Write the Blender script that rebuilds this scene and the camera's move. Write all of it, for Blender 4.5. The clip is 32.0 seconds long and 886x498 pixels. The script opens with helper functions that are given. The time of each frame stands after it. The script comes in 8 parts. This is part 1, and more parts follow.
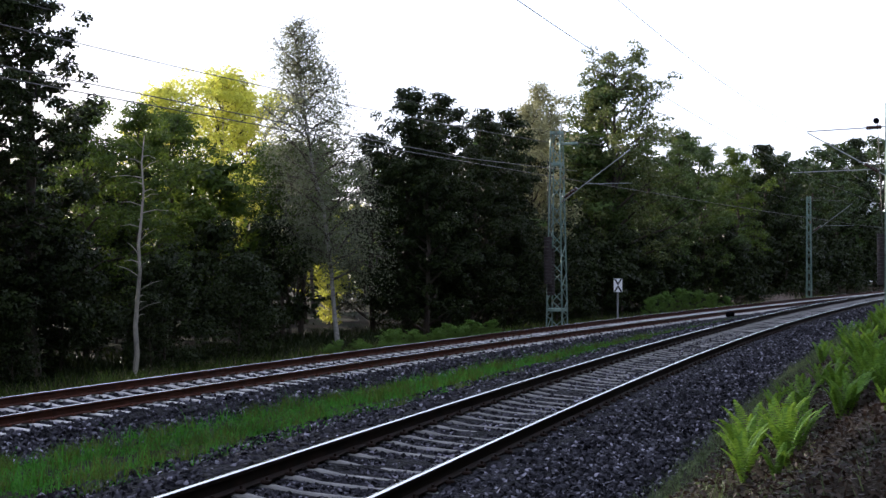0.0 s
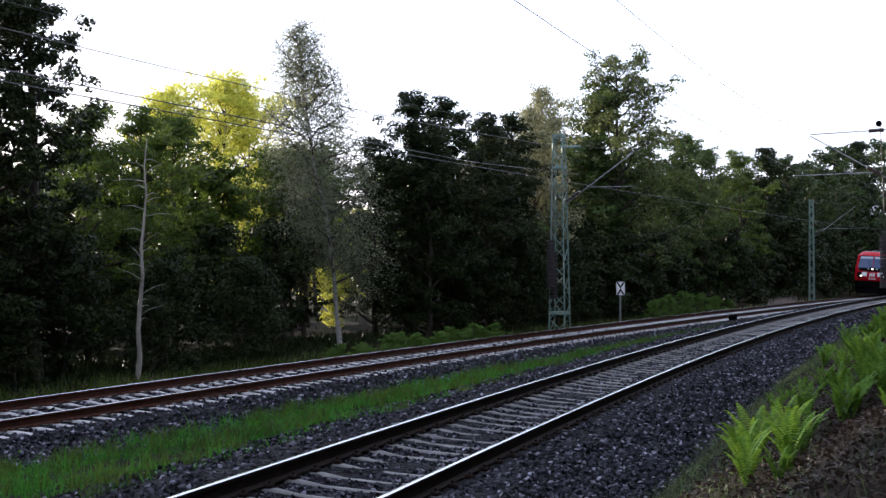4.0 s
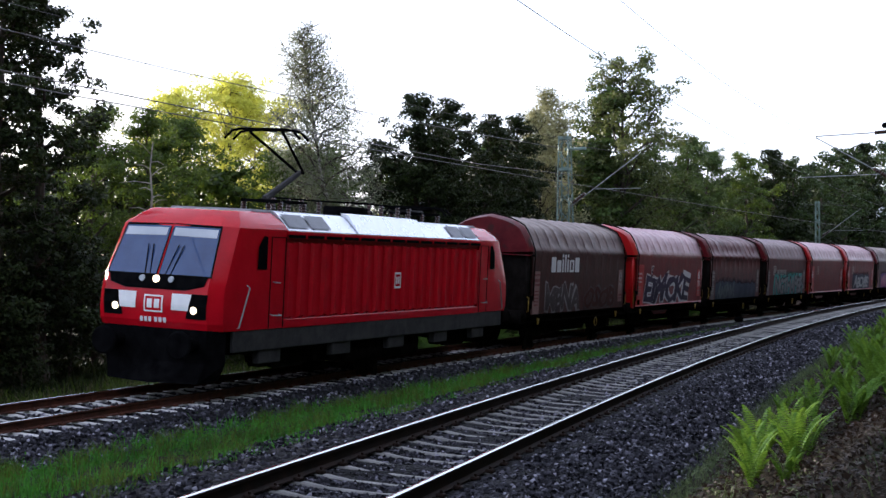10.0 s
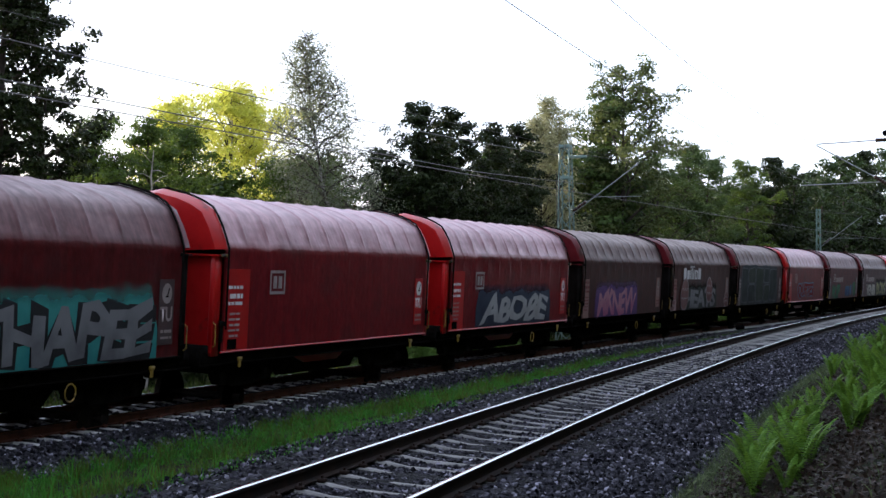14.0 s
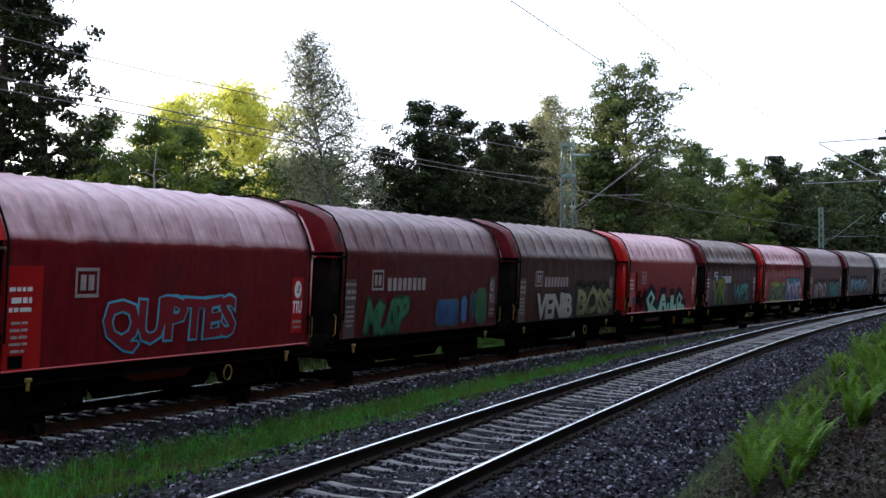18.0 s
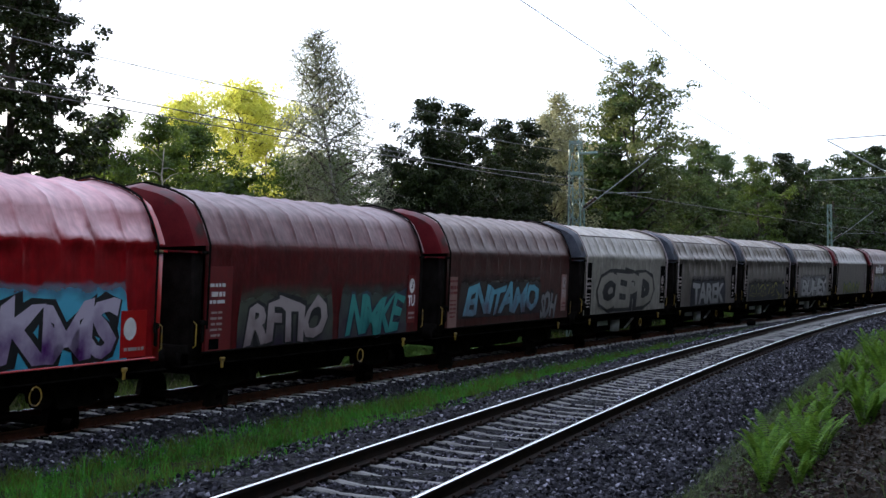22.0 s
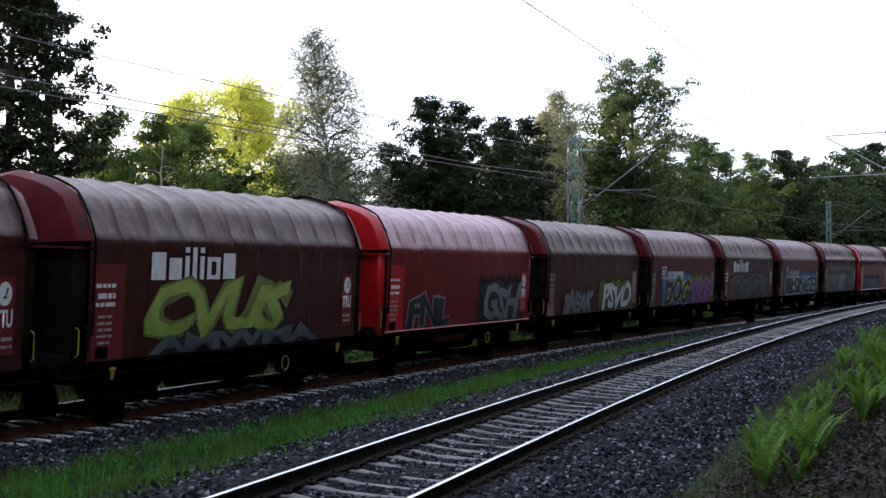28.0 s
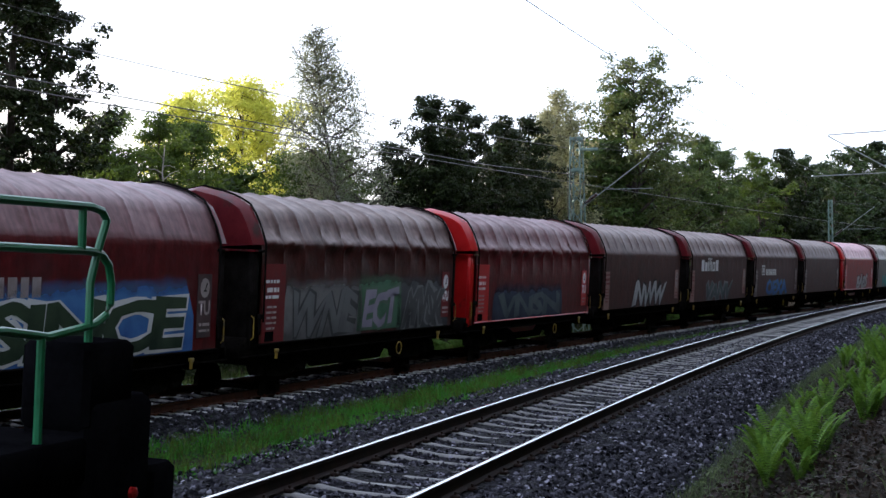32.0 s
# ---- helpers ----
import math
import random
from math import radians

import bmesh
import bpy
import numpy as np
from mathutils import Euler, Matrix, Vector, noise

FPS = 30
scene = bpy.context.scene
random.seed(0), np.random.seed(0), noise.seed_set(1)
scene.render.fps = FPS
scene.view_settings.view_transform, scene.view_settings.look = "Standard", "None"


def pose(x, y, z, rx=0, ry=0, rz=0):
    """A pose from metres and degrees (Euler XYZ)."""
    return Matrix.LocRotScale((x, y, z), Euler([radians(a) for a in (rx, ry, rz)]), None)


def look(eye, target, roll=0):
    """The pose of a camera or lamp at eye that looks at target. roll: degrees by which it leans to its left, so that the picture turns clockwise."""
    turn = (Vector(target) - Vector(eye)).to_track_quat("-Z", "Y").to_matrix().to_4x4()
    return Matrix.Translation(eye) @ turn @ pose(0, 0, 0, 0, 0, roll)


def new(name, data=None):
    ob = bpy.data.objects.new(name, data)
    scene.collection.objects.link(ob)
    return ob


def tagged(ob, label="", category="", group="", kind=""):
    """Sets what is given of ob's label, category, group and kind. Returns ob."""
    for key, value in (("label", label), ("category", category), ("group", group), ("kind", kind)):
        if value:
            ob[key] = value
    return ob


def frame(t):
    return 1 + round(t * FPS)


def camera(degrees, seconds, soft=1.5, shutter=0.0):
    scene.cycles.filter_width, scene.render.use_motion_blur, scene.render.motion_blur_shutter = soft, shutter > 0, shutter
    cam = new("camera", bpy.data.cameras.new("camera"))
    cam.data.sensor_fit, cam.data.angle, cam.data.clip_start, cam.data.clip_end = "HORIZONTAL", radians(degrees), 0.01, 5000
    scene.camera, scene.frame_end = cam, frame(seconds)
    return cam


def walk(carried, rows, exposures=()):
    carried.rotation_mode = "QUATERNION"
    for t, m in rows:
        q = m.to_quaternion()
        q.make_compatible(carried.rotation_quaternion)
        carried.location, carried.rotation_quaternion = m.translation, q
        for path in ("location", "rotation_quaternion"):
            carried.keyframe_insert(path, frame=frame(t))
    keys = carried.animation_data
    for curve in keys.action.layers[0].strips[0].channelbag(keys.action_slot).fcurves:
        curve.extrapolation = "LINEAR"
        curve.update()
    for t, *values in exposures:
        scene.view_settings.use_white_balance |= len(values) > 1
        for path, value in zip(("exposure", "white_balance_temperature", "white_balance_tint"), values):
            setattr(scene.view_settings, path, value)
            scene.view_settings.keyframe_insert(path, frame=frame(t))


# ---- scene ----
# The tripod stands on the bank beside the near track; it only pans and tilts a little: tilt, pan and roll in degrees.
EYE = (0.0, 0.0, 1.992)

def aim(tilt, pan, roll):
    return Matrix.Translation(EYE) @ pose(0, 0, 0, 0, 0, pan) @ pose(0, 0, 0, 90 + tilt) @ pose(0, 0, 0, 0, 0, roll)


cam = camera(34.33, 32.0)
walk(cam, [
    (0, aim(0.629, 0, -0.049)), (0.5, aim(0.631, -0.001, -0.027)), (1, aim(0.629, -0.012, -0.045)),
    (1.5, aim(0.731, 0.023, -0.033)), (2, aim(0.785, 0.023, -0.106)), (2.5, aim(0.811, 0.037, -0.084)),
    (3, aim(0.877, 0.043, -0.135)), (3.5, aim(0.757, 0.109, -0.088)), (5.5, aim(0.808, 0.048, -0.171)),
    (6, aim(0.769, 0.065, -0.13)), (6.5, aim(0.748, 0.022, -0.221)), (7, aim(0.759, 0.039, -0.147)),
    (7.5, aim(0.712, 0.045, -0.217)), (8, aim(0.76, 0.108, -0.21)), (8.5, aim(0.764, 0.082, -0.191)),
    (9, aim(0.643, 0.004, -0.359)), (9.5, aim(0.753, 0.303, -0.217)), (10, aim(0.844, 0.327, -0.115)),
    (10.5, aim(1.009, 0.403, -0.074)), (11, aim(0.946, 0.469, -0.103)), (11.5, aim(0.892, 0.539, -0.092)),
    (12, aim(0.931, 0.507, -0.178)), (12.5, aim(0.941, 0.531, -0.044)), (13, aim(1.044, 0.388, -0.115)),
    (13.5, aim(1.139, 0.435, -0.034)), (14, aim(1.176, 0.363, -0.196)), (14.5, aim(1.099, 0.444, -0.282)),
    (16.5, aim(1.04, 0.478, -0.25)), (17, aim(0.982, 0.37, -0.253)), (17.5, aim(1.036, 0.343, -0.291)),
    (18, aim(1.119, 0.464, -0.226)), (18.5, aim(1.188, 0.476, -0.19)), (19, aim(1.182, 0.572, -0.165)),
    (19.5, aim(1.168, 0.453, -0.45)), (20, aim(1.029, 0.524, -0.333)), (20.5, aim(1.114, 0.613, -0.412)),
    (21, aim(1.093, 0.711, -0.433)), (21.5, aim(1.012, 0.751, -0.39)), (22, aim(1.045, 0.782, -0.384)),
    (22.5, aim(1.092, 0.781, -0.41)), (23, aim(0.925, 0.77, -0.466)), (23.5, aim(0.939, 0.812, -0.405)),
    (24, aim(1.037, 0.853, -0.332)), (24.5, aim(1.045, 0.823, -0.355)), (25, aim(0.927, 0.725, -0.446)),
    (25.5, aim(1.144, 0.708, -0.361)), (27.5, aim(0.976, 0.775, -0.416)), (28, aim(0.959, 0.749, -0.507)),
    (28.5, aim(1.008, 0.816, -0.399)), (29, aim(0.996, 0.844, -0.466)), (29.5, aim(0.955, 0.807, -0.549)),
    (30, aim(0.917, 0.838, -0.512)), (30.5, aim(0.915, 0.802, -0.572)), (31, aim(0.865, 0.798, -0.657)),
    (31.5, aim(0.875, 0.847, -0.61)), (32, aim(0.916, 0.818, -0.551)),
], [(0, 1.03, 5750, 19), (8.5, 1.03, 5750, 19), (12, 1.2, 5750, 15), (32, 1.22, 5750, 15)])

# ---- world and sun ----
SUN_EL, SUN_AZ = 9.0, -38.0        # the low sun stands behind the wood, left of the view (degrees from +y towards +x)
world = bpy.data.worlds.new("sky")
scene.world = world
world.use_nodes = True
wn = world.node_tree.nodes
sky = wn.new("ShaderNodeTexSky")
sky.sky_type = "NISHITA"
sky.sun_disc = False
sky.sun_elevation = radians(SUN_EL)
sky.sun_rotation = radians(SUN_AZ)
sky.air_density, sky.dust_density, sky.ozone_density = 1.0, 1.2, 2.0
cloud = wn.new("ShaderNodeMixRGB")          # a thin bright cloud layer over the whole sky
cloud.inputs[0].default_value = 0.5
cloud.inputs[2].default_value = (8.6, 8.8, 9.4, 1)
world.node_tree.links.new(sky.outputs[0], cloud.inputs[1])
world.node_tree.links.new(cloud.outputs[0], wn["Background"].inputs[0])
wn["Background"].inputs[1].default_value = 0.13
sun = new("sun", bpy.data.lights.new("sun", "SUN"))
sun.data.energy, sun.data.angle, sun.data.color = 4.5, radians(0.6), (1.0, 0.86, 0.62)
_a, _e = radians(SUN_AZ), radians(SUN_EL)
sun.matrix_world = look((0, 0, 60), (-math.sin(_a) * math.cos(_e), -math.cos(_a) * math.cos(_e), 60 - math.sin(_e)))

# ---- materials ----


def mat(name, c1, c2, scale=6.0, rough=0.7, metal=0.0, bump=0.15, fine=60.0, stretch=(1, 1, 1), spots=None, rvar=0.15, each=0.0, spec=0.5, dust_sheen=None, grime=0.0):
    """Two colours mixed by broad and fine noise, relief from the fine noise; spots: a third colour in scattered patches; each: spread of value from piece to piece."""
    m = bpy.data.materials.new(name)
    m.use_nodes = True
    nt, nd, ln = m.node_tree, m.node_tree.nodes, m.node_tree.links
    b = nd["Principled BSDF"]
    tc = nd.new("ShaderNodeTexCoord")
    mp = nd.new("ShaderNodeMapping")
    mp.inputs["Scale"].default_value = stretch
    ln.new(tc.outputs["Object"], mp.inputs[0])
    n1, n2 = nd.new("ShaderNodeTexNoise"), nd.new("ShaderNodeTexNoise")
    for n, s, d in ((n1, scale, 5), (n2, fine, 3)):
        n.inputs["Scale"].default_value, n.inputs["Detail"].default_value = s, d
        ln.new(mp.outputs[0], n.inputs["Vector"])
    add = nd.new("ShaderNodeMath")
    add.operation = "MULTIPLY_ADD"
    ln.new(n2.outputs["Fac"], add.inputs[0])
    add.inputs[1].default_value = 0.45
    ln.new(n1.outputs["Fac"], add.inputs[2])
    ramp = nd.new("ShaderNodeValToRGB")
    ramp.color_ramp.elements[0].position, ramp.color_ramp.elements[1].position = 0.5, 0.92
    ramp.color_ramp.elements[0].color, ramp.color_ramp.elements[1].color = (*c1, 1), (*c2, 1)
    ln.new(add.outputs[0], ramp.inputs[0])
    col = ramp.outputs[0]
    if spots:
        n3 = nd.new("ShaderNodeTexNoise")
        n3.inputs["Scale"].default_value, n3.inputs["Detail"].default_value = spots[1], 6
        ln.new(mp.outputs[0], n3.inputs["Vector"])
        r3 = nd.new("ShaderNodeValToRGB")
        r3.color_ramp.elements[0].position, r3.color_ramp.elements[1].position = spots[2], spots[2] + 0.1
        ln.new(n3.outputs["Fac"], r3.inputs[0])
        mx = nd.new("ShaderNodeMixRGB")
        ln.new(r3.outputs[0], mx.inputs[0])
        ln.new(col, mx.inputs[1])
        mx.inputs[2].default_value = (*spots[0], 1)
        col = mx.outputs[0]
    if each:
        oi = nd.new("ShaderNodeObjectInfo")
        hv = nd.new("ShaderNodeHueSaturation")
        mr = nd.new("ShaderNodeMapRange")
        mr.inputs[3].default_value, mr.inputs[4].default_value = 1 - each, 1 + each
        ln.new(oi.outputs["Random"], mr.inputs[0])
        ln.new(mr.outputs[0], hv.inputs["Value"])
        ln.new(col, hv.inputs["Color"])
        col = hv.outputs[0]
    if dust_sheen:                # pale dust, bleaching and the sky's sheen, all painted onto upward faces
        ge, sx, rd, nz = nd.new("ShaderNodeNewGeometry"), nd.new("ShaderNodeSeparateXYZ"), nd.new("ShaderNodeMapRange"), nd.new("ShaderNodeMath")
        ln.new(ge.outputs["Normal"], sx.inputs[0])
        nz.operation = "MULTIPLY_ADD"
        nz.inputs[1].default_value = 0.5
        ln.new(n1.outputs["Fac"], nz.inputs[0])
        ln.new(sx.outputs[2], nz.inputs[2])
        rd.inputs[1].default_value, rd.inputs[2].default_value, rd.inputs[4].default_value = 0.4, dust_sheen[2], dust_sheen[1]
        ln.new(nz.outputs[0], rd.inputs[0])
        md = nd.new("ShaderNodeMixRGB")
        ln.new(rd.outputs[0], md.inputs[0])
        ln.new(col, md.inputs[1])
        md.inputs[2].default_value = (*dust_sheen[0], 1)
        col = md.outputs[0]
    if grime:               # rain-washed streaks down the cloth and blotches of soot
        m2, ns, n4, rs, r4 = (nd.new("ShaderNode" + k) for k in ("Mapping", "TexNoise", "TexNoise", "MapRange", "MapRange"))
        m2.inputs["Scale"].default_value = (5.0, 1.0, 0.35)
        ln.new(tc.outputs["Object"], m2.inputs[0])
        ln.new(m2.outputs[0], ns.inputs["Vector"])
        ln.new(tc.outputs["Object"], n4.inputs["Vector"])
        ns.inputs["Scale"].default_value, ns.inputs["Detail"].default_value = 1.6, 5
        n4.inputs["Scale"].default_value, n4.inputs["Detail"].default_value = 3.5, 7
        for r, n in ((rs, ns), (r4, n4)):
            r.inputs[1].default_value, r.inputs[2].default_value = 0.38, 0.62
            r.inputs[3].default_value, r.inputs[4].default_value = 1 - grime, 1.0
            ln.new(n.outputs["Fac"], r.inputs[0])
        mu = nd.new("ShaderNodeMath")
        mu.operation = "MULTIPLY"
        ln.new(rs.outputs[0], mu.inputs[0])
        ln.new(r4.outputs[0], mu.inputs[1])
        mg = nd.new("ShaderNodeMixRGB")
        mg.blend_type = "MULTIPLY"
        mg.inputs[0].default_value = 1.0
        ln.new(col, mg.inputs[1])
        ln.new(mu.outputs[0], mg.inputs[2])
        col = mg.outputs[0]
    ln.new(col, b.inputs["Base Color"])
    rr = nd.new("ShaderNodeMapRange")
    rr.inputs[3].default_value, rr.inputs[4].default_value = max(0.02, rough - rvar), min(1, rough + rvar)
    ln.new(n1.outputs["Fac"], rr.inputs[0])
    ln.new(rr.outputs[0], b.inputs["Roughness"])
    b.inputs["Metallic"].default_value = metal
    b.inputs["Specular IOR Level"].default_value = spec
    if bump:
        bp = nd.new("ShaderNodeBump")
        bp.inputs["Strength"].default_value, bp.inputs["Distance"].default_value = bump, 0.02
        ln.new(n2.outputs["Fac"], bp.inputs["Height"])
        ln.new(bp.outputs[0], b.inputs["Normal"])
    return m


def leafy(name, c1, c2, glow=0.35, rough=0.6, spec=0.12):
    """Foliage: colour from leaf to leaf, part of the light passes through."""
    m = bpy.data.materials.new(name)
    m.use_nodes = True
    nd, ln = m.node_tree.nodes, m.node_tree.links
    b, out = nd["Principled BSDF"], nd["Material Output"]
    ge, ramp = nd.new("ShaderNodeNewGeometry"), nd.new("ShaderNodeValToRGB")
    ramp.color_ramp.elements[0].color, ramp.color_ramp.elements[1].color = (*c1, 1), (*c2, 1)
    tc, n1, ad = nd.new("ShaderNodeTexCoord"), nd.new("ShaderNodeTexNoise"), nd.new("ShaderNodeMath")
    n1.inputs["Scale"].default_value = 0.6
    ln.new(tc.outputs["Object"], n1.inputs["Vector"])
    ad.operation = "MULTIPLY_ADD"
    ad.inputs[1].default_value = 0.6
    sb = nd.new("ShaderNodeMath")
    sb.operation = "SUBTRACT"
    sb.inputs[1].default_value = 0.3
    ln.new(n1.outputs["Fac"], sb.inputs[0])
    ln.new(ge.outputs["Random Per Island"], ad.inputs[0])
    ln.new(sb.outputs[0], ad.inputs[2])
    ln.new(ad.outputs[0], ramp.inputs[0])
    ln.new(ramp.outputs[0], b.inputs["Base Color"])
    b.inputs["Roughness"].default_value = rough
    b.inputs["Specular IOR Level"].default_value = spec
    tr, mx = nd.new("ShaderNodeBsdfTranslucent"), nd.new("ShaderNodeMixShader")
    hs = nd.new("ShaderNodeHueSaturation")
    hs.inputs["Value"].default_value = 1.6
    hs.inputs["Hue"].default_value = 0.48
    ln.new(ramp.outputs[0], hs.inputs["Color"])
    ln.new(hs.outputs[0], tr.inputs[0])
    mx.inputs[0].default_value = glow
    ln.new(b.outputs[0], mx.inputs[1])
    ln.new(tr.outputs[0], mx.inputs[2])
    ln.new(mx.outputs[0], out.inputs[0])
    return m


def gravel(name, dark, light, scale=17.0, island=False):
    """Broken stone: colour from stone to stone, facets in relief."""
    m = bpy.data.materials.new(name)
    m.use_nodes = True
    nd, ln = m.node_tree.nodes, m.node_tree.links
    b = nd["Principled BSDF"]
    tc, vo, ramp = nd.new("ShaderNodeTexCoord"), nd.new("ShaderNodeTexVoronoi"), nd.new("ShaderNodeValToRGB")
    vo.inputs["Scale"].default_value = scale
    ln.new(tc.outputs["Object"], vo.inputs["Vector"])
    sep = nd.new("ShaderNodeSeparateColor")
    ln.new(vo.outputs["Color"], sep.inputs[0])
    ramp.color_ramp.elements[0].color, ramp.color_ramp.elements[1].color = (*dark, 1), (*light, 1)
    e = ramp.color_ramp.elements.new(0.84)
    e.color = tuple(a * 0.78 + c * 0.22 for a, c in zip(dark, light)) + (1,)
    if island:
        ge = nd.new("ShaderNodeNewGeometry")
        ln.new(ge.outputs["Random Per Island"], ramp.inputs[0])
    else:
        ln.new(sep.outputs[0], ramp.inputs[0])
        bp = nd.new("ShaderNodeBump")
        bp.inputs["Strength"].default_value, bp.inputs["Distance"].default_value = 1.0, 0.05
        bp.invert = True
        ln.new(vo.outputs["Distance"], bp.inputs["Height"])
        ln.new(bp.outputs[0], b.inputs["Normal"])
    ns, mx = nd.new("ShaderNodeTexNoise"), nd.new("ShaderNodeMixRGB")
    ns.inputs["Scale"].default_value, ns.inputs["Detail"].default_value = 1.4, 6
    ln.new(tc.outputs["Object"], ns.inputs["Vector"])
    r2 = nd.new("ShaderNodeValToRGB")
    r2.color_ramp.elements[0].position, r2.color_ramp.elements[1].position = 0.35, 0.7
    r2.color_ramp.elements[0].color, r2.color_ramp.elements[1].color = (0.65, 0.63, 0.66, 1), (1, 1, 1, 1)
    ln.new(ns.outputs["Fac"], r2.inputs[0])
    mx.blend_type = "MULTIPLY"
    mx.inputs[0].default_value = 1.0
    ln.new(ramp.outputs[0], mx.inputs[1])
    ln.new(r2.outputs[0], mx.inputs[2])
    ln.new(mx.outputs[0], b.inputs["Base Color"])
    b.inputs["Roughness"].default_value = 0.8
    b.inputs["Specular IOR Level"].default_value = 0.1
    return m


def glowing(name, colour, strength):
    m = bpy.data.materials.new(name)
    m.use_nodes = True
    b = m.node_tree.nodes["Principled BSDF"]
    b.inputs["Base Color"].default_value = (*colour, 1)
    b.inputs["Emission Color"].default_value = (*colour, 1)
    b.inputs["Emission Strength"].default_value = strength
    return m


M_SOIL = mat("soil_and_litter", (0.005, 0.004, 0.003), (0.018, 0.014, 0.009), 1.2, 0.95, fine=25, bump=0.7, spots=((0.012, 0.02, 0.007), 0.7, 0.5), spec=0.05)
# far darker than the loose stones: shade in their gaps is painted in
M_BED = gravel("shaded_ballast_fill", (0.001, 0.001, 0.0015), (0.036, 0.0355, 0.043))
M_STONE = gravel("ballast_stone", (0.006, 0.006, 0.009), (0.36, 0.355, 0.42), island=True)
M_RUST = mat("rusty_rail_steel", (0.028, 0.010, 0.006), (0.075, 0.026, 0.014), 5, 0.8, 0.0, fine=50, bump=0.2, spec=0.15)
M_RUSTD = mat("dark_rail_steel", (0.010, 0.007, 0.006), (0.03, 0.018, 0.014), 5, 0.8, 0.0, fine=50, bump=0.2, spec=0.1)
M_SHINE = mat("polished_rail_top", (0.62, 0.62, 0.63), (0.75, 0.75, 0.75), 4, 0.16, 1.0, fine=40, bump=0.01, rvar=0.05)
M_CONC = mat("pale_concrete", (0.30, 0.292, 0.284), (0.48, 0.47, 0.455), 4, 0.85, fine=45, bump=0.25, each=0.18)
M_CONCD = mat("weathered_concrete", (0.12, 0.118, 0.113), (0.24, 0.235, 0.226), 4, 0.85, fine=45, bump=0.25, each=0.18)
M_BARK = mat("bark", (0.018, 0.013, 0.010), (0.065, 0.048, 0.034), 6, 0.95, fine=30, bump=0.8, stretch=(1, 1, 0.25))
M_BIRCH = mat("birch_bark", (0.17, 0.16, 0.145), (0.36, 0.345, 0.32), 4, 0.8, fine=30, bump=0.3, stretch=(1, 1, 3), spots=((0.05, 0.045, 0.04), 3, 0.56))
M_PALEWOOD = mat("bleached_and_sunlit_wood", (0.13, 0.115, 0.095), (0.36, 0.33, 0.28), 5, 0.9, fine=35, bump=0.5, stretch=(1, 1, 0.3))
M_OAK = leafy("oak_leaves", (0.021, 0.042, 0.010), (0.088, 0.138, 0.032), 0.27, 0.5, 0.16)
# darker copy of oak_leaves: the far oaks' shade is in its colour
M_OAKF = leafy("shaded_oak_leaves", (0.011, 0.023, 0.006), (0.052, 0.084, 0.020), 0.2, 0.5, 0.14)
# lighter olive copy: sun on the tall oak's crown is in its colour
M_OAKL = leafy("sunny_olive_oak_leaves", (0.030, 0.046, 0.013), (0.115, 0.142, 0.040), 0.3, 0.5, 0.16)
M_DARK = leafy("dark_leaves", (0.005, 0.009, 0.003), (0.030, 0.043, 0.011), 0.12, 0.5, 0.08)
M_MID = leafy("green_leaves", (0.017, 0.038, 0.006), (0.085, 0.135, 0.018), 0.42, 0.5, 0.16)
M_OLIVE = leafy("olive_leaves", (0.13, 0.138, 0.066), (0.34, 0.335, 0.175), 0.3)
# yellow leaves raised so bright that part of the sun's glow is colour
M_YELL = leafy("sunlit_yellow_leaves", (0.24, 0.29, 0.03), (0.52, 0.54, 0.10), 0.55)
M_BIRL = leafy("birch_leaves", (0.075, 0.090, 0.050), (0.19, 0.205, 0.13), 0.45, 0.5, 0.2)
M_GRASS = leafy("grass_blades", (0.014, 0.075, 0.009), (0.066, 0.255, 0.024), 0.3)
M_DRY = leafy("dry_grass", (0.07, 0.062, 0.03), (0.22, 0.19, 0.10), 0.2)
M_TUFT = leafy("pale_dry_grass", (0.2, 0.16, 0.13), (0.42, 0.35, 0.3), 0.2)
M_LITTER = leafy("leaf_litter", (0.007, 0.005, 0.004), (0.05, 0.033, 0.021), 0.1)
M_MOSS = leafy("moss_and_thin_grass", (0.026, 0.045, 0.016), (0.125, 0.165, 0.07), 0.2)
M_NETTLE = leafy("nettle_leaves", (0.035, 0.085, 0.014), (0.13, 0.225, 0.042), 0.3)
M_FERN = leafy("fern_green", (0.032, 0.092, 0.008), (0.14, 0.27, 0.030), 0.3)
M_MAST = mat("green_mast_paint", (0.10, 0.17, 0.14), (0.2, 0.27, 0.23), 4, 0.6, 0.2, fine=40, bump=0.1, spots=((0.16, 0.09, 0.05), 2.5, 0.62))
M_GALV = mat("galvanised_steel", (0.16, 0.17, 0.17), (0.28, 0.29, 0.29), 8, 0.55, 0.4, bump=0.05)
M_WIRE = mat("weathered_wire", (0.05, 0.05, 0.05), (0.1, 0.09, 0.08), 8, 0.6, 0.6, bump=0)
M_WEIGHT = mat("rusty_cast_weights", (0.014, 0.010, 0.010), (0.035, 0.025, 0.024), 6, 0.85, fine=40, bump=0.3)
M_WHITE = mat("white_paint", (0.72, 0.72, 0.72), (0.82, 0.82, 0.81), 5, 0.5, bump=0.03)
M_BLACK = mat("black_paint", (0.002, 0.002, 0.0025), (0.006, 0.006, 0.0065), 5, 0.7, bump=0.05, spec=0.0)
M_INSUL = mat("brown_porcelain", (0.03, 0.014, 0.01), (0.05, 0.025, 0.018), 5, 0.2, bump=0)

# ---- mesh helpers ----


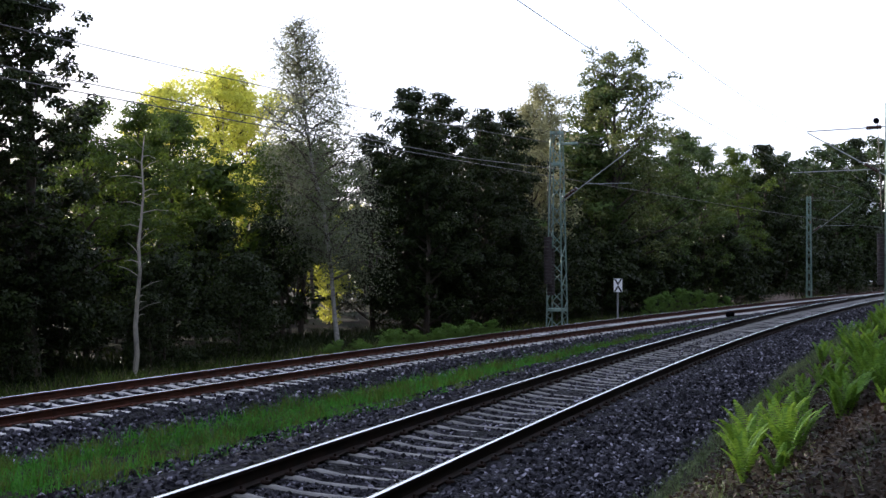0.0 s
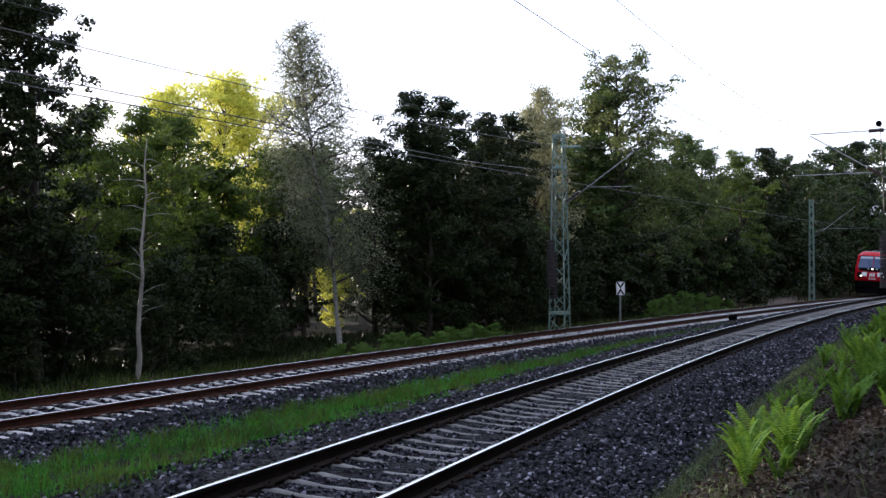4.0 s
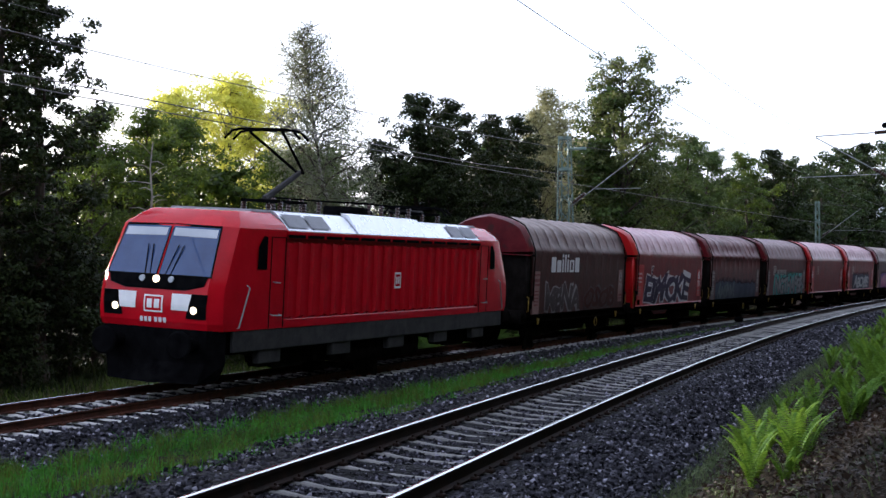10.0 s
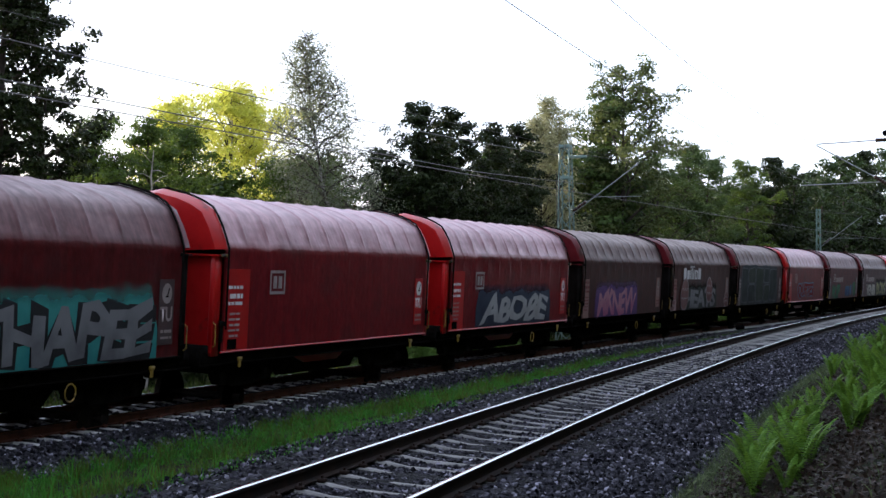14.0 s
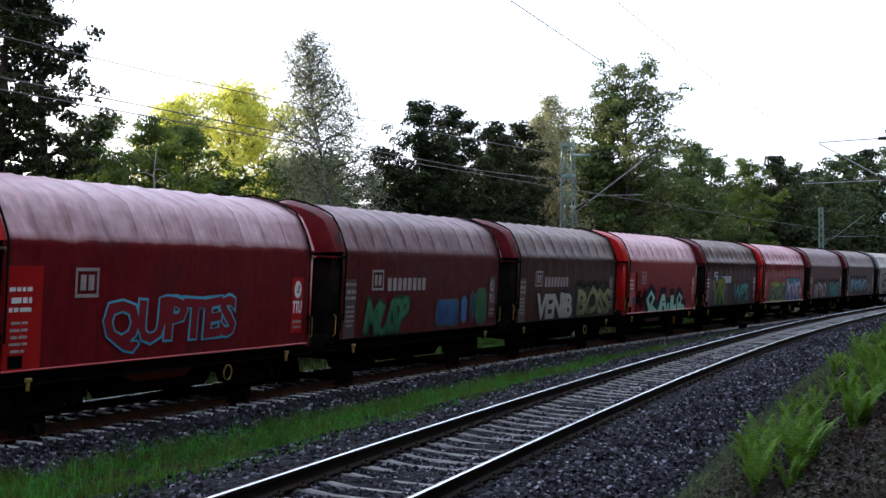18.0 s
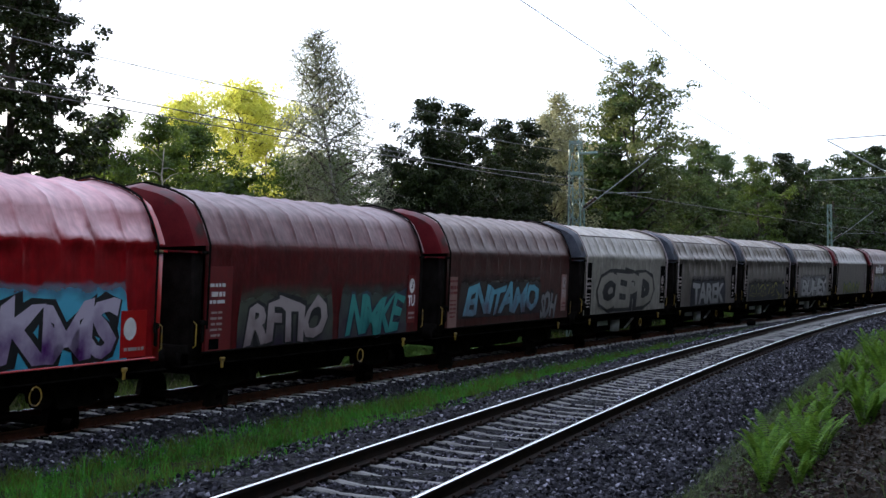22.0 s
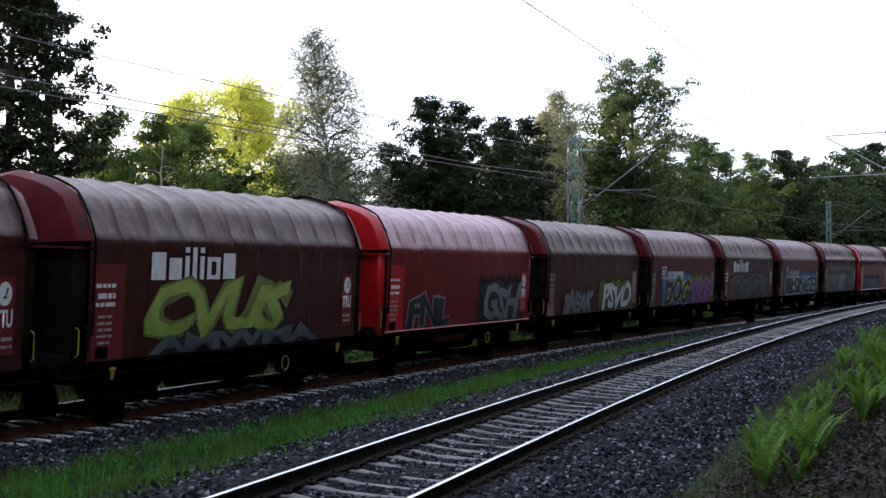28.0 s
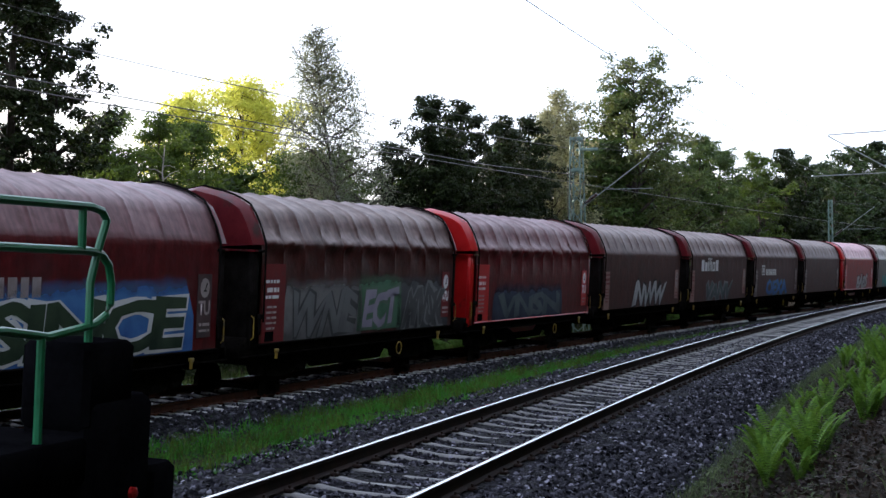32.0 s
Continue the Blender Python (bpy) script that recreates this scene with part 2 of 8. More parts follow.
class Geo:
    """Vertices and faces of one mesh."""

    def __init__(self):
        self.v, self.f = [], []

    def add(self, vs, fs):
        o = len(self.v)
        self.v += [tuple(p) for p in vs]
        self.f += [tuple(i + o for i in f) for f in fs]
        return self

    def box(self, x0, x1, y0, y1, z0, z1, c=0.0):
        """A box, its upright and lying edges chamfered by c."""
        if not c:
            return self.add([(x, y, z) for x in (x0, x1) for y in (y0, y1) for z in (z0, z1)],
                            [(0, 1, 3, 2), (4, 6, 7, 5), (0, 4, 5, 1), (2, 3, 7, 6), (0, 2, 6, 4), (1, 5, 7, 3)])
        ring = lambda k, z: [(x0 + c + k, y0 + k, z), (x1 - c - k, y0 + k, z), (x1 - k, y0 + c + k, z), (x1 - k, y1 - c - k, z),
                             (x1 - c - k, y1 - k, z), (x0 + c + k, y1 - k, z), (x0 + k, y1 - c - k, z), (x0 + k, y0 + c + k, z)]
        vs = ring(c * 0.7, z0) + ring(0, z0 + c) + ring(0, z1 - c) + ring(c * 0.7, z1)
        fs = [(i + 8 * r, (i + 1) % 8 + 8 * r, (i + 1) % 8 + 8 * r + 8, i + 8 * r + 8) for r in range(3) for i in range(8)]
        return self.add(vs, fs + [tuple(range(7, -1, -1)), tuple(range(24, 32))])

    def tube(self, pts, r, n=6, caps=True):
        """A round bar through the points; r: one radius or one for each point."""
        pts = [Vector(p) for p in pts]
        rs = r if isinstance(r, (list, tuple)) else [r] * len(pts)
        o = len(self.v)
        for i, p in enumerate(pts):
            d = (pts[min(i + 1, len(pts) - 1)] - pts[max(i - 1, 0)]).normalized()
            a = d.cross(Vector((0, 0, 1)) if abs(d.z) < 0.9 else Vector((1, 0, 0))).normalized()
            b = d.cross(a)
            for k in range(n):
                t = 2 * math.pi * k / n
                self.v.append(tuple(p + (a * math.cos(t) + b * math.sin(t)) * rs[i]))
        for i in range(len(pts) - 1):
            for k in range(n):
                self.f.append((o + i * n + k, o + i * n + (k + 1) % n, o + (i + 1) * n + (k + 1) % n, o + (i + 1) * n + k))
        if caps:
            self.f += [tuple(o + k for k in range(n - 1, -1, -1)), tuple(o + (len(pts) - 1) * n + k for k in range(n))]
        return self

    def lathe(self, axis_from, axis_to, profile, n=14):
        """A turned form: profile of (way along, radius)."""
        a, b = Vector(axis_from), Vector(axis_to)
        return self.tube([a + (b - a) * t for t, _ in profile], [max(r, 0.001) for _, r in profile], n)

    def sheet(self, rows, close=False):
        """A skin over rows of points."""
        o, n = len(self.v), len(rows[0])
        for row in rows:
            self.v += [tuple(p) for p in row]
        for i in range(len(rows) - 1):
            for k in range(n if close else n - 1):
                self.f.append((o + i * n + k, o + i * n + (k + 1) % n, o + (i + 1) * n + (k + 1) % n, o + (i + 1) * n + k))
        return self

    def prism(self, outline, y0, y1):
        """An outline in x and z, given depth along y."""
        n = len(outline)
        vs = [(x, y0, z) for x, z in outline] + [(x, y1, z) for x, z in outline]
        return self.add(vs, [tuple(range(n)), tuple(range(2 * n - 1, n - 1, -1))] + [(i, i + n, (i + 1) % n + n, (i + 1) % n) for i in range(n)])

    def mesh(self, name, smooth=False):
        me = bpy.data.meshes.new(name)
        me.from_pydata(self.v, [], self.f)
        if smooth:
            me.shade_smooth()
            me.set_sharp_from_angle(angle=radians(38))
        return me


def fix(me):
    bm = bmesh.new()
    bm.from_mesh(me)
    bmesh.ops.recalc_face_normals(bm, faces=bm.faces)
    bm.to_mesh(me)
    bm.free()
    return me


def part(name, geo, material, parent=None, label="", smooth=True, m=None):
    """One mesh object under a thing, or a thing of its own."""
    me = fix(geo.mesh(name, smooth)) if isinstance(geo, Geo) else geo
    if material is not None and not me.materials:
        me.materials.append(material)
    ob = new(name, me)
    if m is not None:
        ob.matrix_basis = m
    if parent is not None:
        ob.parent = parent
    return tagged(ob, label)


def thing(name, label, category, group="", kind="", m=None):
    ob = tagged(new(name), label, category, group, kind)
    ob.empty_display_size = 0.2
    if m is not None:
        ob.matrix_basis = m
    return ob


def from_arrays(name, verts, faces, material):
    """A mesh from arrays: verts (n, 3), faces (m, 3 or 4)."""
    me = bpy.data.meshes.new(name)
    k = faces.shape[1]
    me.vertices.add(len(verts))
    me.vertices.foreach_set("co", np.ascontiguousarray(verts, dtype=np.float32).ravel())
    me.loops.add(faces.size)
    me.loops.foreach_set("vertex_index", np.ascontiguousarray(faces, dtype=np.int32).ravel())
    me.polygons.add(len(faces))
    me.polygons.foreach_set("loop_start", np.arange(0, faces.size, k, dtype=np.int32))
    me.polygons.foreach_set("loop_total", np.full(len(faces), k, dtype=np.int32))
    me.update(calc_edges=True)
    me.materials.append(material)
    return me


# ---- the line of the two tracks ----
# s runs along each track away from the camera, d to its right (towards the camera's bank).
FAR_Z = -0.423
NEAR_CANT, FAR_CANT = 0.0995, 0.0833
_S = np.arange(-640, 760.01, 0.5)


def _line(x0, y0, th, k, k1, lo, hi, after):
    sc = np.clip(_S, lo, hi)
    turn = th + k * sc + 0.5 * k1 * sc * sc + np.where(_S > hi, after * (_S - hi), 0) + np.where(_S < lo, 0.0008 * (_S - lo), 0)
    x, y = np.cumsum(np.sin(turn)) * 0.5, np.cumsum(np.cos(turn)) * 0.5
    i = int(np.searchsorted(_S, 0))
    return x - x[i] + x0, y - y[i] + y0, turn


NEAR = _line(-2.808, 8.0, 0.28259, 0.0018318, -7.0687e-06, -30, 190, 0.0006)
FAR = _line(-4.2937, 33.0606, 0.376696, 0.0015845, -1.47303e-05, -30, 120, 0.0008)


def at(track, s, d=0.0, z=0.0):
    """A point beside or above a track; z from the rail tops of that track."""
    x, y, a = (np.interp(s, _S, c) for c in track)
    return Vector((x + math.cos(a) * d, y - math.sin(a) * d, z + (FAR_Z if track is FAR else 0.0)))


def heading(track, s):
    return float(np.interp(s, _S, track[2]))


def on_track(track, s, d=0.0, z=0.0, cant=0.0):
    """The pose of a thing on a track: x away from the camera, y away from the bank."""
    p, a = at(track, s, d, z), heading(track, s)
    return Matrix.Translation(p) @ Matrix.Rotation(math.pi / 2 - a, 4, "Z") @ Matrix.Rotation(cant / 1.5, 4, "X")


_K = slice(int(np.searchsorted(_S, -80)), int(np.searchsorted(_S, 330)), 2)


def beside(track, x, y):
    """For arrays of places: the way along and the distance right of a track."""
    tx, ty, ta, ts = track[0][_K], track[1][_K], track[2][_K], _S[_K]
    x, y = np.asarray(x, float), np.asarray(y, float)
    s, d = np.empty(x.shape), np.empty(x.shape)
    fx, fy, fs, fd = x.ravel(), y.ravel(), s.ravel(), d.ravel()
    for a in range(0, len(fx), 4000):
        ex, ey = fx[a:a + 4000, None] - tx, fy[a:a + 4000, None] - ty
        i = np.argmin(ex * ex + ey * ey, axis=1)
        r = np.arange(len(i))
        ex, ey = ex[r, i], ey[r, i]
        fs[a:a + 4000] = ts[i] + ex * np.sin(ta[i]) + ey * np.cos(ta[i])
        fd[a:a + 4000] = ex * np.cos(ta[i]) - ey * np.sin(ta[i])
    return s, d


def ease(a, b, v):
    t = np.clip((v - a) / (b - a), 0, 1)
    return t * t * (3 - 2 * t)


def wave(x, y, f, seed=0.0):
    return (np.sin(x * f + seed) * np.cos(y * f * 1.13 + seed * 2.1) + 0.6 * np.sin(x * f * 2.3 - y * f * 1.7 + seed)) / 1.6


def ground_z(x, y):
    """The height of the ground sheet: a low verge between the tracks, a bank on the right with an added unseen hill, a
    ditch and wood floor beyond.
    """
    _, dn = beside(NEAR, x, y)
    _, df = beside(FAR, x, y)
    t = ease(0.0, 1.0, (-dn - 2.2) / np.maximum(-dn - 2.2 + np.maximum(df, 0) - 1.9, 0.3))
    between = -0.56 - 0.36 * t + 0.03 * wave(x, y, 0.9)
    right = -0.62 + 0.16 * ease(1.5, 2.7, dn)
    bank = np.clip(dn - 2.75, 0, None)
    # the last, steep rise is out of view, added to block low sky light
    right = right + np.where(bank < 2.3, 0.56 * bank, 0.56 * 2.3 + 0.1 * np.clip(bank - 2.3, 0, 3) + 0.55 * np.clip(bank - 5.3, 0, 24))
    right = right + np.where(dn > 3.0, 0.09 * wave(x, y, 1.3, 2.0) + 0.05 * wave(x, y, 3.1, 1.0), 0)
    beyond = np.clip(-df - 2.0, 0, None)
    left = -1.0 - 0.3 * ease(0.3, 2.2, beyond) + 0.06 * wave(x, y, 0.7, 1.0) + 0.4 * ease(3, 9, beyond)
    under = np.where((df < 2.0) & (df > -2.0), -1.0, between)
    under = np.where((dn > -2.2) & (dn < 0), np.minimum(under, -0.62), under)
    return np.where(dn > 0, right, np.where(df < -2.0, left, under))


# ---- ground ----
def steps(lo, a, b, hi, fine):
    mid = list(np.arange(a, b, fine))
    out, w, g = [], fine, a
    while g > lo:
        w *= 1.35
        g -= w
        out.append(max(g, lo))
    left = out[::-1]
    out, w, g = [], fine, mid[-1]
    while g < hi:
        w *= 1.35
        g += w
        out.append(min(g, hi))
    return np.array(left + mid + out)


gx, gy = steps(-2500, -26, 40, 2500, 0.5), steps(-2500, 4, 125, 2500, 0.5)
GX, GY = np.meshgrid(gx, gy)
GZ = ground_z(GX, GY)
nx_, ny_ = len(gx), len(gy)
idx = np.arange(nx_ * ny_).reshape(ny_, nx_)
quads = np.stack([idx[:-1, :-1], idx[:-1, 1:], idx[1:, 1:], idx[1:, :-1]], -1).reshape(-1, 4)
ground = new("ground", from_arrays("ground", np.stack([GX, GY, GZ], -1).reshape(-1, 3), quads, M_SOIL))
ground.data.shade_smooth()
tagged(ground, "earth with leaf litter, moss and sparse grass", "ground", kind="structure")


# ---- ballast beds, rails, sleepers ----
def ballast_bed(name, track, left, right, drop_l, drop_r, label):
    """The heaped bed under one track: flat between the sleeper ends, sloped shoulders."""
    rng = np.random.default_rng(5)
    ss = np.concatenate([np.arange(-620, -20, 15.0), np.arange(-20, 130, 0.4), np.arange(130, 740, 15.0)])
    ds = np.array([left - 0.25, left, -1.75, -1.5, -1.3, -0.9, -0.4, 0.0, 0.4, 0.9, 1.3, 1.5, 1.75, right, right + 0.25])
    cant = NEAR_CANT if track is NEAR else FAR_CANT
    zs = np.array([-drop_l - 0.16, -drop_l, -0.31, -0.245, -0.25, -0.27, -0.27, -0.27, -0.27, -0.27, -0.25, -0.245, -0.31, -drop_r, -drop_r - 0.2])
    if track is NEAR:       # here the stones lie up to the sleepers' tops
        zs = zs + np.array([0, 0, 0.10, 0.075, 0.08, 0.075, 0.052, 0.048, 0.052, 0.095, 0.125, 0.125, 0.13, 0, 0])
    else:
        zs = zs + np.array([0, 0, 0.045, 0.045, 0.05, 0.05, 0.045, 0.045, 0.045, 0.05, 0.05, 0.045, 0.045, 0, 0])
    zs = zs - ds / 1.5 * cant * (np.abs(ds) < 1.9) - np.sign(ds) * cant / 2 * (np.abs(ds) >= 1.9)
    x, y, a = (np.interp(ss, _S, c)[:, None] for c in track)
    j = rng.normal(0, 0.012, (len(ss), len(ds)))
    X, Y = x + np.cos(a) * ds + j, y - np.sin(a) * ds + j
    Z = zs + (FAR_Z if track is FAR else 0) + rng.normal(0, 0.012, X.shape)
    n, m = X.shape
    ix = np.arange(n * m).reshape(n, m)
    q = np.stack([ix[:-1, :-1], ix[:-1, 1:], ix[1:, 1:], ix[1:, :-1]], -1).reshape(-1, 4)
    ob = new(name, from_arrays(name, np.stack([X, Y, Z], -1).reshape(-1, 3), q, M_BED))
    ob.data.shade_smooth()
    return tagged(ob, label, "track bed", kind="structure")


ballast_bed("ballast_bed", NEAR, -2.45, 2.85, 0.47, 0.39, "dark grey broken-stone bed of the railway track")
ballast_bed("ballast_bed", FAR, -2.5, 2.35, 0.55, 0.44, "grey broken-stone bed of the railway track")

RAIL = [(-0.075, -0.172), (0.075, -0.172), (0.075, -0.16), (0.012, -0.14), (0.009, -0.05), (0.036, -0.036), (0.036, -0.008), (0.026, -0.001),
        (-0.026, -0.001), (-0.036, -0.008), (-0.036, -0.036), (-0.009, -0.05), (-0.012, -0.14), (-0.075, -0.16)]


def track_thing(track, label, steel, concrete, cant, s0, s1, crown=1.0):
    """Rails, their polished running tops, sleepers and fastenings."""
    t = thing("railway_track", label, "track", kind="structure")
    ss = np.concatenate([np.arange(-620, -24, 12.0), np.arange(-24, 132, 1.0), np.arange(132, 740, 12.0)])
    for side in (-1, 1):
        up = -side * cant / 2
        g, top = Geo(), Geo()
        g.sheet([[at(track, s, side * 0.752 + u, w + up) for u, w in RAIL] for s in ss], close=True)
        top.sheet([[at(track, s, side * 0.752 + u, w + up) for u, w in ((-0.036, -0.004), (-0.028, 0.0012), (0.028, 0.0012), (0.036, -0.004))] for s in ss])
        r = part("rail", g, steel, t)
        part("running_surface", top, M_SHINE, r, "bright polished running surface")
    # a sleeper with raised rail seats and a slimmer waist
    g = Geo()
    prof = [(-1.3, 0.105, 0.15, -0.215), (-1.24, 0.11, 0.15, -0.185), (-0.95, 0.10, 0.15, -0.178), (-0.55, 0.10, 0.15, -0.176), (-0.3, 0.085, 0.125, -0.205),
            (0.3, 0.085, 0.125, -0.205), (0.55, 0.10, 0.15, -0.176), (0.95, 0.10, 0.15, -0.178), (1.24, 0.11, 0.15, -0.185), (1.3, 0.105, 0.15, -0.215)]
    g.sheet([[(-b, y, -0.36), (-a * crown, y, z - 0.014), (-a * crown + 0.02, y, z), (a * crown - 0.02, y, z), (a * crown, y, z - 0.014), (b, y, -0.36)] for y, a, b, z in prof], close=True)
    g.add([(-0.15, -1.3, -0.36), (-0.105, -1.3, -0.227), (-0.085, -1.3, -0.215), (0.085, -1.3, -0.215), (0.105, -1.3, -0.227), (0.15, -1.3, -0.36)], [(0, 1, 2, 3, 4, 5)])
    g.add([(-0.15, 1.3, -0.36), (-0.105, 1.3, -0.227), (-0.085, 1.3, -0.215), (0.085, 1.3, -0.215), (0.105, 1.3, -0.227), (0.15, 1.3, -0.36)], [(5, 4, 3, 2, 1, 0)])
    me = fix(g.mesh("sleeper"))
    me.materials.append(concrete)
    clip = Geo()
    for y in (-0.752, 0.752):
        for o in (-0.12, 0.12):
            clip.box(-0.05, 0.05, y + o - 0.045, y + o + 0.045, -0.176, -0.135, 0.012)
            clip.tube([(0, y + o, -0.14), (0, y + o, -0.105)], 0.016, 6)
    cm = fix(clip.mesh("rail_clip"))
    cm.materials.append(steel)
    s, rng = s0, random.Random(3)
    while s < s1:
        m = on_track(track, s + rng.uniform(-0.02, 0.02), 0, 0, cant) @ pose(0, 0, rng.uniform(-0.006, 0.004), 0, 0, rng.uniform(-0.5, 0.5))
        sl = part("sleeper", me, None, t, m=m)
        if s < 45:
            part("rail_fastening", cm, None, sl)
        s += 0.6
    return t


track_thing(NEAR, "railway track with dark rails and weathered concrete sleepers", M_RUSTD, M_CONCD, NEAR_CANT, -18, 112, 0.6)
track_thing(FAR, "railway track with rust-brown rails and pale concrete sleepers", M_RUST, M_CONC, FAR_CANT, -16, 116, 0.62)

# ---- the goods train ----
# the pale roof colours hold the sky's sheen as well as dust
M_TRED = mat("red_tarpaulin", (0.13, 0.005, 0.009), (0.185, 0.010, 0.014), 1.5, 0.36, fine=6, rvar=0.05, bump=0.35, spots=((0.115, 0.012, 0.015), 0.8, 0.55), spec=0.1, dust_sheen=((0.76, 0.54, 0.57), 0.72, 0.75), grime=0.2)
M_TBRI = mat("bright_red_tarpaulin", (0.22, 0.004, 0.008), (0.30, 0.008, 0.012), 1.5, 0.36, fine=6, rvar=0.05, bump=0.35, spots=((0.20, 0.014, 0.018), 0.8, 0.6), spec=0.1, dust_sheen=((0.84, 0.55, 0.58), 0.78, 0.75), grime=0.2)
M_TBRO = mat("brown_tarpaulin", (0.042, 0.009, 0.0075), (0.068, 0.016, 0.013), 1.5, 0.46, fine=6, rvar=0.05, bump=0.4, spots=((0.045, 0.016, 0.014), 0.8, 0.55), spec=0.1, dust_sheen=((0.50, 0.42, 0.38), 0.62, 1.05), grime=0.27)
M_TMAR = mat("maroon_tarpaulin", (0.075, 0.005, 0.0065), (0.11, 0.009, 0.011), 1.5, 0.46, fine=6, rvar=0.05, bump=0.4, spots=((0.08, 0.014, 0.015), 0.8, 0.55), spec=0.1, dust_sheen=((0.52, 0.42, 0.42), 0.66, 1.05), grime=0.27)
M_TGRY = mat("grey_tarpaulin", (0.066, 0.056, 0.046), (0.115, 0.098, 0.08), 1.5, 0.36, fine=6, rvar=0.05, bump=0.4, spots=((0.075, 0.065, 0.06), 0.8, 0.56), spec=0.12, dust_sheen=((0.58, 0.51, 0.43), 0.64, 1.1), grime=0.27)
M_TPAL = mat("pale_grey_tarpaulin", (0.21, 0.195, 0.165), (0.31, 0.29, 0.25), 1.5, 0.36, fine=6, rvar=0.05, bump=0.4, spots=((0.15, 0.14, 0.12), 0.8, 0.58), spec=0.12, dust_sheen=((0.70, 0.63, 0.53), 0.62, 1.05), grime=0.27)
M_ERED = mat("red_wagon_paint", (0.32, 0.004, 0.005), (0.41, 0.009, 0.008), 3, 0.32, fine=30, rvar=0.06, bump=0.03, spots=((0.13, 0.012, 0.01), 2.2, 0.64), spec=0.3)
M_EBRO = mat("oxide_wagon_paint", (0.065, 0.005, 0.008), (0.11, 0.010, 0.013), 3, 0.4, fine=30, bump=0.05, spec=0.12, spots=((0.04, 0.016, 0.014), 2.0, 0.58))
M_EBLU = mat("dark_blue_wagon_paint", (0.03, 0.035, 0.05), (0.07, 0.075, 0.09), 3, 0.45, fine=30, bump=0.06, spec=0.15, spots=((0.03, 0.02, 0.018), 2.0, 0.6))
# near black: grime plus the shade under and between the wagons
M_UNDER = mat("grimy_shaded_underframe", (0.005, 0.0045, 0.004), (0.013, 0.011, 0.010), 4, 0.9, fine=30, bump=0.25, spec=0.0)
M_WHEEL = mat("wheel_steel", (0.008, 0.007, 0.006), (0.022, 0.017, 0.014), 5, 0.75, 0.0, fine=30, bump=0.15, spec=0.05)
M_YEL = mat("yellow_paint", (0.16, 0.10, 0.01), (0.34, 0.21, 0.02), 5, 0.6, bump=0.05, spots=((0.1, 0.07, 0.03), 6, 0.5))
M_YELD = mat("dark_yellow_paint", (0.06, 0.04, 0.008), (0.2, 0.13, 0.015), 5, 0.6, bump=0.05, spots=((0.02, 0.015, 0.012), 6, 0.5))
M_RPL = mat("red_plate_paint", (0.10, 0.008, 0.010), (0.15, 0.014, 0.015), 4, 0.5, bump=0.05, spec=0.2)
M_BPL = mat("dark_plate_paint", (0.03, 0.02, 0.022), (0.07, 0.035, 0.035), 4, 0.5, bump=0.05)
M_PPL = mat("faded_pink_plate", (0.17, 0.085, 0.075), (0.27, 0.15, 0.13), 4, 0.6, bump=0.05)
M_LET = mat("white_lettering", (0.55, 0.53, 0.53), (0.72, 0.70, 0.70), 6, 0.6, bump=0.03)
M_LETD = mat("dirty_lettering", (0.24, 0.19, 0.18), (0.36, 0.3, 0.29), 6, 0.65, bump=0.03)

M_BLIND = mat("sun_blind", (0.35, 0.38, 0.42), (0.45, 0.48, 0.52), 2, 0.6, bump=0.02)

HALF, EAVE, FOOT, TOP = 1.45, 3.17, 1.05, 4.2
TARP_L = 10.32
PITCH = 12.04


def arch(k, grow=0.0):
    """The wagon's cross-section, from the bank side's foot over the roof to the far foot, as k = 0 to 1."""
    knots = [(-HALF, FOOT), (-HALF, 1.6), (-HALF, 2.3), (-HALF, EAVE - 0.1), (-HALF + 0.03, EAVE), (-1.27, 3.53), (-1.09, 3.84), (-0.8, 4.0), (-0.5, 4.1), (0, TOP)]
    knots = knots + [(-y, z) for y, z in knots[-2::-1]]
    w = [0.0]
    for (a, b), (c, d) in zip(knots, knots[1:]):
        w.append(w[-1] + math.hypot(c - a, d - b))
    y, z = np.interp(k * w[-1], w, [p[0] for p in knots]), np.interp(k * w[-1], w, [p[1] for p in knots])
    return y * (1 + grow / 1.45), z + grow * (z - FOOT) / 3


SECTION = [0, 0.05, 0.1, 0.15, 0.19, 0.215, 0.232, 0.244, 0.253, 0.262, 0.275, 0.29, 0.31, 0.33, 0.352, 0.38, 0.42, 0.46, 0.5]
SECTION = SECTION + [1 - k for k in SECTION[-2::-1]]


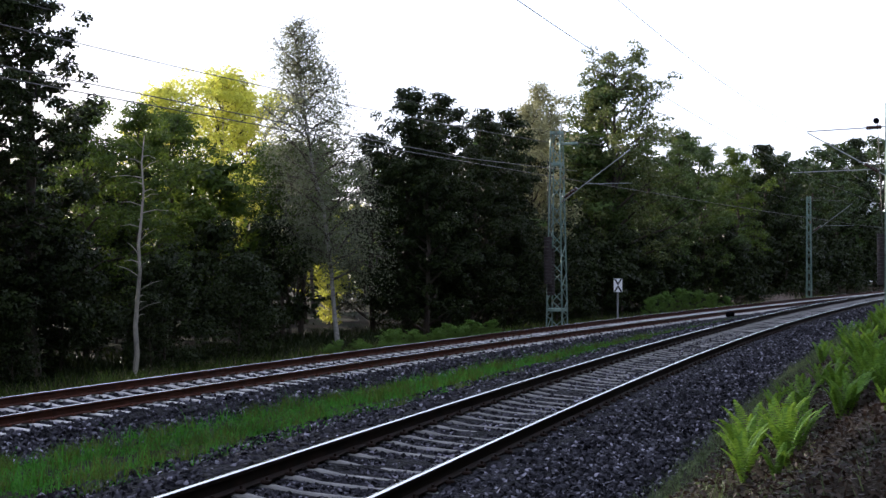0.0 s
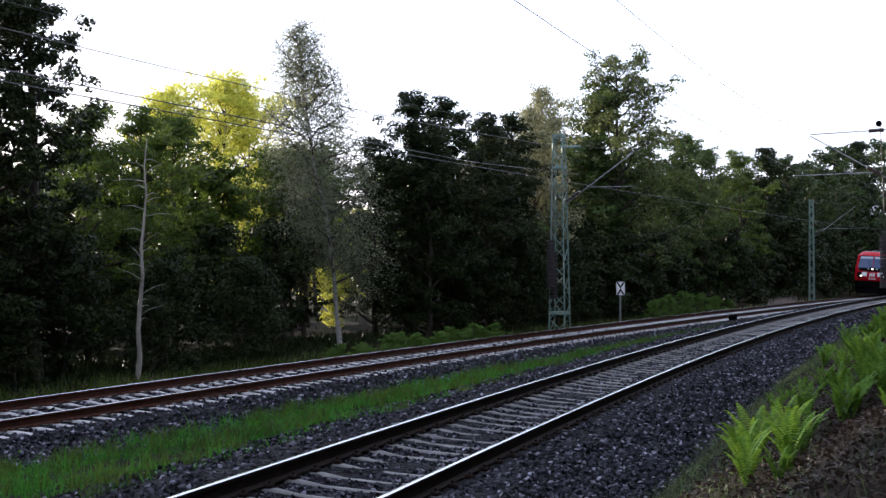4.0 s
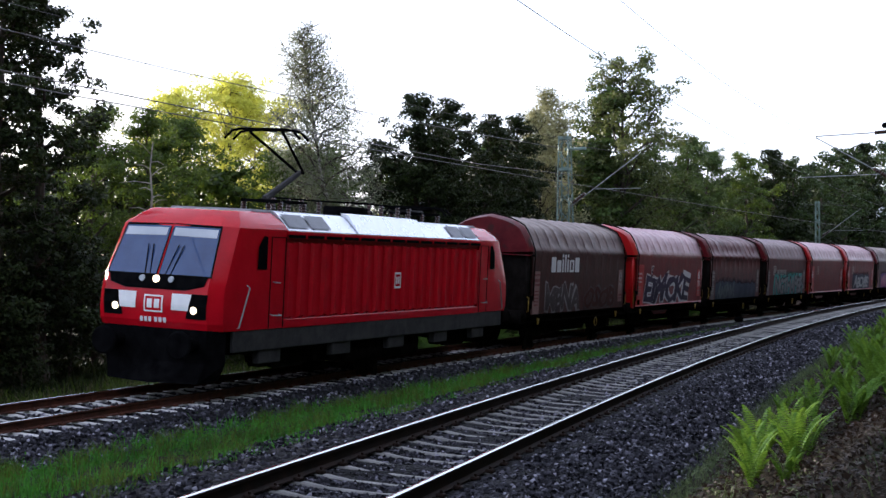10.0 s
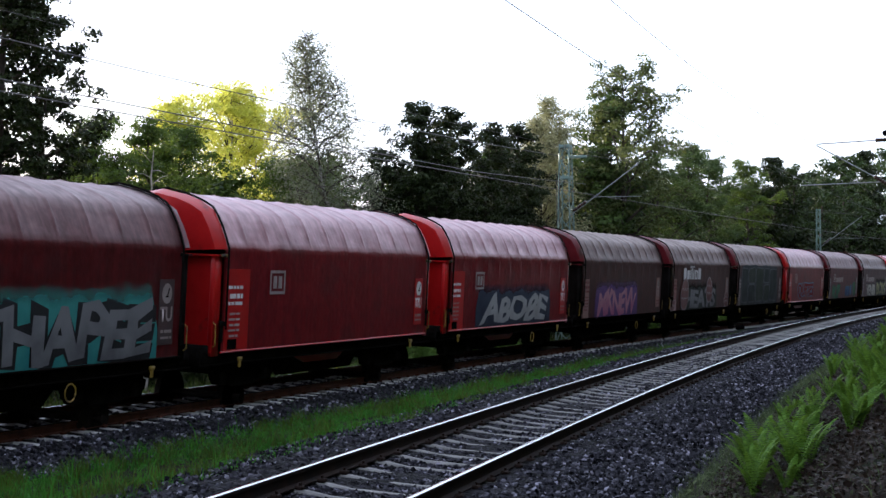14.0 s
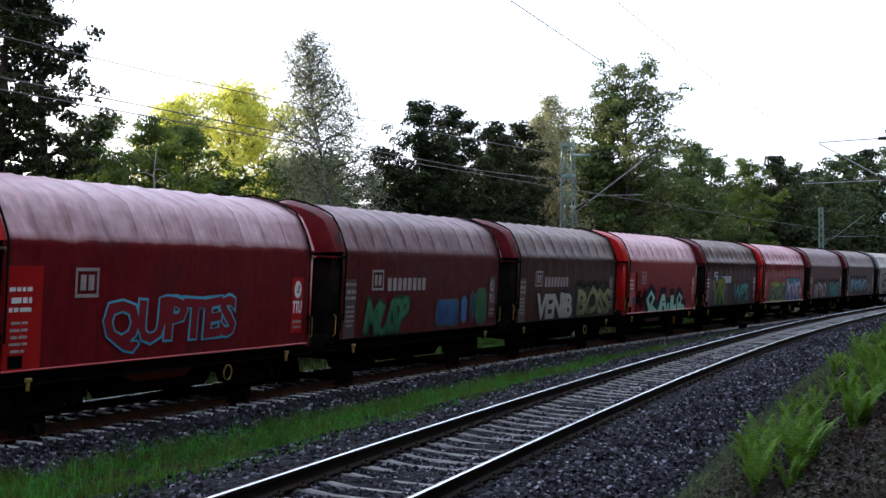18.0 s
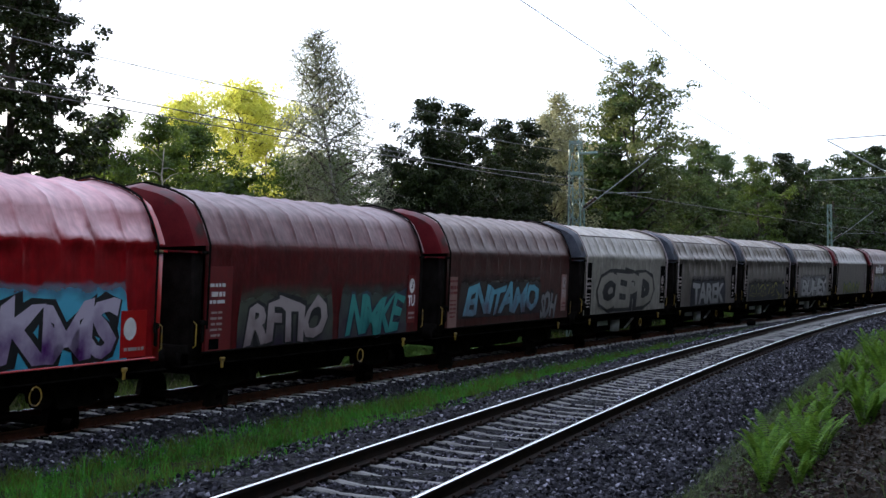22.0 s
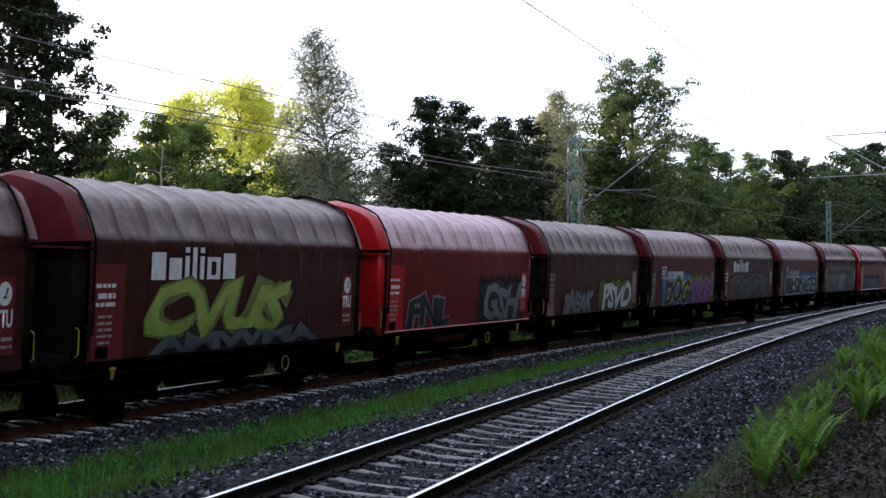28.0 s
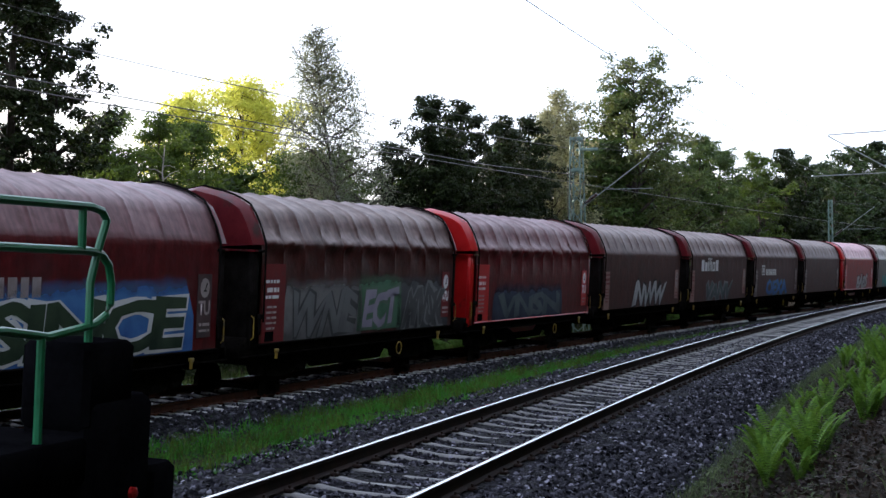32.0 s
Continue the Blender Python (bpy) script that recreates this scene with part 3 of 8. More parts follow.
def tarp_mesh(name, sag, folds, seed, hoops=11):
    """The sliding cover: cloth stretched over hoops, hanging between them; folds: loose creases below the eave."""
    g, rng = Geo(), random.Random(seed)
    ph = [rng.uniform(0, 6.28) for _ in range(12)]
    rows, n = [], hoops * 8
    step = (0, 0.035, 0.11, 0.3, 0.5, 0.7, 0.89, 0.965)
    for i in range(n + 1):
        u = i // 8 + step[i % 8]
        x = -TARP_L / 2 + TARP_L * u / hoops
        f = u - math.floor(u)
        ridge = 0.016 if i % 8 == 0 else 0.0
        cell = int(u) % 12
        lean = 0.8 + 0.5 * math.sin(ph[cell])          # each bay hangs a little its own way
        hang = math.sin(math.pi * f ** lean) ** 0.8 * (0.7 + 0.3 * math.sin(ph[cell] * 2))
        row = []
        for k in SECTION:
            y, z = arch(k)
            roof = min(1, max(0, (z - 3.12) / 0.45))
            dip = sag * hang * roof - ridge * roof
            crease = 0.0
            if folds and 2.5 < z < 3.95:
                crease = folds * math.sin(f * 9 + ph[cell] + z * 7) * math.exp(-((z - 3.27) / 0.33) ** 2) * (0.4 + 0.6 * hang)
            swag = folds * 1.3 * hang * (math.exp(-((z - 3.2) / 0.14) ** 2) - 0.45 * math.exp(-((z - 2.82) / 0.2) ** 2))
            y2 = y * (1 - dip / 1.6 + swag / 1.45) - math.copysign(abs(crease), y if y else 1) * 0.6
            z2 = z - dip * 0.75 - abs(crease) * 0.5
            if z < 1.1:
                z2 += 0.008 * math.sin(x * 3 + ph[0]) + 0.005 * math.sin(x * 7 + ph[1])
            row.append((x, y2, z2))
        rows.append(row)
    g.sheet(rows)
    me = fix(g.mesh(name))
    me.shade_smooth()
    return me


def with_mat(me, material):
    m2 = me.copy()
    m2.materials.clear()
    m2.materials.append(material)
    return m2


TARPS = {"taut": tarp_mesh("tarpaulin", 0.035, 0.014, 1), "ribbed": tarp_mesh("tarpaulin", 0.06, 0.035, 2), "loose": tarp_mesh("tarpaulin", 0.10, 0.10, 3)}
COVERS = {}


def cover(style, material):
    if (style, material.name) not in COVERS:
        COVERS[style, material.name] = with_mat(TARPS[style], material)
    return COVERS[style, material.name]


def hood_geo(x):
    """The hood over a wagon's end, open to the cover, closed to the next wagon."""
    g = Geo()
    s = 1 if x > 0 else -1
    ks = [k for k in [i / 48 for i in range(49)] if arch(k)[1] > 2.97]
    a, b = x - s * 0.04, x + s * 0.33
    outer = [arch(k, 0.035) for k in ks]
    inner = [(y * 0.955, 2.98 + (z - 2.98) * 0.93) for y, z in outer]
    g.sheet([[(a, y, z) for y, z in outer], [(a + s * 0.12, y, z + 0.004) for y, z in outer], [(b, y, z) for y, z in inner], [(b, y * 0.1, 2.99) for y, z in inner]])
    g.box(min(a, b), max(a, b + s * 0.02), -1.46, 1.46, 2.945, 2.982)
    return g


def end_wall_geo(x):
    """The wall below the hood with its corner posts and ribs."""
    g = Geo()
    s = 1 if x > 0 else -1
    a, b = x - s * 0.03, x + s * 0.2
    g.box(min(a, b), max(a, b), -1.34, 1.34, 0.98, 2.95)
    return g


def end_post_geo(x, y):
    s = 1 if x > 0 else -1
    p, q = x + s * 0.02, x + s * 0.29
    return Geo().box(min(p, q), max(p, q), y - 0.05, y + 0.05, 0.98, 2.945, 0.01)


def latch_geo(x):
    """The bracket that locks the hood to the frame."""
    s = 1 if x > 0 else -1
    a, b = x + s * 0.16, x - s * 0.06
    return Geo().box(min(a, b), max(a, b), -1.5, -1.44, 2.93, 2.99, 0.008)


def lock_geo(x):
    """The upright lock bar at the foot of the end post."""
    s = 1 if x > 0 else -1
    return Geo().lathe((x + s * 0.05, -1.48, 1.25), (x + s * 0.05, -1.48, 1.68), [(0, 0.02), (0.06, 0.035), (0.75, 0.03), (0.78, 0.06), (0.96, 0.06), (1, 0.03)], 8)


def lower_geo():
    g = Geo()
    for y in (-1.3, 1.3):
        g.box(-5.75, 5.75, y - 0.05, y + 0.05, 0.82, 1.06, 0.012)
        g.box(-5.75, 5.75, y - 0.09, y + 0.09, 0.80, 0.825)
    g.box(-5.45, 5.45, -1.4, 1.4, 0.98, 1.05)
    for x in (-4.5, -2.2, 0, 2.2, 4.5):
        g.box(x - 0.05, x + 0.05, -1.3, 1.3, 0.78, 0.98)
    g.prism([(-2.3, 0.82), (2.3, 0.82), (1.8, 0.36), (-1.8, 0.36)], -0.95, -0.85)
    g.prism([(-2.3, 0.82), (2.3, 0.82), (1.8, 0.36), (-1.8, 0.36)], 0.85, 0.95)
    g.tube([(-0.4, -0.7, 0.5), (0.6, -0.7, 0.5)], 0.16, 10)
    return g


def headstock_geo(s):
    g = Geo()
    a, b = s * 5.45, s * 5.72
    g.box(min(a, b), max(a, b), -1.35, 1.35, 0.78, 1.2, 0.02)
    return g


def buffer_geo(s, y):
    g = Geo()
    g.lathe((s * 5.70, y, 1.06), (s * 6.0, y, 1.06), [(0, 0.13), (0.3, 0.13), (0.31, 0.08), (0.86, 0.08), (0.87, 0.2), (0.97, 0.22), (1.0, 0.2)], 12)
    return g


def bogie_geo():
    g = Geo()
    for y in (-1.0, 1.0):
        g.prism([(-1.25, 0.62), (-0.9, 0.76), (0.9, 0.76), (1.25, 0.62), (1.2, 0.44), (0.75, 0.42), (0.45, 0.28), (-0.45, 0.28), (-0.75, 0.42), (-1.2, 0.44)], y - 0.06, y + 0.06)
        for x in (-0.9, 0.9):
            g.box(x - 0.14, x + 0.14, y - 0.14, y + 0.14, 0.34, 0.62, 0.03)
            for o in (-0.2, 0.2):
                g.tube([(x + o, y, 0.44), (x + o, y, 0.70)], 0.07, 8)
    g.box(-0.2, 0.2, -0.95, 0.95, 0.45, 0.78, 0.03)
    return g


def wheel_geo(r=0.46, gauge=0.75):
    """One wheelset: two dished wheels with flanges on an axle."""
    g = Geo()
    for s in (-1, 1):
        g.lathe((0, s * (gauge - 0.07), 0), (0, s * (gauge + 0.07), 0),
                [(0, r + 0.028), (0.22, r + 0.028), (0.28, r), (1, r - 0.004), (1, r - 0.06), (0.7, r - 0.07), (0.66, 0.2), (1, 0.16), (1.1, 0.1), (1.1, 0.001)], 16)
        g.lathe((0, s * (gauge - 0.07), 0), (0, s * (gauge - 0.069), 0), [(0, r + 0.027), (1, 0.05)], 16)
    g.tube([(0, -1.0, 0), (0, 1.0, 0)], 0.08, 8)
    for k in range(4):
        a = k * math.pi / 2
        g.tube([(0.28 * math.cos(a), -gauge - 0.075, 0.28 * math.sin(a)), (0.28 * math.cos(a), -gauge - 0.05, 0.28 * math.sin(a))], 0.04, 6)
    return g


G_LOWER = fix(lower_geo().mesh("underframe", True))
G_WHEEL = fix(wheel_geo().mesh("wheelset", True))
G_BOGIE = fix(bogie_geo().mesh("bogie", True))
G_HEAD = {s: fix(headstock_geo(s).mesh("headstock", True)) for s in (-1, 1)}
G_BUF = {(s, y): fix(buffer_geo(s, y).mesh("buffer", True)) for s in (-1, 1) for y in (-0.875, 0.875)}
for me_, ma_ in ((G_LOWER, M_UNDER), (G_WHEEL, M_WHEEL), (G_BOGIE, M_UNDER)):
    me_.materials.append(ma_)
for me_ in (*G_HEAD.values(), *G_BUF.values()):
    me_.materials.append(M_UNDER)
ENDS = {}


def ends(material):
    if material.name not in ENDS:
        ENDS[material.name] = {}
        for s in (-1, 1):
            me = fix(hood_geo(s * TARP_L / 2).mesh("end_hood", True))
            me.materials.append(material)
            lo = fix(end_wall_geo(s * TARP_L / 2).mesh("end_wall", True))
            # except on red wagons, deep shade below the hood is painted near black
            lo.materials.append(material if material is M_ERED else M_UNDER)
            ENDS[material.name][s] = me, lo
    return ENDS[material.name]


def ring_geo(cx, cz, r, y):
    pts = [(cx + r * math.cos(a * math.pi / 8), y, cz + r * math.sin(a * math.pi / 8)) for a in range(17)]
    return Geo().tube(pts, 0.014, 5)


G_RING = fix(ring_geo(1.9, 0.62, 0.15, -1.42).mesh("hand_wheel", True))
G_RING.materials.append(M_YEL)


def hook_geo(x):
    g = Geo()
    g.box(x - 0.035, x + 0.035, -1.47, -1.43, 0.72, 0.92, 0.008)
    g.box(x - 0.075, x + 0.075, -1.475, -1.43, 0.86, 0.93, 0.008)
    return g


G_HOOK = {x: fix(hook_geo(x).mesh("lashing_hook", True)) for x in (-4.4, 4.3)}
G_GRAB = {}
for x_ in (-5.42, 5.42):
    g_ = Geo().tube([(x_, -1.4, 1.15), (x_, -1.47, 1.2), (x_, -1.47, 1.6), (x_, -1.4, 1.65)], 0.013, 5)
    G_GRAB[x_] = fix(g_.mesh("grab_rail", True))
for me_ in (*G_HOOK.values(), *G_GRAB.values()):
    me_.materials.append(M_YEL)


def flat(outlines, y):
    """Flat shapes on the wagon's side: polygons in x and z."""
    g = Geo()
    for o in outlines:
        g.add([(x, y, z) for x, z in o], [tuple(range(len(o)))])
    return g


def quad(x0, z0, x1, z1):
    return [(x0, z0), (x1, z0), (x1, z1), (x0, z1)]


def plate_mesh(name, x0, z0, x1, z1, material, y=-HALF - 0.014):
    g = Geo().box(x0, x1, y, y + 0.012, z0, z1)
    me = fix(g.mesh(name))
    me.materials.append(material)
    return me


def bars_mesh(name, x0, z0, x1, z1, rows, seed, material=None):
    """Rows of plain bars in place of small lettering."""
    rng, o = random.Random(seed), []
    for r in range(rows):
        z = z1 - (z1 - z0) * (r + 0.2) / rows
        h = (z1 - z0) / rows * rng.uniform(0.35, 0.6)
        x = x0 + (x1 - x0) * rng.uniform(0, 0.15)
        while x < x1 - 0.04:
            w = min(rng.uniform(0.06, 0.3), x1 - x)
            o.append(quad(x, z - h, x + w, z))
            x += w + 0.035
    me = fix(flat(o, -HALF - 0.018).mesh(name))
    me.materials.append(material or M_LET)
    return me


def word_mesh(name, text, x, z, width, height, material, y, bold=0.0, shear=0.0, wob=0.0, wild=1.0):
    """Lettering with the built-in font, fitted to a width and a height, on the wagon's side."""
    cu = bpy.data.curves.new("letters", "FONT")
    cu.body, cu.offset, cu.resolution_u, cu.shear, cu.space_character = text, bold, 2, shear, 0.88
    ob = bpy.data.objects.new("letters", cu)
    me = bpy.data.meshes.new_from_object(ob)
    bpy.data.objects.remove(ob)
    n = len(me.vertices)
    co = np.empty(n * 3)
    me.vertices.foreach_get("co", co)
    co = co.reshape(-1, 3)
    lo, hi = co.min(0), co.max(0)
    p = np.empty_like(co)
    p[:, 0] = x + (co[:, 0] - lo[0]) / (hi[0] - lo[0]) * width
    p[:, 2] = z + (co[:, 1] - lo[1]) / (hi[1] - lo[1]) * height
    p[:, 1] = y
    if wob:
        t, u = (p[:, 2] - z) / height, (p[:, 0] - x)
        p[:, 0] += wild * 0.07 * height * np.sin(t * 3.0 + u * 1.3 / height + wob) + wild * (0.03 * height * np.sin(u * 4.1 + wob * 3) + 0.12 * height * t)
        p[:, 2] += wild * (0.10 * np.sin(u * 2.6 / height + wob * 1.7) + 0.07 * np.sin(u * 6.3 / height + wob)) * height * (0.35 + 0.65 * t)
    me.vertices.foreach_set("co", p.ravel())
    me.name = name
    me.materials.clear()
    me.materials.append(material)
    return me


PAINTS = {}


def paint(c1, c2, z0=1.1, z1=2.1, head=None):
    """Spray paint shading from one colour at the foot to another at the head; head: height at which it thins out to nothing."""
    key = (c1, c2, round(z0, 1), round(z1, 1), head and round(head, 1))
    if key in PAINTS:
        return PAINTS[key]
    c1, c2 = tuple(0.78 * c for c in c1), tuple(0.78 * c for c in c2)
    m = mat("spray_paint", c1, c2, 1.6, 0.6, fine=9, bump=0.08, spec=0.1)
    nd, ln = m.node_tree.nodes, m.node_tree.links
    ramp = nd["Color Ramp"]
    tc, sx, mr, ad, nz = nd.new("ShaderNodeTexCoord"), nd.new("ShaderNodeSeparateXYZ"), nd.new("ShaderNodeMapRange"), nd.new("ShaderNodeMath"), nd.new("ShaderNodeTexNoise")
    ln.new(tc.outputs["Object"], sx.inputs[0])
    ln.new(tc.outputs["Object"], nz.inputs["Vector"])
    nz.inputs["Scale"].default_value, nz.inputs["Detail"].default_value = 2.2, 4
    mr.inputs[1].default_value, mr.inputs[2].default_value = z0, z1
    mr.inputs[3].default_value, mr.inputs[4].default_value = 0.25, 0.75
    ln.new(sx.outputs[2], mr.inputs[0])
    ad.operation = "ADD"
    ln.new(mr.outputs[0], ad.inputs[0])
    ln.new(nz.outputs["Fac"], ad.inputs[1])
    ramp.color_ramp.elements[0].position, ramp.color_ramp.elements[1].position = 0.55, 1.0
    hf = nd.new("ShaderNodeMath")
    hf.operation = "MULTIPLY"
    hf.inputs[1].default_value = 0.85
    ln.new(ad.outputs[0], hf.inputs[0])
    ln.new(hf.outputs[0], ramp.inputs[0])
    if head:
        al, mx, tr, su = nd.new("ShaderNodeMapRange"), nd.new("ShaderNodeMixShader"), nd.new("ShaderNodeBsdfTransparent"), nd.new("ShaderNodeMath")
        su.operation = "MULTIPLY_ADD"
        su.inputs[1].default_value = 0.5
        ln.new(nz.outputs["Fac"], su.inputs[0])
        ln.new(sx.outputs[2], su.inputs[2])
        al.inputs[1].default_value, al.inputs[2].default_value = head + 0.12, head + 0.45
        ln.new(su.outputs[0], al.inputs[0])
        ln.new(al.outputs[0], mx.inputs[0])
        ln.new(nd["Principled BSDF"].outputs[0], mx.inputs[1])
        ln.new(tr.outputs[0], mx.inputs[2])
        ln.new(mx.outputs[0], nd["Material Output"].inputs[0])
    PAINTS[key] = m
    return m


def blob(x0, x1, z0, z1, seed, rough=0.14):
    """The ragged outline of a sprayed background."""
    rng, pts = random.Random(seed), []
    n = 26
    for i in range(n + 1):
        t = i / n
        pts.append((x0 + (x1 - x0) * t, z0 + (z1 - z0) * (1 - rough * rng.random() - (0.5 if i in (0, n) else 0))))
    return [(x0, z0)] + pts + [(x1, z0)]


def letters_of(me, step):
    """Split lettering into its letters, from the first to the last; each lies a hair before the one ahead of it."""
    n = len(me.vertices)
    co = np.empty(n * 3)
    me.vertices.foreach_get("co", co)
    co = co.reshape(-1, 3)
    root = list(range(n))
    def top(i):
        while root[i] != i:
            root[i] = root[root[i]]
            i = root[i]
        return i
    faces = [tuple(p.vertices) for p in me.polygons]
    for f in faces:
        for v in f[1:]:
            root[top(v)] = top(f[0])
    groups = {}
    for f in faces:
        groups.setdefault(top(f[0]), []).append(f)
    out = []
    for fs in sorted(groups.values(), key=lambda g: np.mean([co[v][0] for f in g for v in f])):
        used = sorted({v for f in fs for v in f})
        at_ = {v: k for k, v in enumerate(used)}
        m2 = bpy.data.meshes.new(me.name)
        m2.from_pydata([(co[v][0], co[v][1] - step * len(out), co[v][2]) for v in used], [], [tuple(at_[v] for v in f) for f in fs])
        m2.materials.append(me.materials[0])
        out.append(m2)
    return out


def graffiti(wagon, text, x0, z0, w, h, fill, line, back=None, seed=0, bold=0.04, label="sprayed graffiti ground", edge=0.05, wild=1.0):
    y = -HALF - 0.012
    shear = (0.22 if seed % 3 else 0.0) * wild
    if back:
        part("graffiti", flat([blob(x0 - 0.3, x0 + w + 0.3, z0 - 0.06, z0 + h + 0.45, seed)], y), paint(*back, z0, z0 + h, z0 + h + 0.15), wagon, label, smooth=False)
    outer = letters_of(word_mesh("letter", text, x0 - edge, z0 - edge, w + 2 * edge, h + 2 * edge, paint(*line), y - 0.004, bold + edge, shear, 1.0 + seed, wild), 0.0004)
    inner = letters_of(word_mesh("letter_fill", text, x0 + 0.01, z0 + 0.01, w - 0.02, h - 0.02, paint(*fill, z0, z0 + h), y - 0.009, bold, shear, 1.0 + seed, wild), 0.0004)
    made = [part("letter", me, None, wagon) for me in outer]
    for k, me in enumerate(inner):
        part("letter_fill", me, None, made[min(k, len(made) - 1)])


PLATES = {}


def shared(key, make):
    if key not in PLATES:
        PLATES[key] = make()
    return PLATES[key]


def made(geo, name, material):
    me = fix(geo.mesh(name, True))
    me.materials.append(material)
    return me


def maker_mark(wagon, kind):
    """Brand marks as plain shapes in their colours, each on its own."""
    if kind == "wide":
        ink, o, x = M_LET, [], -3.35
        for w, h, split in ((0.46, 0.5, 0), (0.42, 0.4, 0), (0.15, 0.6, 1), (0.15, 0.6, 0), (0.15, 0.6, 1), (0.48, 0.42, 2), (0.46, 0.5, 0)):
            if split == 2:
                o += [(x, 2.42, x + 0.15, 2.42 + h), (x + 0.33, 2.42, x + w, 2.42 + h), (x + 0.152, 2.42, x + 0.328, 2.5), (x + 0.152, 2.34 + h, x + 0.328, 2.42 + h)]
            elif split:
                o += [(x, 2.42, x + w, 2.86), (x, 2.92, x + w, 2.42 + h)]
            else:
                o.append((x, 2.42, x + w, 2.42 + h))
            x += w + 0.11
    else:
        ink = M_LET if kind == "small_bright" else M_LETD
        x0 = -3.55 if kind != "box" else -3.3
        o = [(x0, 2.18, x0 + 0.66, 2.24), (x0, 2.62, x0 + 0.66, 2.68), (x0, 2.243, x0 + 0.06, 2.617), (x0 + 0.6, 2.243, x0 + 0.66, 2.617), (x0 + 0.14, 2.3, x0 + 0.3, 2.56), (x0 + 0.36, 2.3, x0 + 0.52, 2.56)]
        x = x0 + 0.9
        for w in (0.27, 0.27, 0.27, 0.25, 0.28, 0.27, 0.24, 0.27) if kind != "box" else ():
            o.append((x, 2.16, x + w * 0.82, 2.48))
            x += w + 0.04
    for k, q in enumerate(o):
        def make():
            me = fix(flat([quad(*q)], -HALF - 0.012).mesh("brand_shape"))
            me.materials.append(ink)
            return me
        part("brand_shape", shared((kind, k), make), None, wagon, "plain white brand shape" if ink is M_LET else "faded white brand shape")


def plates(wagon, tone, low=False, sign="TTU"):
    """Data plates near both ends of the side."""
    pm = {"red": M_RPL, "bright": M_ERED, "dark": M_BPL, "pink": M_PPL, "black": M_BLACK}[tone]
    ink = {"red": M_LETD, "bright": M_LETD, "dark": M_LETD, "pink": M_RPL, "black": M_LETD}[tone]
    tall = 0.45 if tone == "black" else 0.0
    wide = tone in ("red", "bright")
    a = part("data_plate", shared(("pa", tone), lambda: plate_mesh("data_plate", -5.08 if tall or wide else -5.02, 1.06, -4.15 if wide else -4.42, (2.7 if wide else 2.45) + tall, pm)), None, wagon)
    part("plate_lettering", shared(("ba", tone), lambda: bars_mesh("plate_lettering", -4.99, 1.92, -4.42, 2.4, 3, 4, M_LET if wide else ink)), None, a)
    part("plate_lettering", shared(("bc", tone), lambda: bars_mesh("plate_lettering", -4.95, 1.3, -4.5, 1.85, 5, 14, ink)), None, a)
    if wide:
        part("plate_box", shared("box", lambda: plate_mesh("plate_box", -4.95, 1.1, -4.6, 1.3, M_BLACK, -HALF - 0.022)), None, a)
    if low:
        b = part("sign_plate", shared("low", lambda: plate_mesh("sign_plate", 4.12, 1.1, 4.92, 1.92, pm)), None, wagon, "square red sign plate with a white disc")
        def disc_low():
            g = flat([[(4.4 + 0.2 * math.cos(t * 0.5236), 1.6 + 0.2 * math.sin(t * 0.5236)) for t in range(12)]], -HALF - 0.018)
            me = fix(g.mesh("warning_disc"))
            me.materials.append(M_LET)
            return me
        part("warning_disc", shared("disc_low", disc_low), None, b)
        part("plate_lettering", shared("bb_low", lambda: bars_mesh("plate_lettering", 4.2, 1.17, 4.85, 1.3, 1, 9, ink)), None, b)
        return
    b = part("sign_plate", shared(("pb", tone), lambda: plate_mesh("sign_plate", 4.42, 1.3, 5.06 if tall else 4.92, 2.5 + tall * 0.7, pm)), None, wagon)
    def disc():
        g = flat([[(4.67 + 0.17 * math.cos(t * 0.5236), 2.24 + 0.19 * math.sin(t * 0.5236)) for t in range(12)]], -HALF - 0.018)
        me = fix(g.mesh("warning_disc"))
        me.materials.append(M_LET if wide else M_LETD)
        return me
    d = part("warning_disc", shared(("disc", wide), disc), None, b)
    def arrow():
        me = fix(flat([[(4.66, 2.2), (4.72, 2.34), (4.76, 2.33), (4.69, 2.2)], quad(4.62, 2.17, 4.72, 2.2)], -HALF - 0.022).mesh("arrow_mark"))
        me.materials.append(M_BLACK)
        return me
    part("arrow_mark", shared("arrow", arrow), None, b)
    part("plate_letters", shared(("tu", wide, sign), lambda: word_mesh("plate_letters", sign, 4.45, 1.72, 0.42, 0.28, M_LET if wide else M_LETD, -HALF - 0.018, 0.03)), None, b)
    part("plate_lettering", shared(("bb", tone), lambda: bars_mesh("plate_lettering", 4.47, 1.35, 4.87, 1.6, 2, 9, ink)), None, b)


def brake_panel():
    me = fix(Geo().prism([(-1.5, 0.84), (1.5, 0.84), (1.0, 0.58), (-0.7, 0.58)], -0.99, -0.96).mesh("brake_panel"))
    me.materials.append(M_ERED)
    return me


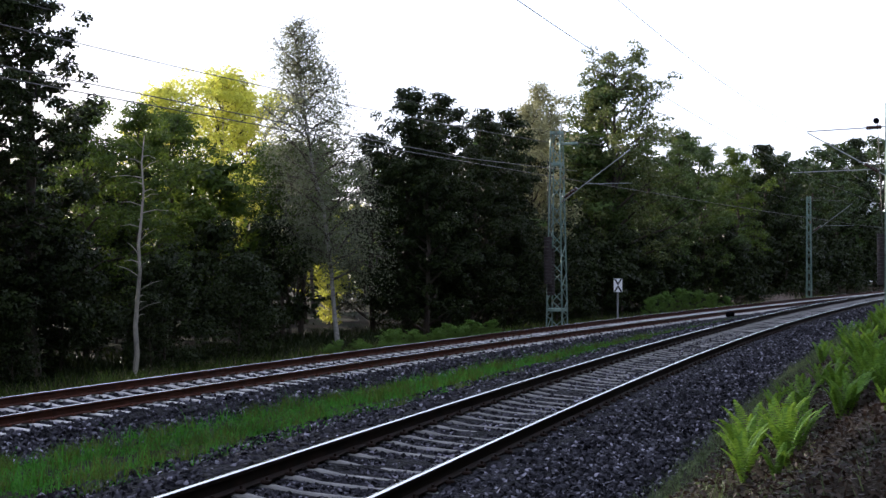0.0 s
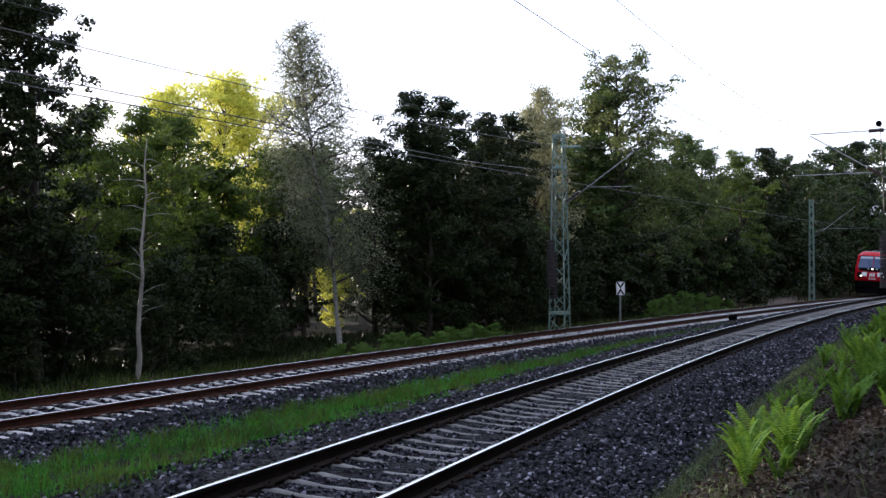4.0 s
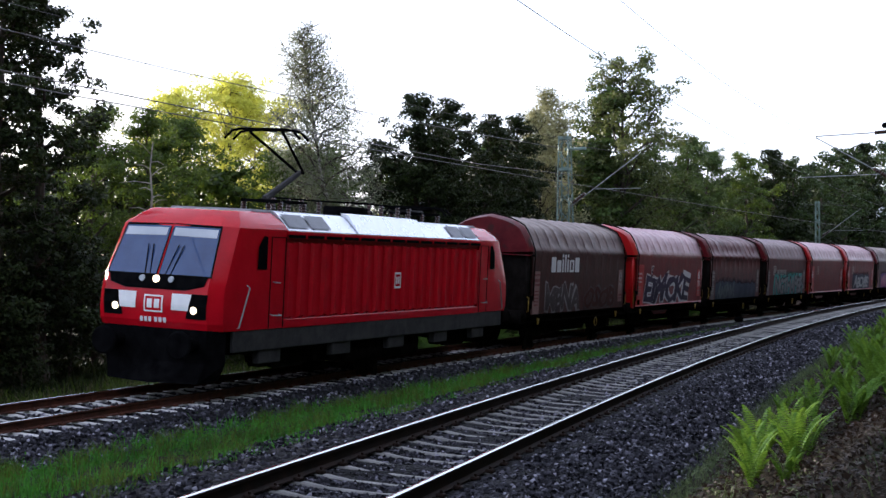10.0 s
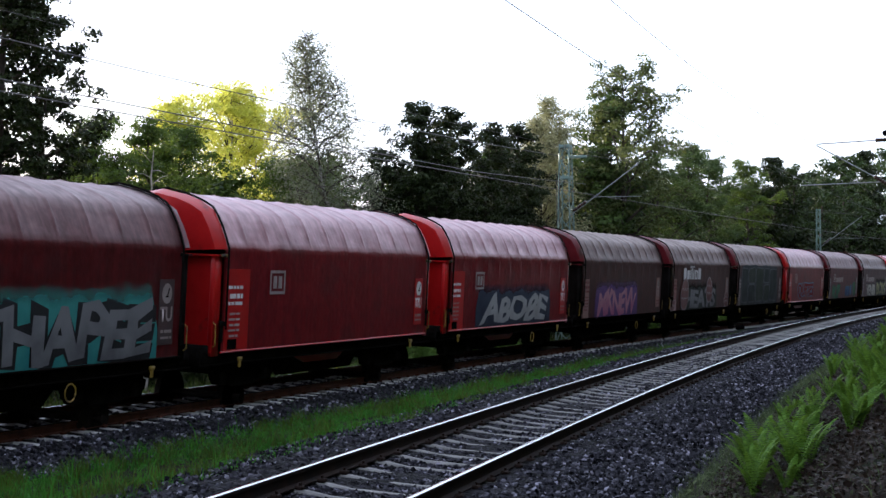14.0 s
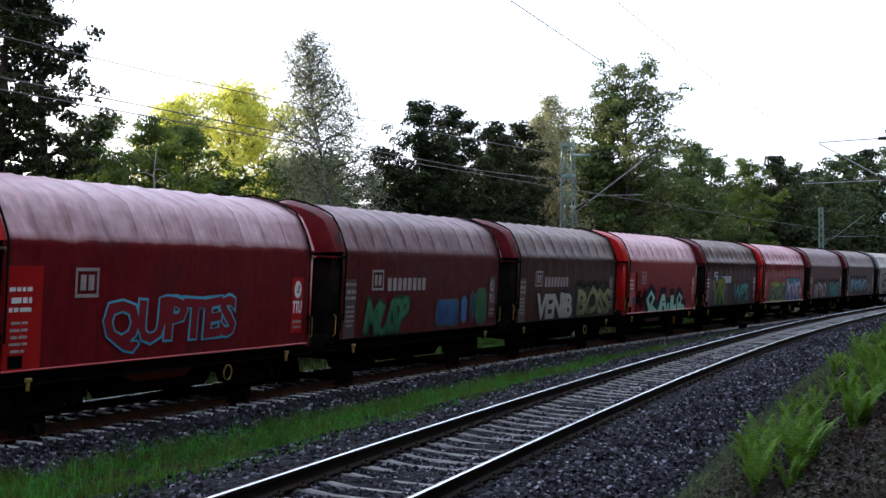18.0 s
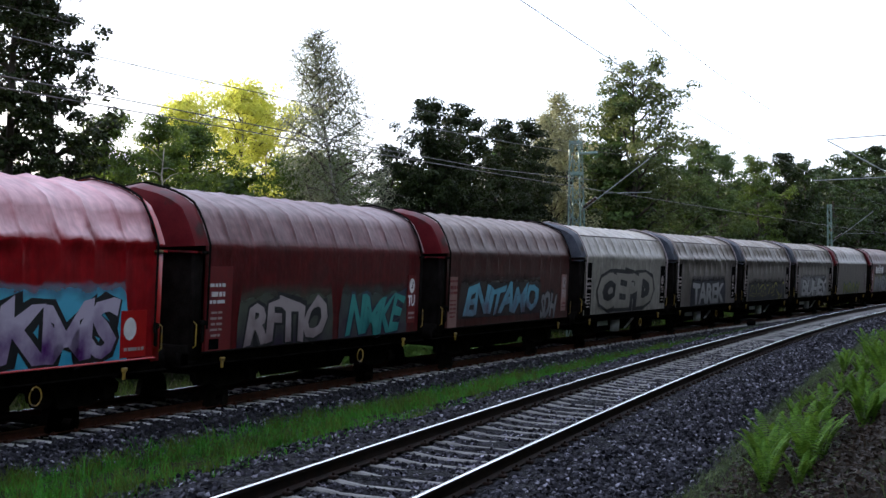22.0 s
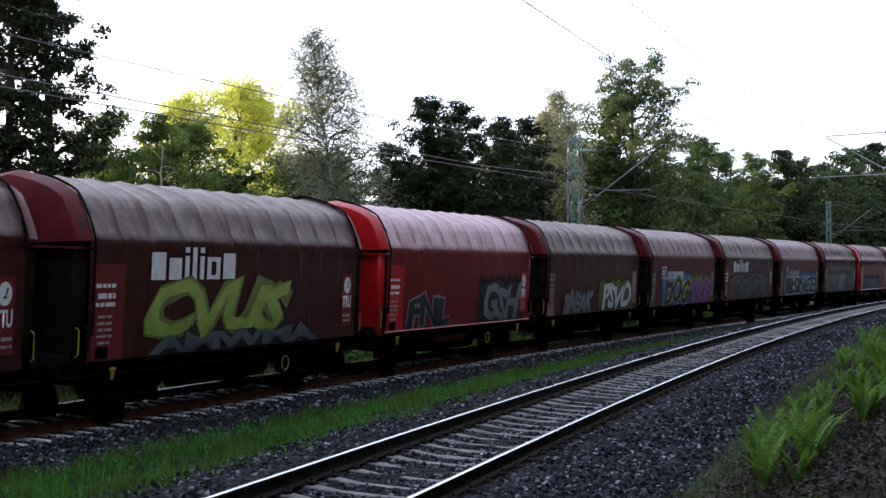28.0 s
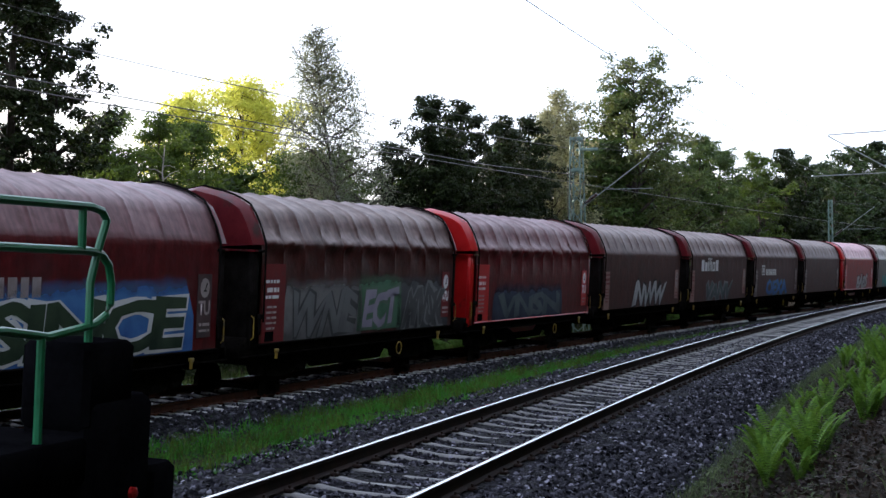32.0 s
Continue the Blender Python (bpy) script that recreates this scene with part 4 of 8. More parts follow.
def wagon(label, tarp, style, end, tone="dark", mark="", rings=True):
    w = thing("freight_wagon", label, "freight wagon", "covered wagons of the train")
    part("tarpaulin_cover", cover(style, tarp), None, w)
    for s in (-1, 1):
        part("end_hood", ends(end)[s][0], None, w)
        part("end_wall", ends(end)[s][1], None, w)
        part("rim_pipe", G_RIM[(M_LETD if end is M_EBLU else M_UNDER).name, s], None, w)
        part("headstock", G_HEAD[s], None, w)
        for y in (-0.875, 0.875):
            part("buffer", G_BUF[s, y], None, w)
        part("hood_latch", shared(("latch", s, end is M_ERED), lambda: made(latch_geo(s * TARP_L / 2), "hood_latch", M_YELD if end is M_ERED else M_UNDER)), None, w, "dark hood lock")
        part("lock_bar", shared(("lock", s), lambda: made(lock_geo(s * TARP_L / 2), "lock_bar", M_UNDER)), None, w)
        # the posts take the same near-black for the shade between wagons
        for y in (-1.36, 0.5, -0.5):
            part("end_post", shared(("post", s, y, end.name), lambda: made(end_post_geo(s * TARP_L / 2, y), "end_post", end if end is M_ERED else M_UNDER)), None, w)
    part("side_rail", shared(("rail", end.name), lambda: made(Geo().tube([(-5.2, -1.465, FOOT + 0.005), (5.2, -1.465, FOOT + 0.005)], 0.022, 6), "side_rail", end if end is M_ERED else M_UNDER)), None, w)
    if end is M_EBLU:
        part("label_board", shared("board", lambda: made(Geo().box(-2.9, -1.75, -1.27, -1.24, 0.62, 0.84, 0.005), "label_board", M_BLIND)), None, w, "pale grey label board")
        part("valve_box", shared("valve", lambda: made(Geo().box(-0.95, -0.3, -1.27, -1.1, 0.35, 0.78, 0.02), "valve_box", M_GALV)), None, w, "grey brake valve box")
        part("truss_strut", shared("strut", lambda: made(Geo().prism([(0.5, 0.42), (0.62, 0.42), (1.95, 0.86), (1.75, 0.86)], -1.24, -1.18), "truss_strut", M_GALV)), None, w, "slanting grey strut")
        part("roof_seam", shared("seam", lambda: made(Geo().box(-5.1, 5.1, -1.125, -1.095, 3.815, 3.85, 0.006), "roof_seam", M_BPL)), None, w, "dark seam along the roof's shoulder")
    part("underframe", G_LOWER, None, w)
    for x in (-3.5, 3.5):
        b = part("bogie", G_BOGIE, None, w, m=pose(x, 0, 0))
        for o in (-0.9, 0.9):
            part("wheelset", G_WHEEL, None, b, m=pose(o, 0, 0.46))
    for x in G_HOOK:
        part("lashing_hook", G_HOOK[x], None, w, "yellow hook")
    for x in G_GRAB:
        part("grab_rail", G_GRAB[x], None, w, "yellow grab rail")
    if end is M_ERED:
        part("brake_panel", shared("brake_panel", brake_panel), None, w, "red panel under the sill")
    if rings:
        part("hand_wheel", G_RING, None, w, "yellow brake hand wheel")
    plates(w, "bright" if end is M_ERED else tone, tarp is M_TBRI and style == "loose", "TU" if tarp is M_TMAR else "TTU")
    if mark:
        maker_mark(w, mark)
    return w


def rim_geo(x):
    """The bent pipe round a hood's edge, down to the frame."""
    s = 1 if x > 0 else -1
    pts = [(x - s * 0.05, *arch(k, 0.06)) for k in [i / 36 for i in range(37)] if arch(k)[1] > 1.3]
    return Geo().tube(pts, 0.024, 5, False)


G_RIM = {}
for m_ in (M_LETD, M_UNDER):
    for s_ in (-1, 1):
        me_ = fix(rim_geo(s_ * TARP_L / 2).mesh("rim_pipe", True))
        me_.materials.append(m_)
        G_RIM[m_.name, s_] = me_


def rounded(x0, z0, x1, z1, seed, cut=0.16):
    """A hand-drawn panel outline with cut corners."""
    rng = random.Random(seed)
    pts = [(x0 + cut, z0), (x1 - cut, z0), (x1, z0 + cut), (x1, z1 - cut), (x1 - cut, z1), (x0 + cut, z1), (x0, z1 - cut), (x0, z0 + cut)]
    return [(x + rng.uniform(-0.05, 0.05), z + rng.uniform(-0.05, 0.05)) for x, z in pts]


def painted_panels(wagon, boxes, fill, line, back, label, seed):
    """Sprayed upright panels with pale outlines on a dark ground."""
    y = -HALF - 0.012
    x0, x1, z0, z1 = min(b[0] for b in boxes), max(b[2] for b in boxes), min(b[1] for b in boxes), max(b[3] for b in boxes)
    if back:
        part("graffiti", flat([blob(x0 - 0.25, x1 + 0.25, 1.03, z1 + 0.16, seed, 0.06)], y), paint(*back, z0, z1, z1 + 0.35), wagon, label, smooth=False)
    for k, b in enumerate(boxes):
        o = part("painted_panel", flat([rounded(*b, seed + k)], y - 0.003), paint(*line), wagon, smooth=False)
        part("panel_fill", flat([rounded(b[0] + 0.05, b[1] + 0.05, b[2] - 0.05, b[3] - 0.05, seed + k, 0.14)], y - 0.006), paint(*fill[k % len(fill)], z0, z1), o, smooth=False)


BLK, WHT, GRY, LGR = ((0.012, 0.012, 0.014), (0.03, 0.03, 0.032)), ((0.5, 0.5, 0.5), (0.7, 0.7, 0.7)), ((0.13, 0.13, 0.14), (0.24, 0.24, 0.25)), ((0.3, 0.3, 0.3), (0.45, 0.45, 0.45))
TEAL, BLUE, PURP = ((0.03, 0.2, 0.2), (0.07, 0.33, 0.3)), ((0.03, 0.09, 0.28), (0.08, 0.2, 0.45)), ((0.07, 0.03, 0.12), (0.13, 0.07, 0.2))
GREEN, LIME, YELL, PINK = ((0.02, 0.09, 0.04), (0.05, 0.17, 0.07)), ((0.2, 0.3, 0.04), (0.36, 0.45, 0.1)), ((0.45, 0.35, 0.03), (0.6, 0.5, 0.08)), ((0.35, 0.1, 0.2), (0.5, 0.25, 0.3))
CYAN, OLIV, BEIGE, NAVY = ((0.05, 0.35, 0.55), (0.12, 0.5, 0.7)), ((0.09, 0.1, 0.03), (0.2, 0.22, 0.07)), ((0.35, 0.3, 0.22), (0.5, 0.45, 0.36)), ((0.015, 0.02, 0.04), (0.04, 0.05, 0.08))
SLATE = ((0.05, 0.065, 0.07), (0.10, 0.125, 0.13))

# the train, from the locomotive back: cover, fit of the cloth, end paint, plates, brand mark, graffiti (text, x, z, width, height, fill, outline, background)
TRAIN = [
    ("brown tarpaulin wagon with plain white brand shapes", M_TBRO, "ribbed", M_EBRO, "pink", "wide", [("MBNA", -3.9, 1.12, 3.7, 0.85, ((0.05, 0.036, 0.036), (0.09, 0.07, 0.07)), ((0.2, 0.18, 0.18), (0.32, 0.3, 0.3)), None), ("OSOB", 0.2, 1.12, 3.7, 0.75, ((0.045, 0.014, 0.012), (0.07, 0.02, 0.017)), ((0.07, 0.06, 0.06), (0.12, 0.11, 0.11)), None, 0.03)]),
    ("red tarpaulin wagon with black bubble graffiti", M_TRED, "taut", M_ERED, "red", "", [("EIMCKE", -4.2, 1.13, 7.3, 1.15, ((0.02, 0.015, 0.03), (0.06, 0.04, 0.08)), ((0.5, 0.48, 0.5), (0.72, 0.7, 0.72)), None, 0.05), ("E", -3.2, 2.2, 0.35, 0.45, ((0.02, 0.015, 0.03), (0.06, 0.04, 0.08)), ((0.5, 0.48, 0.5), (0.72, 0.7, 0.72)), None, 0.04)]),
    ("brown wagon with a loose creased tarpaulin", M_TMAR, "loose", M_EBRO, "dark", "", [("AMSNVL", -3.9, 1.1, 3.6, 0.7, SLATE, NAVY, NAVY), ("VWM", 0.2, 1.1, 3.8, 0.6, NAVY, NAVY, NAVY)]),
    ("maroon tarpaulin wagon with grey and teal graffiti", M_TMAR, "taut", M_EBRO, "dark", "small", [("NGTHAPEE", -3.1, 1.12, 7.2, 0.95, GRY, BLK, TEAL)]),
    ("clean red tarpaulin wagon with bright red ends", M_TRED, "taut", M_ERED, "red", "box", []),
]
TRAIN += [
    ("red tarpaulin wagon with dark smeared graffiti", M_TRED, "ribbed", M_ERED, "red", "box", [("ABOBE", -2.9, 1.15, 6.0, 0.85, LGR, NAVY, NAVY)]),
    ("brown tarpaulin wagon with purple graffiti", M_TBRO, "ribbed", M_EBRO, "pink", "", [("MKNEW", -3.4, 1.1, 4.8, 0.95, PINK, PURP, PURP)]),
    ("brown tarpaulin wagon with egg-shaped graffiti", M_TBRO, "ribbed", M_EBRO, "pink", "wide", [("HEATS", -3.2, 1.12, 5.6, 0.85, GRY, BLK, ((0.01, 0.016, 0.012), (0.03, 0.036, 0.03)))]),
    ("brown wagon with a black-green painted side", M_TBRO, "ribbed", M_EBRO, "dark", "", []),
    ("red tarpaulin wagon with thin blue graffiti", M_TRED, "taut", M_ERED, "red", "box", [("QUPTES", -2.5, 1.2, 4.5, 0.95, ((0.2, 0.012, 0.02), (0.24, 0.016, 0.024)), CYAN, None, 0.035)]),
]
TRAIN += [
    ("maroon tarpaulin wagon with green and blue graffiti", M_TMAR, "taut", M_EBRO, "dark", "small", [("MUSP", -4.0, 1.1, 2.6, 0.85, ((0.02, 0.10, 0.05), (0.05, 0.19, 0.09)), ((0.012, 0.05, 0.03), (0.02, 0.07, 0.04)), None)]),
    ("brown tarpaulin wagon with black and cream graffiti", M_TBRO, "ribbed", M_EBRO, "dark", "small", [("VENIB", -3.4, 1.1, 3.6, 0.85, ((0.3, 0.28, 0.24), (0.48, 0.46, 0.4)), BLK, None, 0.06), ("BOSS", 0.7, 1.12, 3.9, 0.95, ((0.06, 0.065, 0.02), (0.34, 0.34, 0.16)), BLK, ((0.012, 0.012, 0.01), (0.03, 0.03, 0.02)), 0.06)]),
    ("bright red tarpaulin wagon with mint graffiti", M_TBRI, "taut", M_ERED, "red", "box", []),
    ("brown tarpaulin wagon with green graffiti", M_TBRO, "loose", M_EBRO, "red", "small_bright", [("VR", -3.9, 1.1, 2.7, 1.25, ((0.03, 0.15, 0.05), (0.26, 0.27, 0.03)), BLK, ((0.03, 0.02, 0.05), (0.12, 0.1, 0.2)), 0.08), ("WP'S", 0.3, 1.18, 3.1, 0.95, ((0.03, 0.18, 0.17), (0.12, 0.36, 0.32)), ((0.02, 0.03, 0.03), (0.05, 0.06, 0.06)), None, 0.05)]),
    ("bright red tarpaulin wagon with green and purple graffiti", M_TBRI, "loose", M_ERED, "red", "", [("SHZOR", -3.9, 1.12, 4.1, 0.85, ((0.05, 0.05, 0.055), (0.13, 0.13, 0.14)), ((0.14, 0.3, 0.03), (0.32, 0.48, 0.09)), None, 0.11), ("KMS", 0.75, 1.1, 3.3, 1.0, ((0.09, 0.015, 0.15), (0.6, 0.52, 0.66)), BLK, CYAN, 0.07)]),
]
TRAIN += [
    ("brown tarpaulin wagon with teal graffiti", M_TMAR, "taut", M_EBRO, "red", "", [("RFTIO", -3.6, 1.1, 3.6, 0.9, ((0.2, 0.15, 0.16), (0.45, 0.38, 0.38)), BLK, ((0.03, 0.02, 0.04), (0.09, 0.10, 0.075)), 0.06), ("NMKE", 0.9, 1.1, 3.2, 0.9, TEAL, NAVY, ((0.05, 0.03, 0.05), (0.07, 0.09, 0.08)))]),
    ("brown tarpaulin wagon with blue and pink graffiti", M_TBRO, "ribbed", M_EBRO, "pink", "", [("ENITAMO", -4.0, 1.35, 6.2, 0.85, ((0.12, 0.1, 0.14), (0.16, 0.42, 0.55)), BLK, ((0.03, 0.02, 0.025), (0.06, 0.05, 0.045))), ("SDH", 2.3, 1.1, 1.6, 0.8, GRY, BLK, None)]),
    ("pale grey tarpaulin wagon with huge outlined graffiti", M_TPAL, "ribbed", M_EBLU, "black", "", [("CEPD", -3.8, 1.22, 7.2, 1.35, ((0.21, 0.195, 0.165), (0.31, 0.29, 0.25)), BLK, None, 0.13)]),
    ("grey tarpaulin wagon with dark outlined graffiti", M_TGRY, "loose", M_EBLU, "black", "", [("TAREK", -2.6, 1.12, 5.6, 0.95, ((0.16, 0.16, 0.165), (0.34, 0.34, 0.34)), BLK, ((0.012, 0.013, 0.02), (0.03, 0.03, 0.045)), 0.07)]),
    ("grey tarpaulin wagon with black scribbled graffiti", M_TGRY, "loose", M_EBLU, "black", "", [("LVIYLNJ", -3.9, 1.15, 7.8, 0.75, BLK, ((0.16, 0.16, 0.02), (0.3, 0.29, 0.05)), BLK, 0.022)]),
]
TRAIN += [
    ("grey tarpaulin wagon with white scribbled graffiti", M_TGRY, "loose", M_EBLU, "black", "", [("BUHES", -3.6, 1.1, 7.0, 1.0, LGR, BLK, GRY)]),
    ("plain grey tarpaulin wagon with dull marks", M_TGRY, "ribbed", M_EBRO, "dark", "", [("MGVNV", -3.0, 1.1, 5.6, 0.7, OLIV, SLATE, None)]),
    ("brown tarpaulin wagon with grey graffiti over white shapes", M_TBRO, "ribbed", M_EBRO, "red", "wide", [("MWNESAKMV", -4.0, 1.1, 8.0, 1.1, GRY, BLK, ((0.06, 0.055, 0.04), (0.17, 0.16, 0.09)))]),
    ("brown tarpaulin wagon with a lime green graffiti snake", M_TBRO, "ribbed", M_EBRO, "red", "wide", [("CVUS", -3.6, 1.35, 5.4, 1.0, LIME, OLIV, None), ("AMWMA", -3.4, 1.05, 6.6, 0.4, SLATE, BLK, None)]),
    ("red tarpaulin wagon with black graffiti", M_TRED, "taut", M_ERED, "red", "", [("FNL", -3.9, 1.1, 2.8, 0.8, BLK, GRY, None), ("GSH", 1.2, 1.1, 3.2, 1.05, GRY, BLK, BLK)]),
]
TRAIN += [
    ("brown tarpaulin wagon with white and yellow graffiti", M_TBRO, "ribbed", M_EBRO, "pink", "", [("SAEAK", -3.6, 1.1, 3.2, 0.7, GRY, SLATE, None), ("PSVO", 0.6, 1.1, 3.6, 0.95, WHT, BLK, ((0.03, 0.035, 0.012), (0.14, 0.17, 0.03)))]),
    ("maroon tarpaulin wagon with yellow and purple graffiti", M_TMAR, "taut", M_EBRO, "dark", "small_bright", [("DOG", -3.2, 1.1, 3.9, 1.1, NAVY, YELL, BLUE), ("SAGE", 1.0, 1.1, 3.2, 1.0, ((0.22, 0.06, 0.24), (0.34, 0.13, 0.34)), PURP, OLIV)]),
    ("brown tarpaulin wagon with black scrawled graffiti", M_TBRO, "ribbed", M_EBRO, "red", "wide", [("GGICR", -3.7, 1.12, 7.4, 1.0, ((0.06, 0.06, 0.058), (0.13, 0.13, 0.125)), BLK, ((0.05, 0.05, 0.048), (0.12, 0.12, 0.115)), 0.035)]),
    ("maroon tarpaulin wagon with green letters on blue", M_TMAR, "taut", M_EBRO, "dark", "small", [("IIII:SINCE", -3.7, 1.12, 7.7, 0.98, ((0.012, 0.022, 0.014), (0.04, 0.065, 0.035)), WHT, BLUE, 0.045)]),
    ("creased brown wagon with pale patchwork graffiti", M_TBRO, "loose", M_EBRO, "red", "", [("WNE", -3.9, 1.12, 3.2, 0.95, ((0.10, 0.10, 0.10), (0.17, 0.17, 0.17)), ((0.04, 0.04, 0.042), (0.07, 0.07, 0.07)), ((0.08, 0.075, 0.075), (0.2, 0.19, 0.185))), ("ECT", -0.35, 1.2, 1.9, 0.95, ((0.22, 0.19, 0.26), (0.33, 0.3, 0.37)), ((0.08, 0.12, 0.09), (0.12, 0.19, 0.13)), ((0.05, 0.12, 0.07), (0.1, 0.2, 0.12))), ("MVSK", 1.9, 1.12, 2.7, 1.0, ((0.05, 0.05, 0.052), (0.10, 0.10, 0.10)), ((0.12, 0.12, 0.12), (0.2, 0.2, 0.2)), ((0.03, 0.03, 0.034), (0.09, 0.09, 0.095)))]),
]
TRAIN += [
    ("red-brown wagon with a creased tarpaulin", M_TMAR, "loose", M_ERED, "red", "", [("VNSN", -3.5, 1.1, 5.6, 0.7, SLATE, NAVY, NAVY)]),
    ("dark brown tarpaulin wagon with white letters", M_TBRO, "taut", M_EBRO, "pink", "", [("INWW", -1.6, 1.1, 4.6, 0.9, LGR, BLK, None)]),
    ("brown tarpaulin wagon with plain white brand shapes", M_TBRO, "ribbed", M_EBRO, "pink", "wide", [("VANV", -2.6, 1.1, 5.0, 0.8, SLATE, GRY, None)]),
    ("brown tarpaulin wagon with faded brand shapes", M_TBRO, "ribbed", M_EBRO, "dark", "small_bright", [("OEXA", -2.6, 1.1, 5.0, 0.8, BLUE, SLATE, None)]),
    ("dark brown tarpaulin wagon", M_TBRO, "taut", M_EBRO, "dark", "", []),
]
TRAIN += [
    ("bright red tarpaulin wagon with white graffiti", M_TBRI, "taut", M_ERED, "red", "", [("BABS", -1.0, 1.1, 4.0, 0.9, LGR, BLK, None)]),
    ("dark grey tarpaulin wagon", M_TGRY, "ribbed", M_EBRO, "dark", "", [("NEOSA", -3.0, 1.1, 6.0, 0.9, TEAL, SLATE, None)]),
    ("brown tarpaulin wagon near the train's end", M_TBRO, "ribbed", M_EBRO, "dark", "", []),
]
CALM = ("WP'S", "VR", "CEPD", "TAREK", "IIII:SINCE", "QUPTES", "HEATS", "VENIB")
WAGONS = []
for i_, (label_, tarp_, style_, end_, tone_, mark_, gr_) in enumerate(TRAIN):
    w_ = wagon(label_, tarp_, style_, end_, tone_, mark_, i_ % 3 != 1)
    for j_, g_ in enumerate(gr_):
        graffiti(w_, *g_[:7], back=g_[7], seed=i_ * 7 + j_, edge=g_[8] if len(g_) > 8 else 0.05, wild=0.3 if g_[0] in CALM else 1.0)
    WAGONS.append(w_)
DEEP = ((0.008, 0.012, 0.014), (0.022, 0.034, 0.032))
painted_panels(WAGONS[8], [(-4.3, 1.2, -2.93, 3.0), (-2.83, 2.2, -1.27, 3.0), (-2.83, 1.2, -1.3, 2.14), (-1.16, 1.18, 0.62, 3.03), (0.72, 2.2, 2.05, 3.03), (0.72, 1.18, 2.05, 2.14), (2.14, 1.2, 3.85, 3.02)],
               [DEEP, ((0.012, 0.02, 0.014), (0.03, 0.045, 0.03))], ((0.05, 0.065, 0.07), (0.11, 0.13, 0.14)), ((0.012, 0.016, 0.018), (0.04, 0.05, 0.055)), "dark green sprayed panels with grey outlines", 61)
painted_panels(WAGONS[10], [(0.5, 1.15, 2.1, 1.95), (2.25, 1.15, 2.75, 2.0), (2.95, 1.2, 3.3, 2.1), (3.4, 1.15, 4.2, 2.2)], [((0.02, 0.04, 0.12), (0.05, 0.14, 0.3)), BLUE, ((0.02, 0.05, 0.1), (0.03, 0.11, 0.14)), GREEN], SLATE,
               None, "blue sprayed block letters", 67)



def painted_eggs(wagon, eggs):
    """Sprayed pink eggs with white outlines and wavy white bands: (x, foot, half-width, height, tilt)."""
    y = -HALF - 0.0225
    pink, white = ((0.13, 0.06, 0.06), (0.24, 0.12, 0.115)), ((0.34, 0.3, 0.3), (0.46, 0.42, 0.42))
    for k, (x, z, r, h, tilt) in enumerate(eggs):
        def ring(grow):
            pts = []
            for a in range(24):
                t = a * math.pi / 12
                v = 0.5 + 0.5 * math.sin(t)
                pts.append((x + (r * (1.12 - 0.28 * v) + grow) * math.cos(t) + tilt * h * v, max(FOOT + 0.02, z + (h + 2 * grow) * v - grow)))
            return pts
        egg = part("painted_egg", flat([ring(0.04)], y), paint(*white), wagon, "sprayed pink egg with white bands", smooth=False)
        part("egg_fill", flat([ring(0.0)], y - 0.003), paint(*pink, z, z + h), egg, smooth=False)
        for u in (0.35, 0.65):
            band = []
            for j in range(9):
                q = -0.8 + 0.2 * j
                band.append((x + q * r * (1.1 - 0.28 * u) + tilt * h * u, z + h * u + 0.05 * math.sin(j * 1.9 + k)))
            part("egg_band", flat([band + [(p, w + 0.035) for p, w in band[::-1]]], y - 0.006), paint(*white), egg, smooth=False)


painted_eggs(WAGONS[7], [(-3.15, 1.08, 0.62, 1.36, 0.12), (1.25, 1.36, 0.55, 1.12, -0.05), (-5.0, 1.08, 0.4, 0.62, 0.1), (4.55, 1.08, 0.42, 0.72, 0.1)])


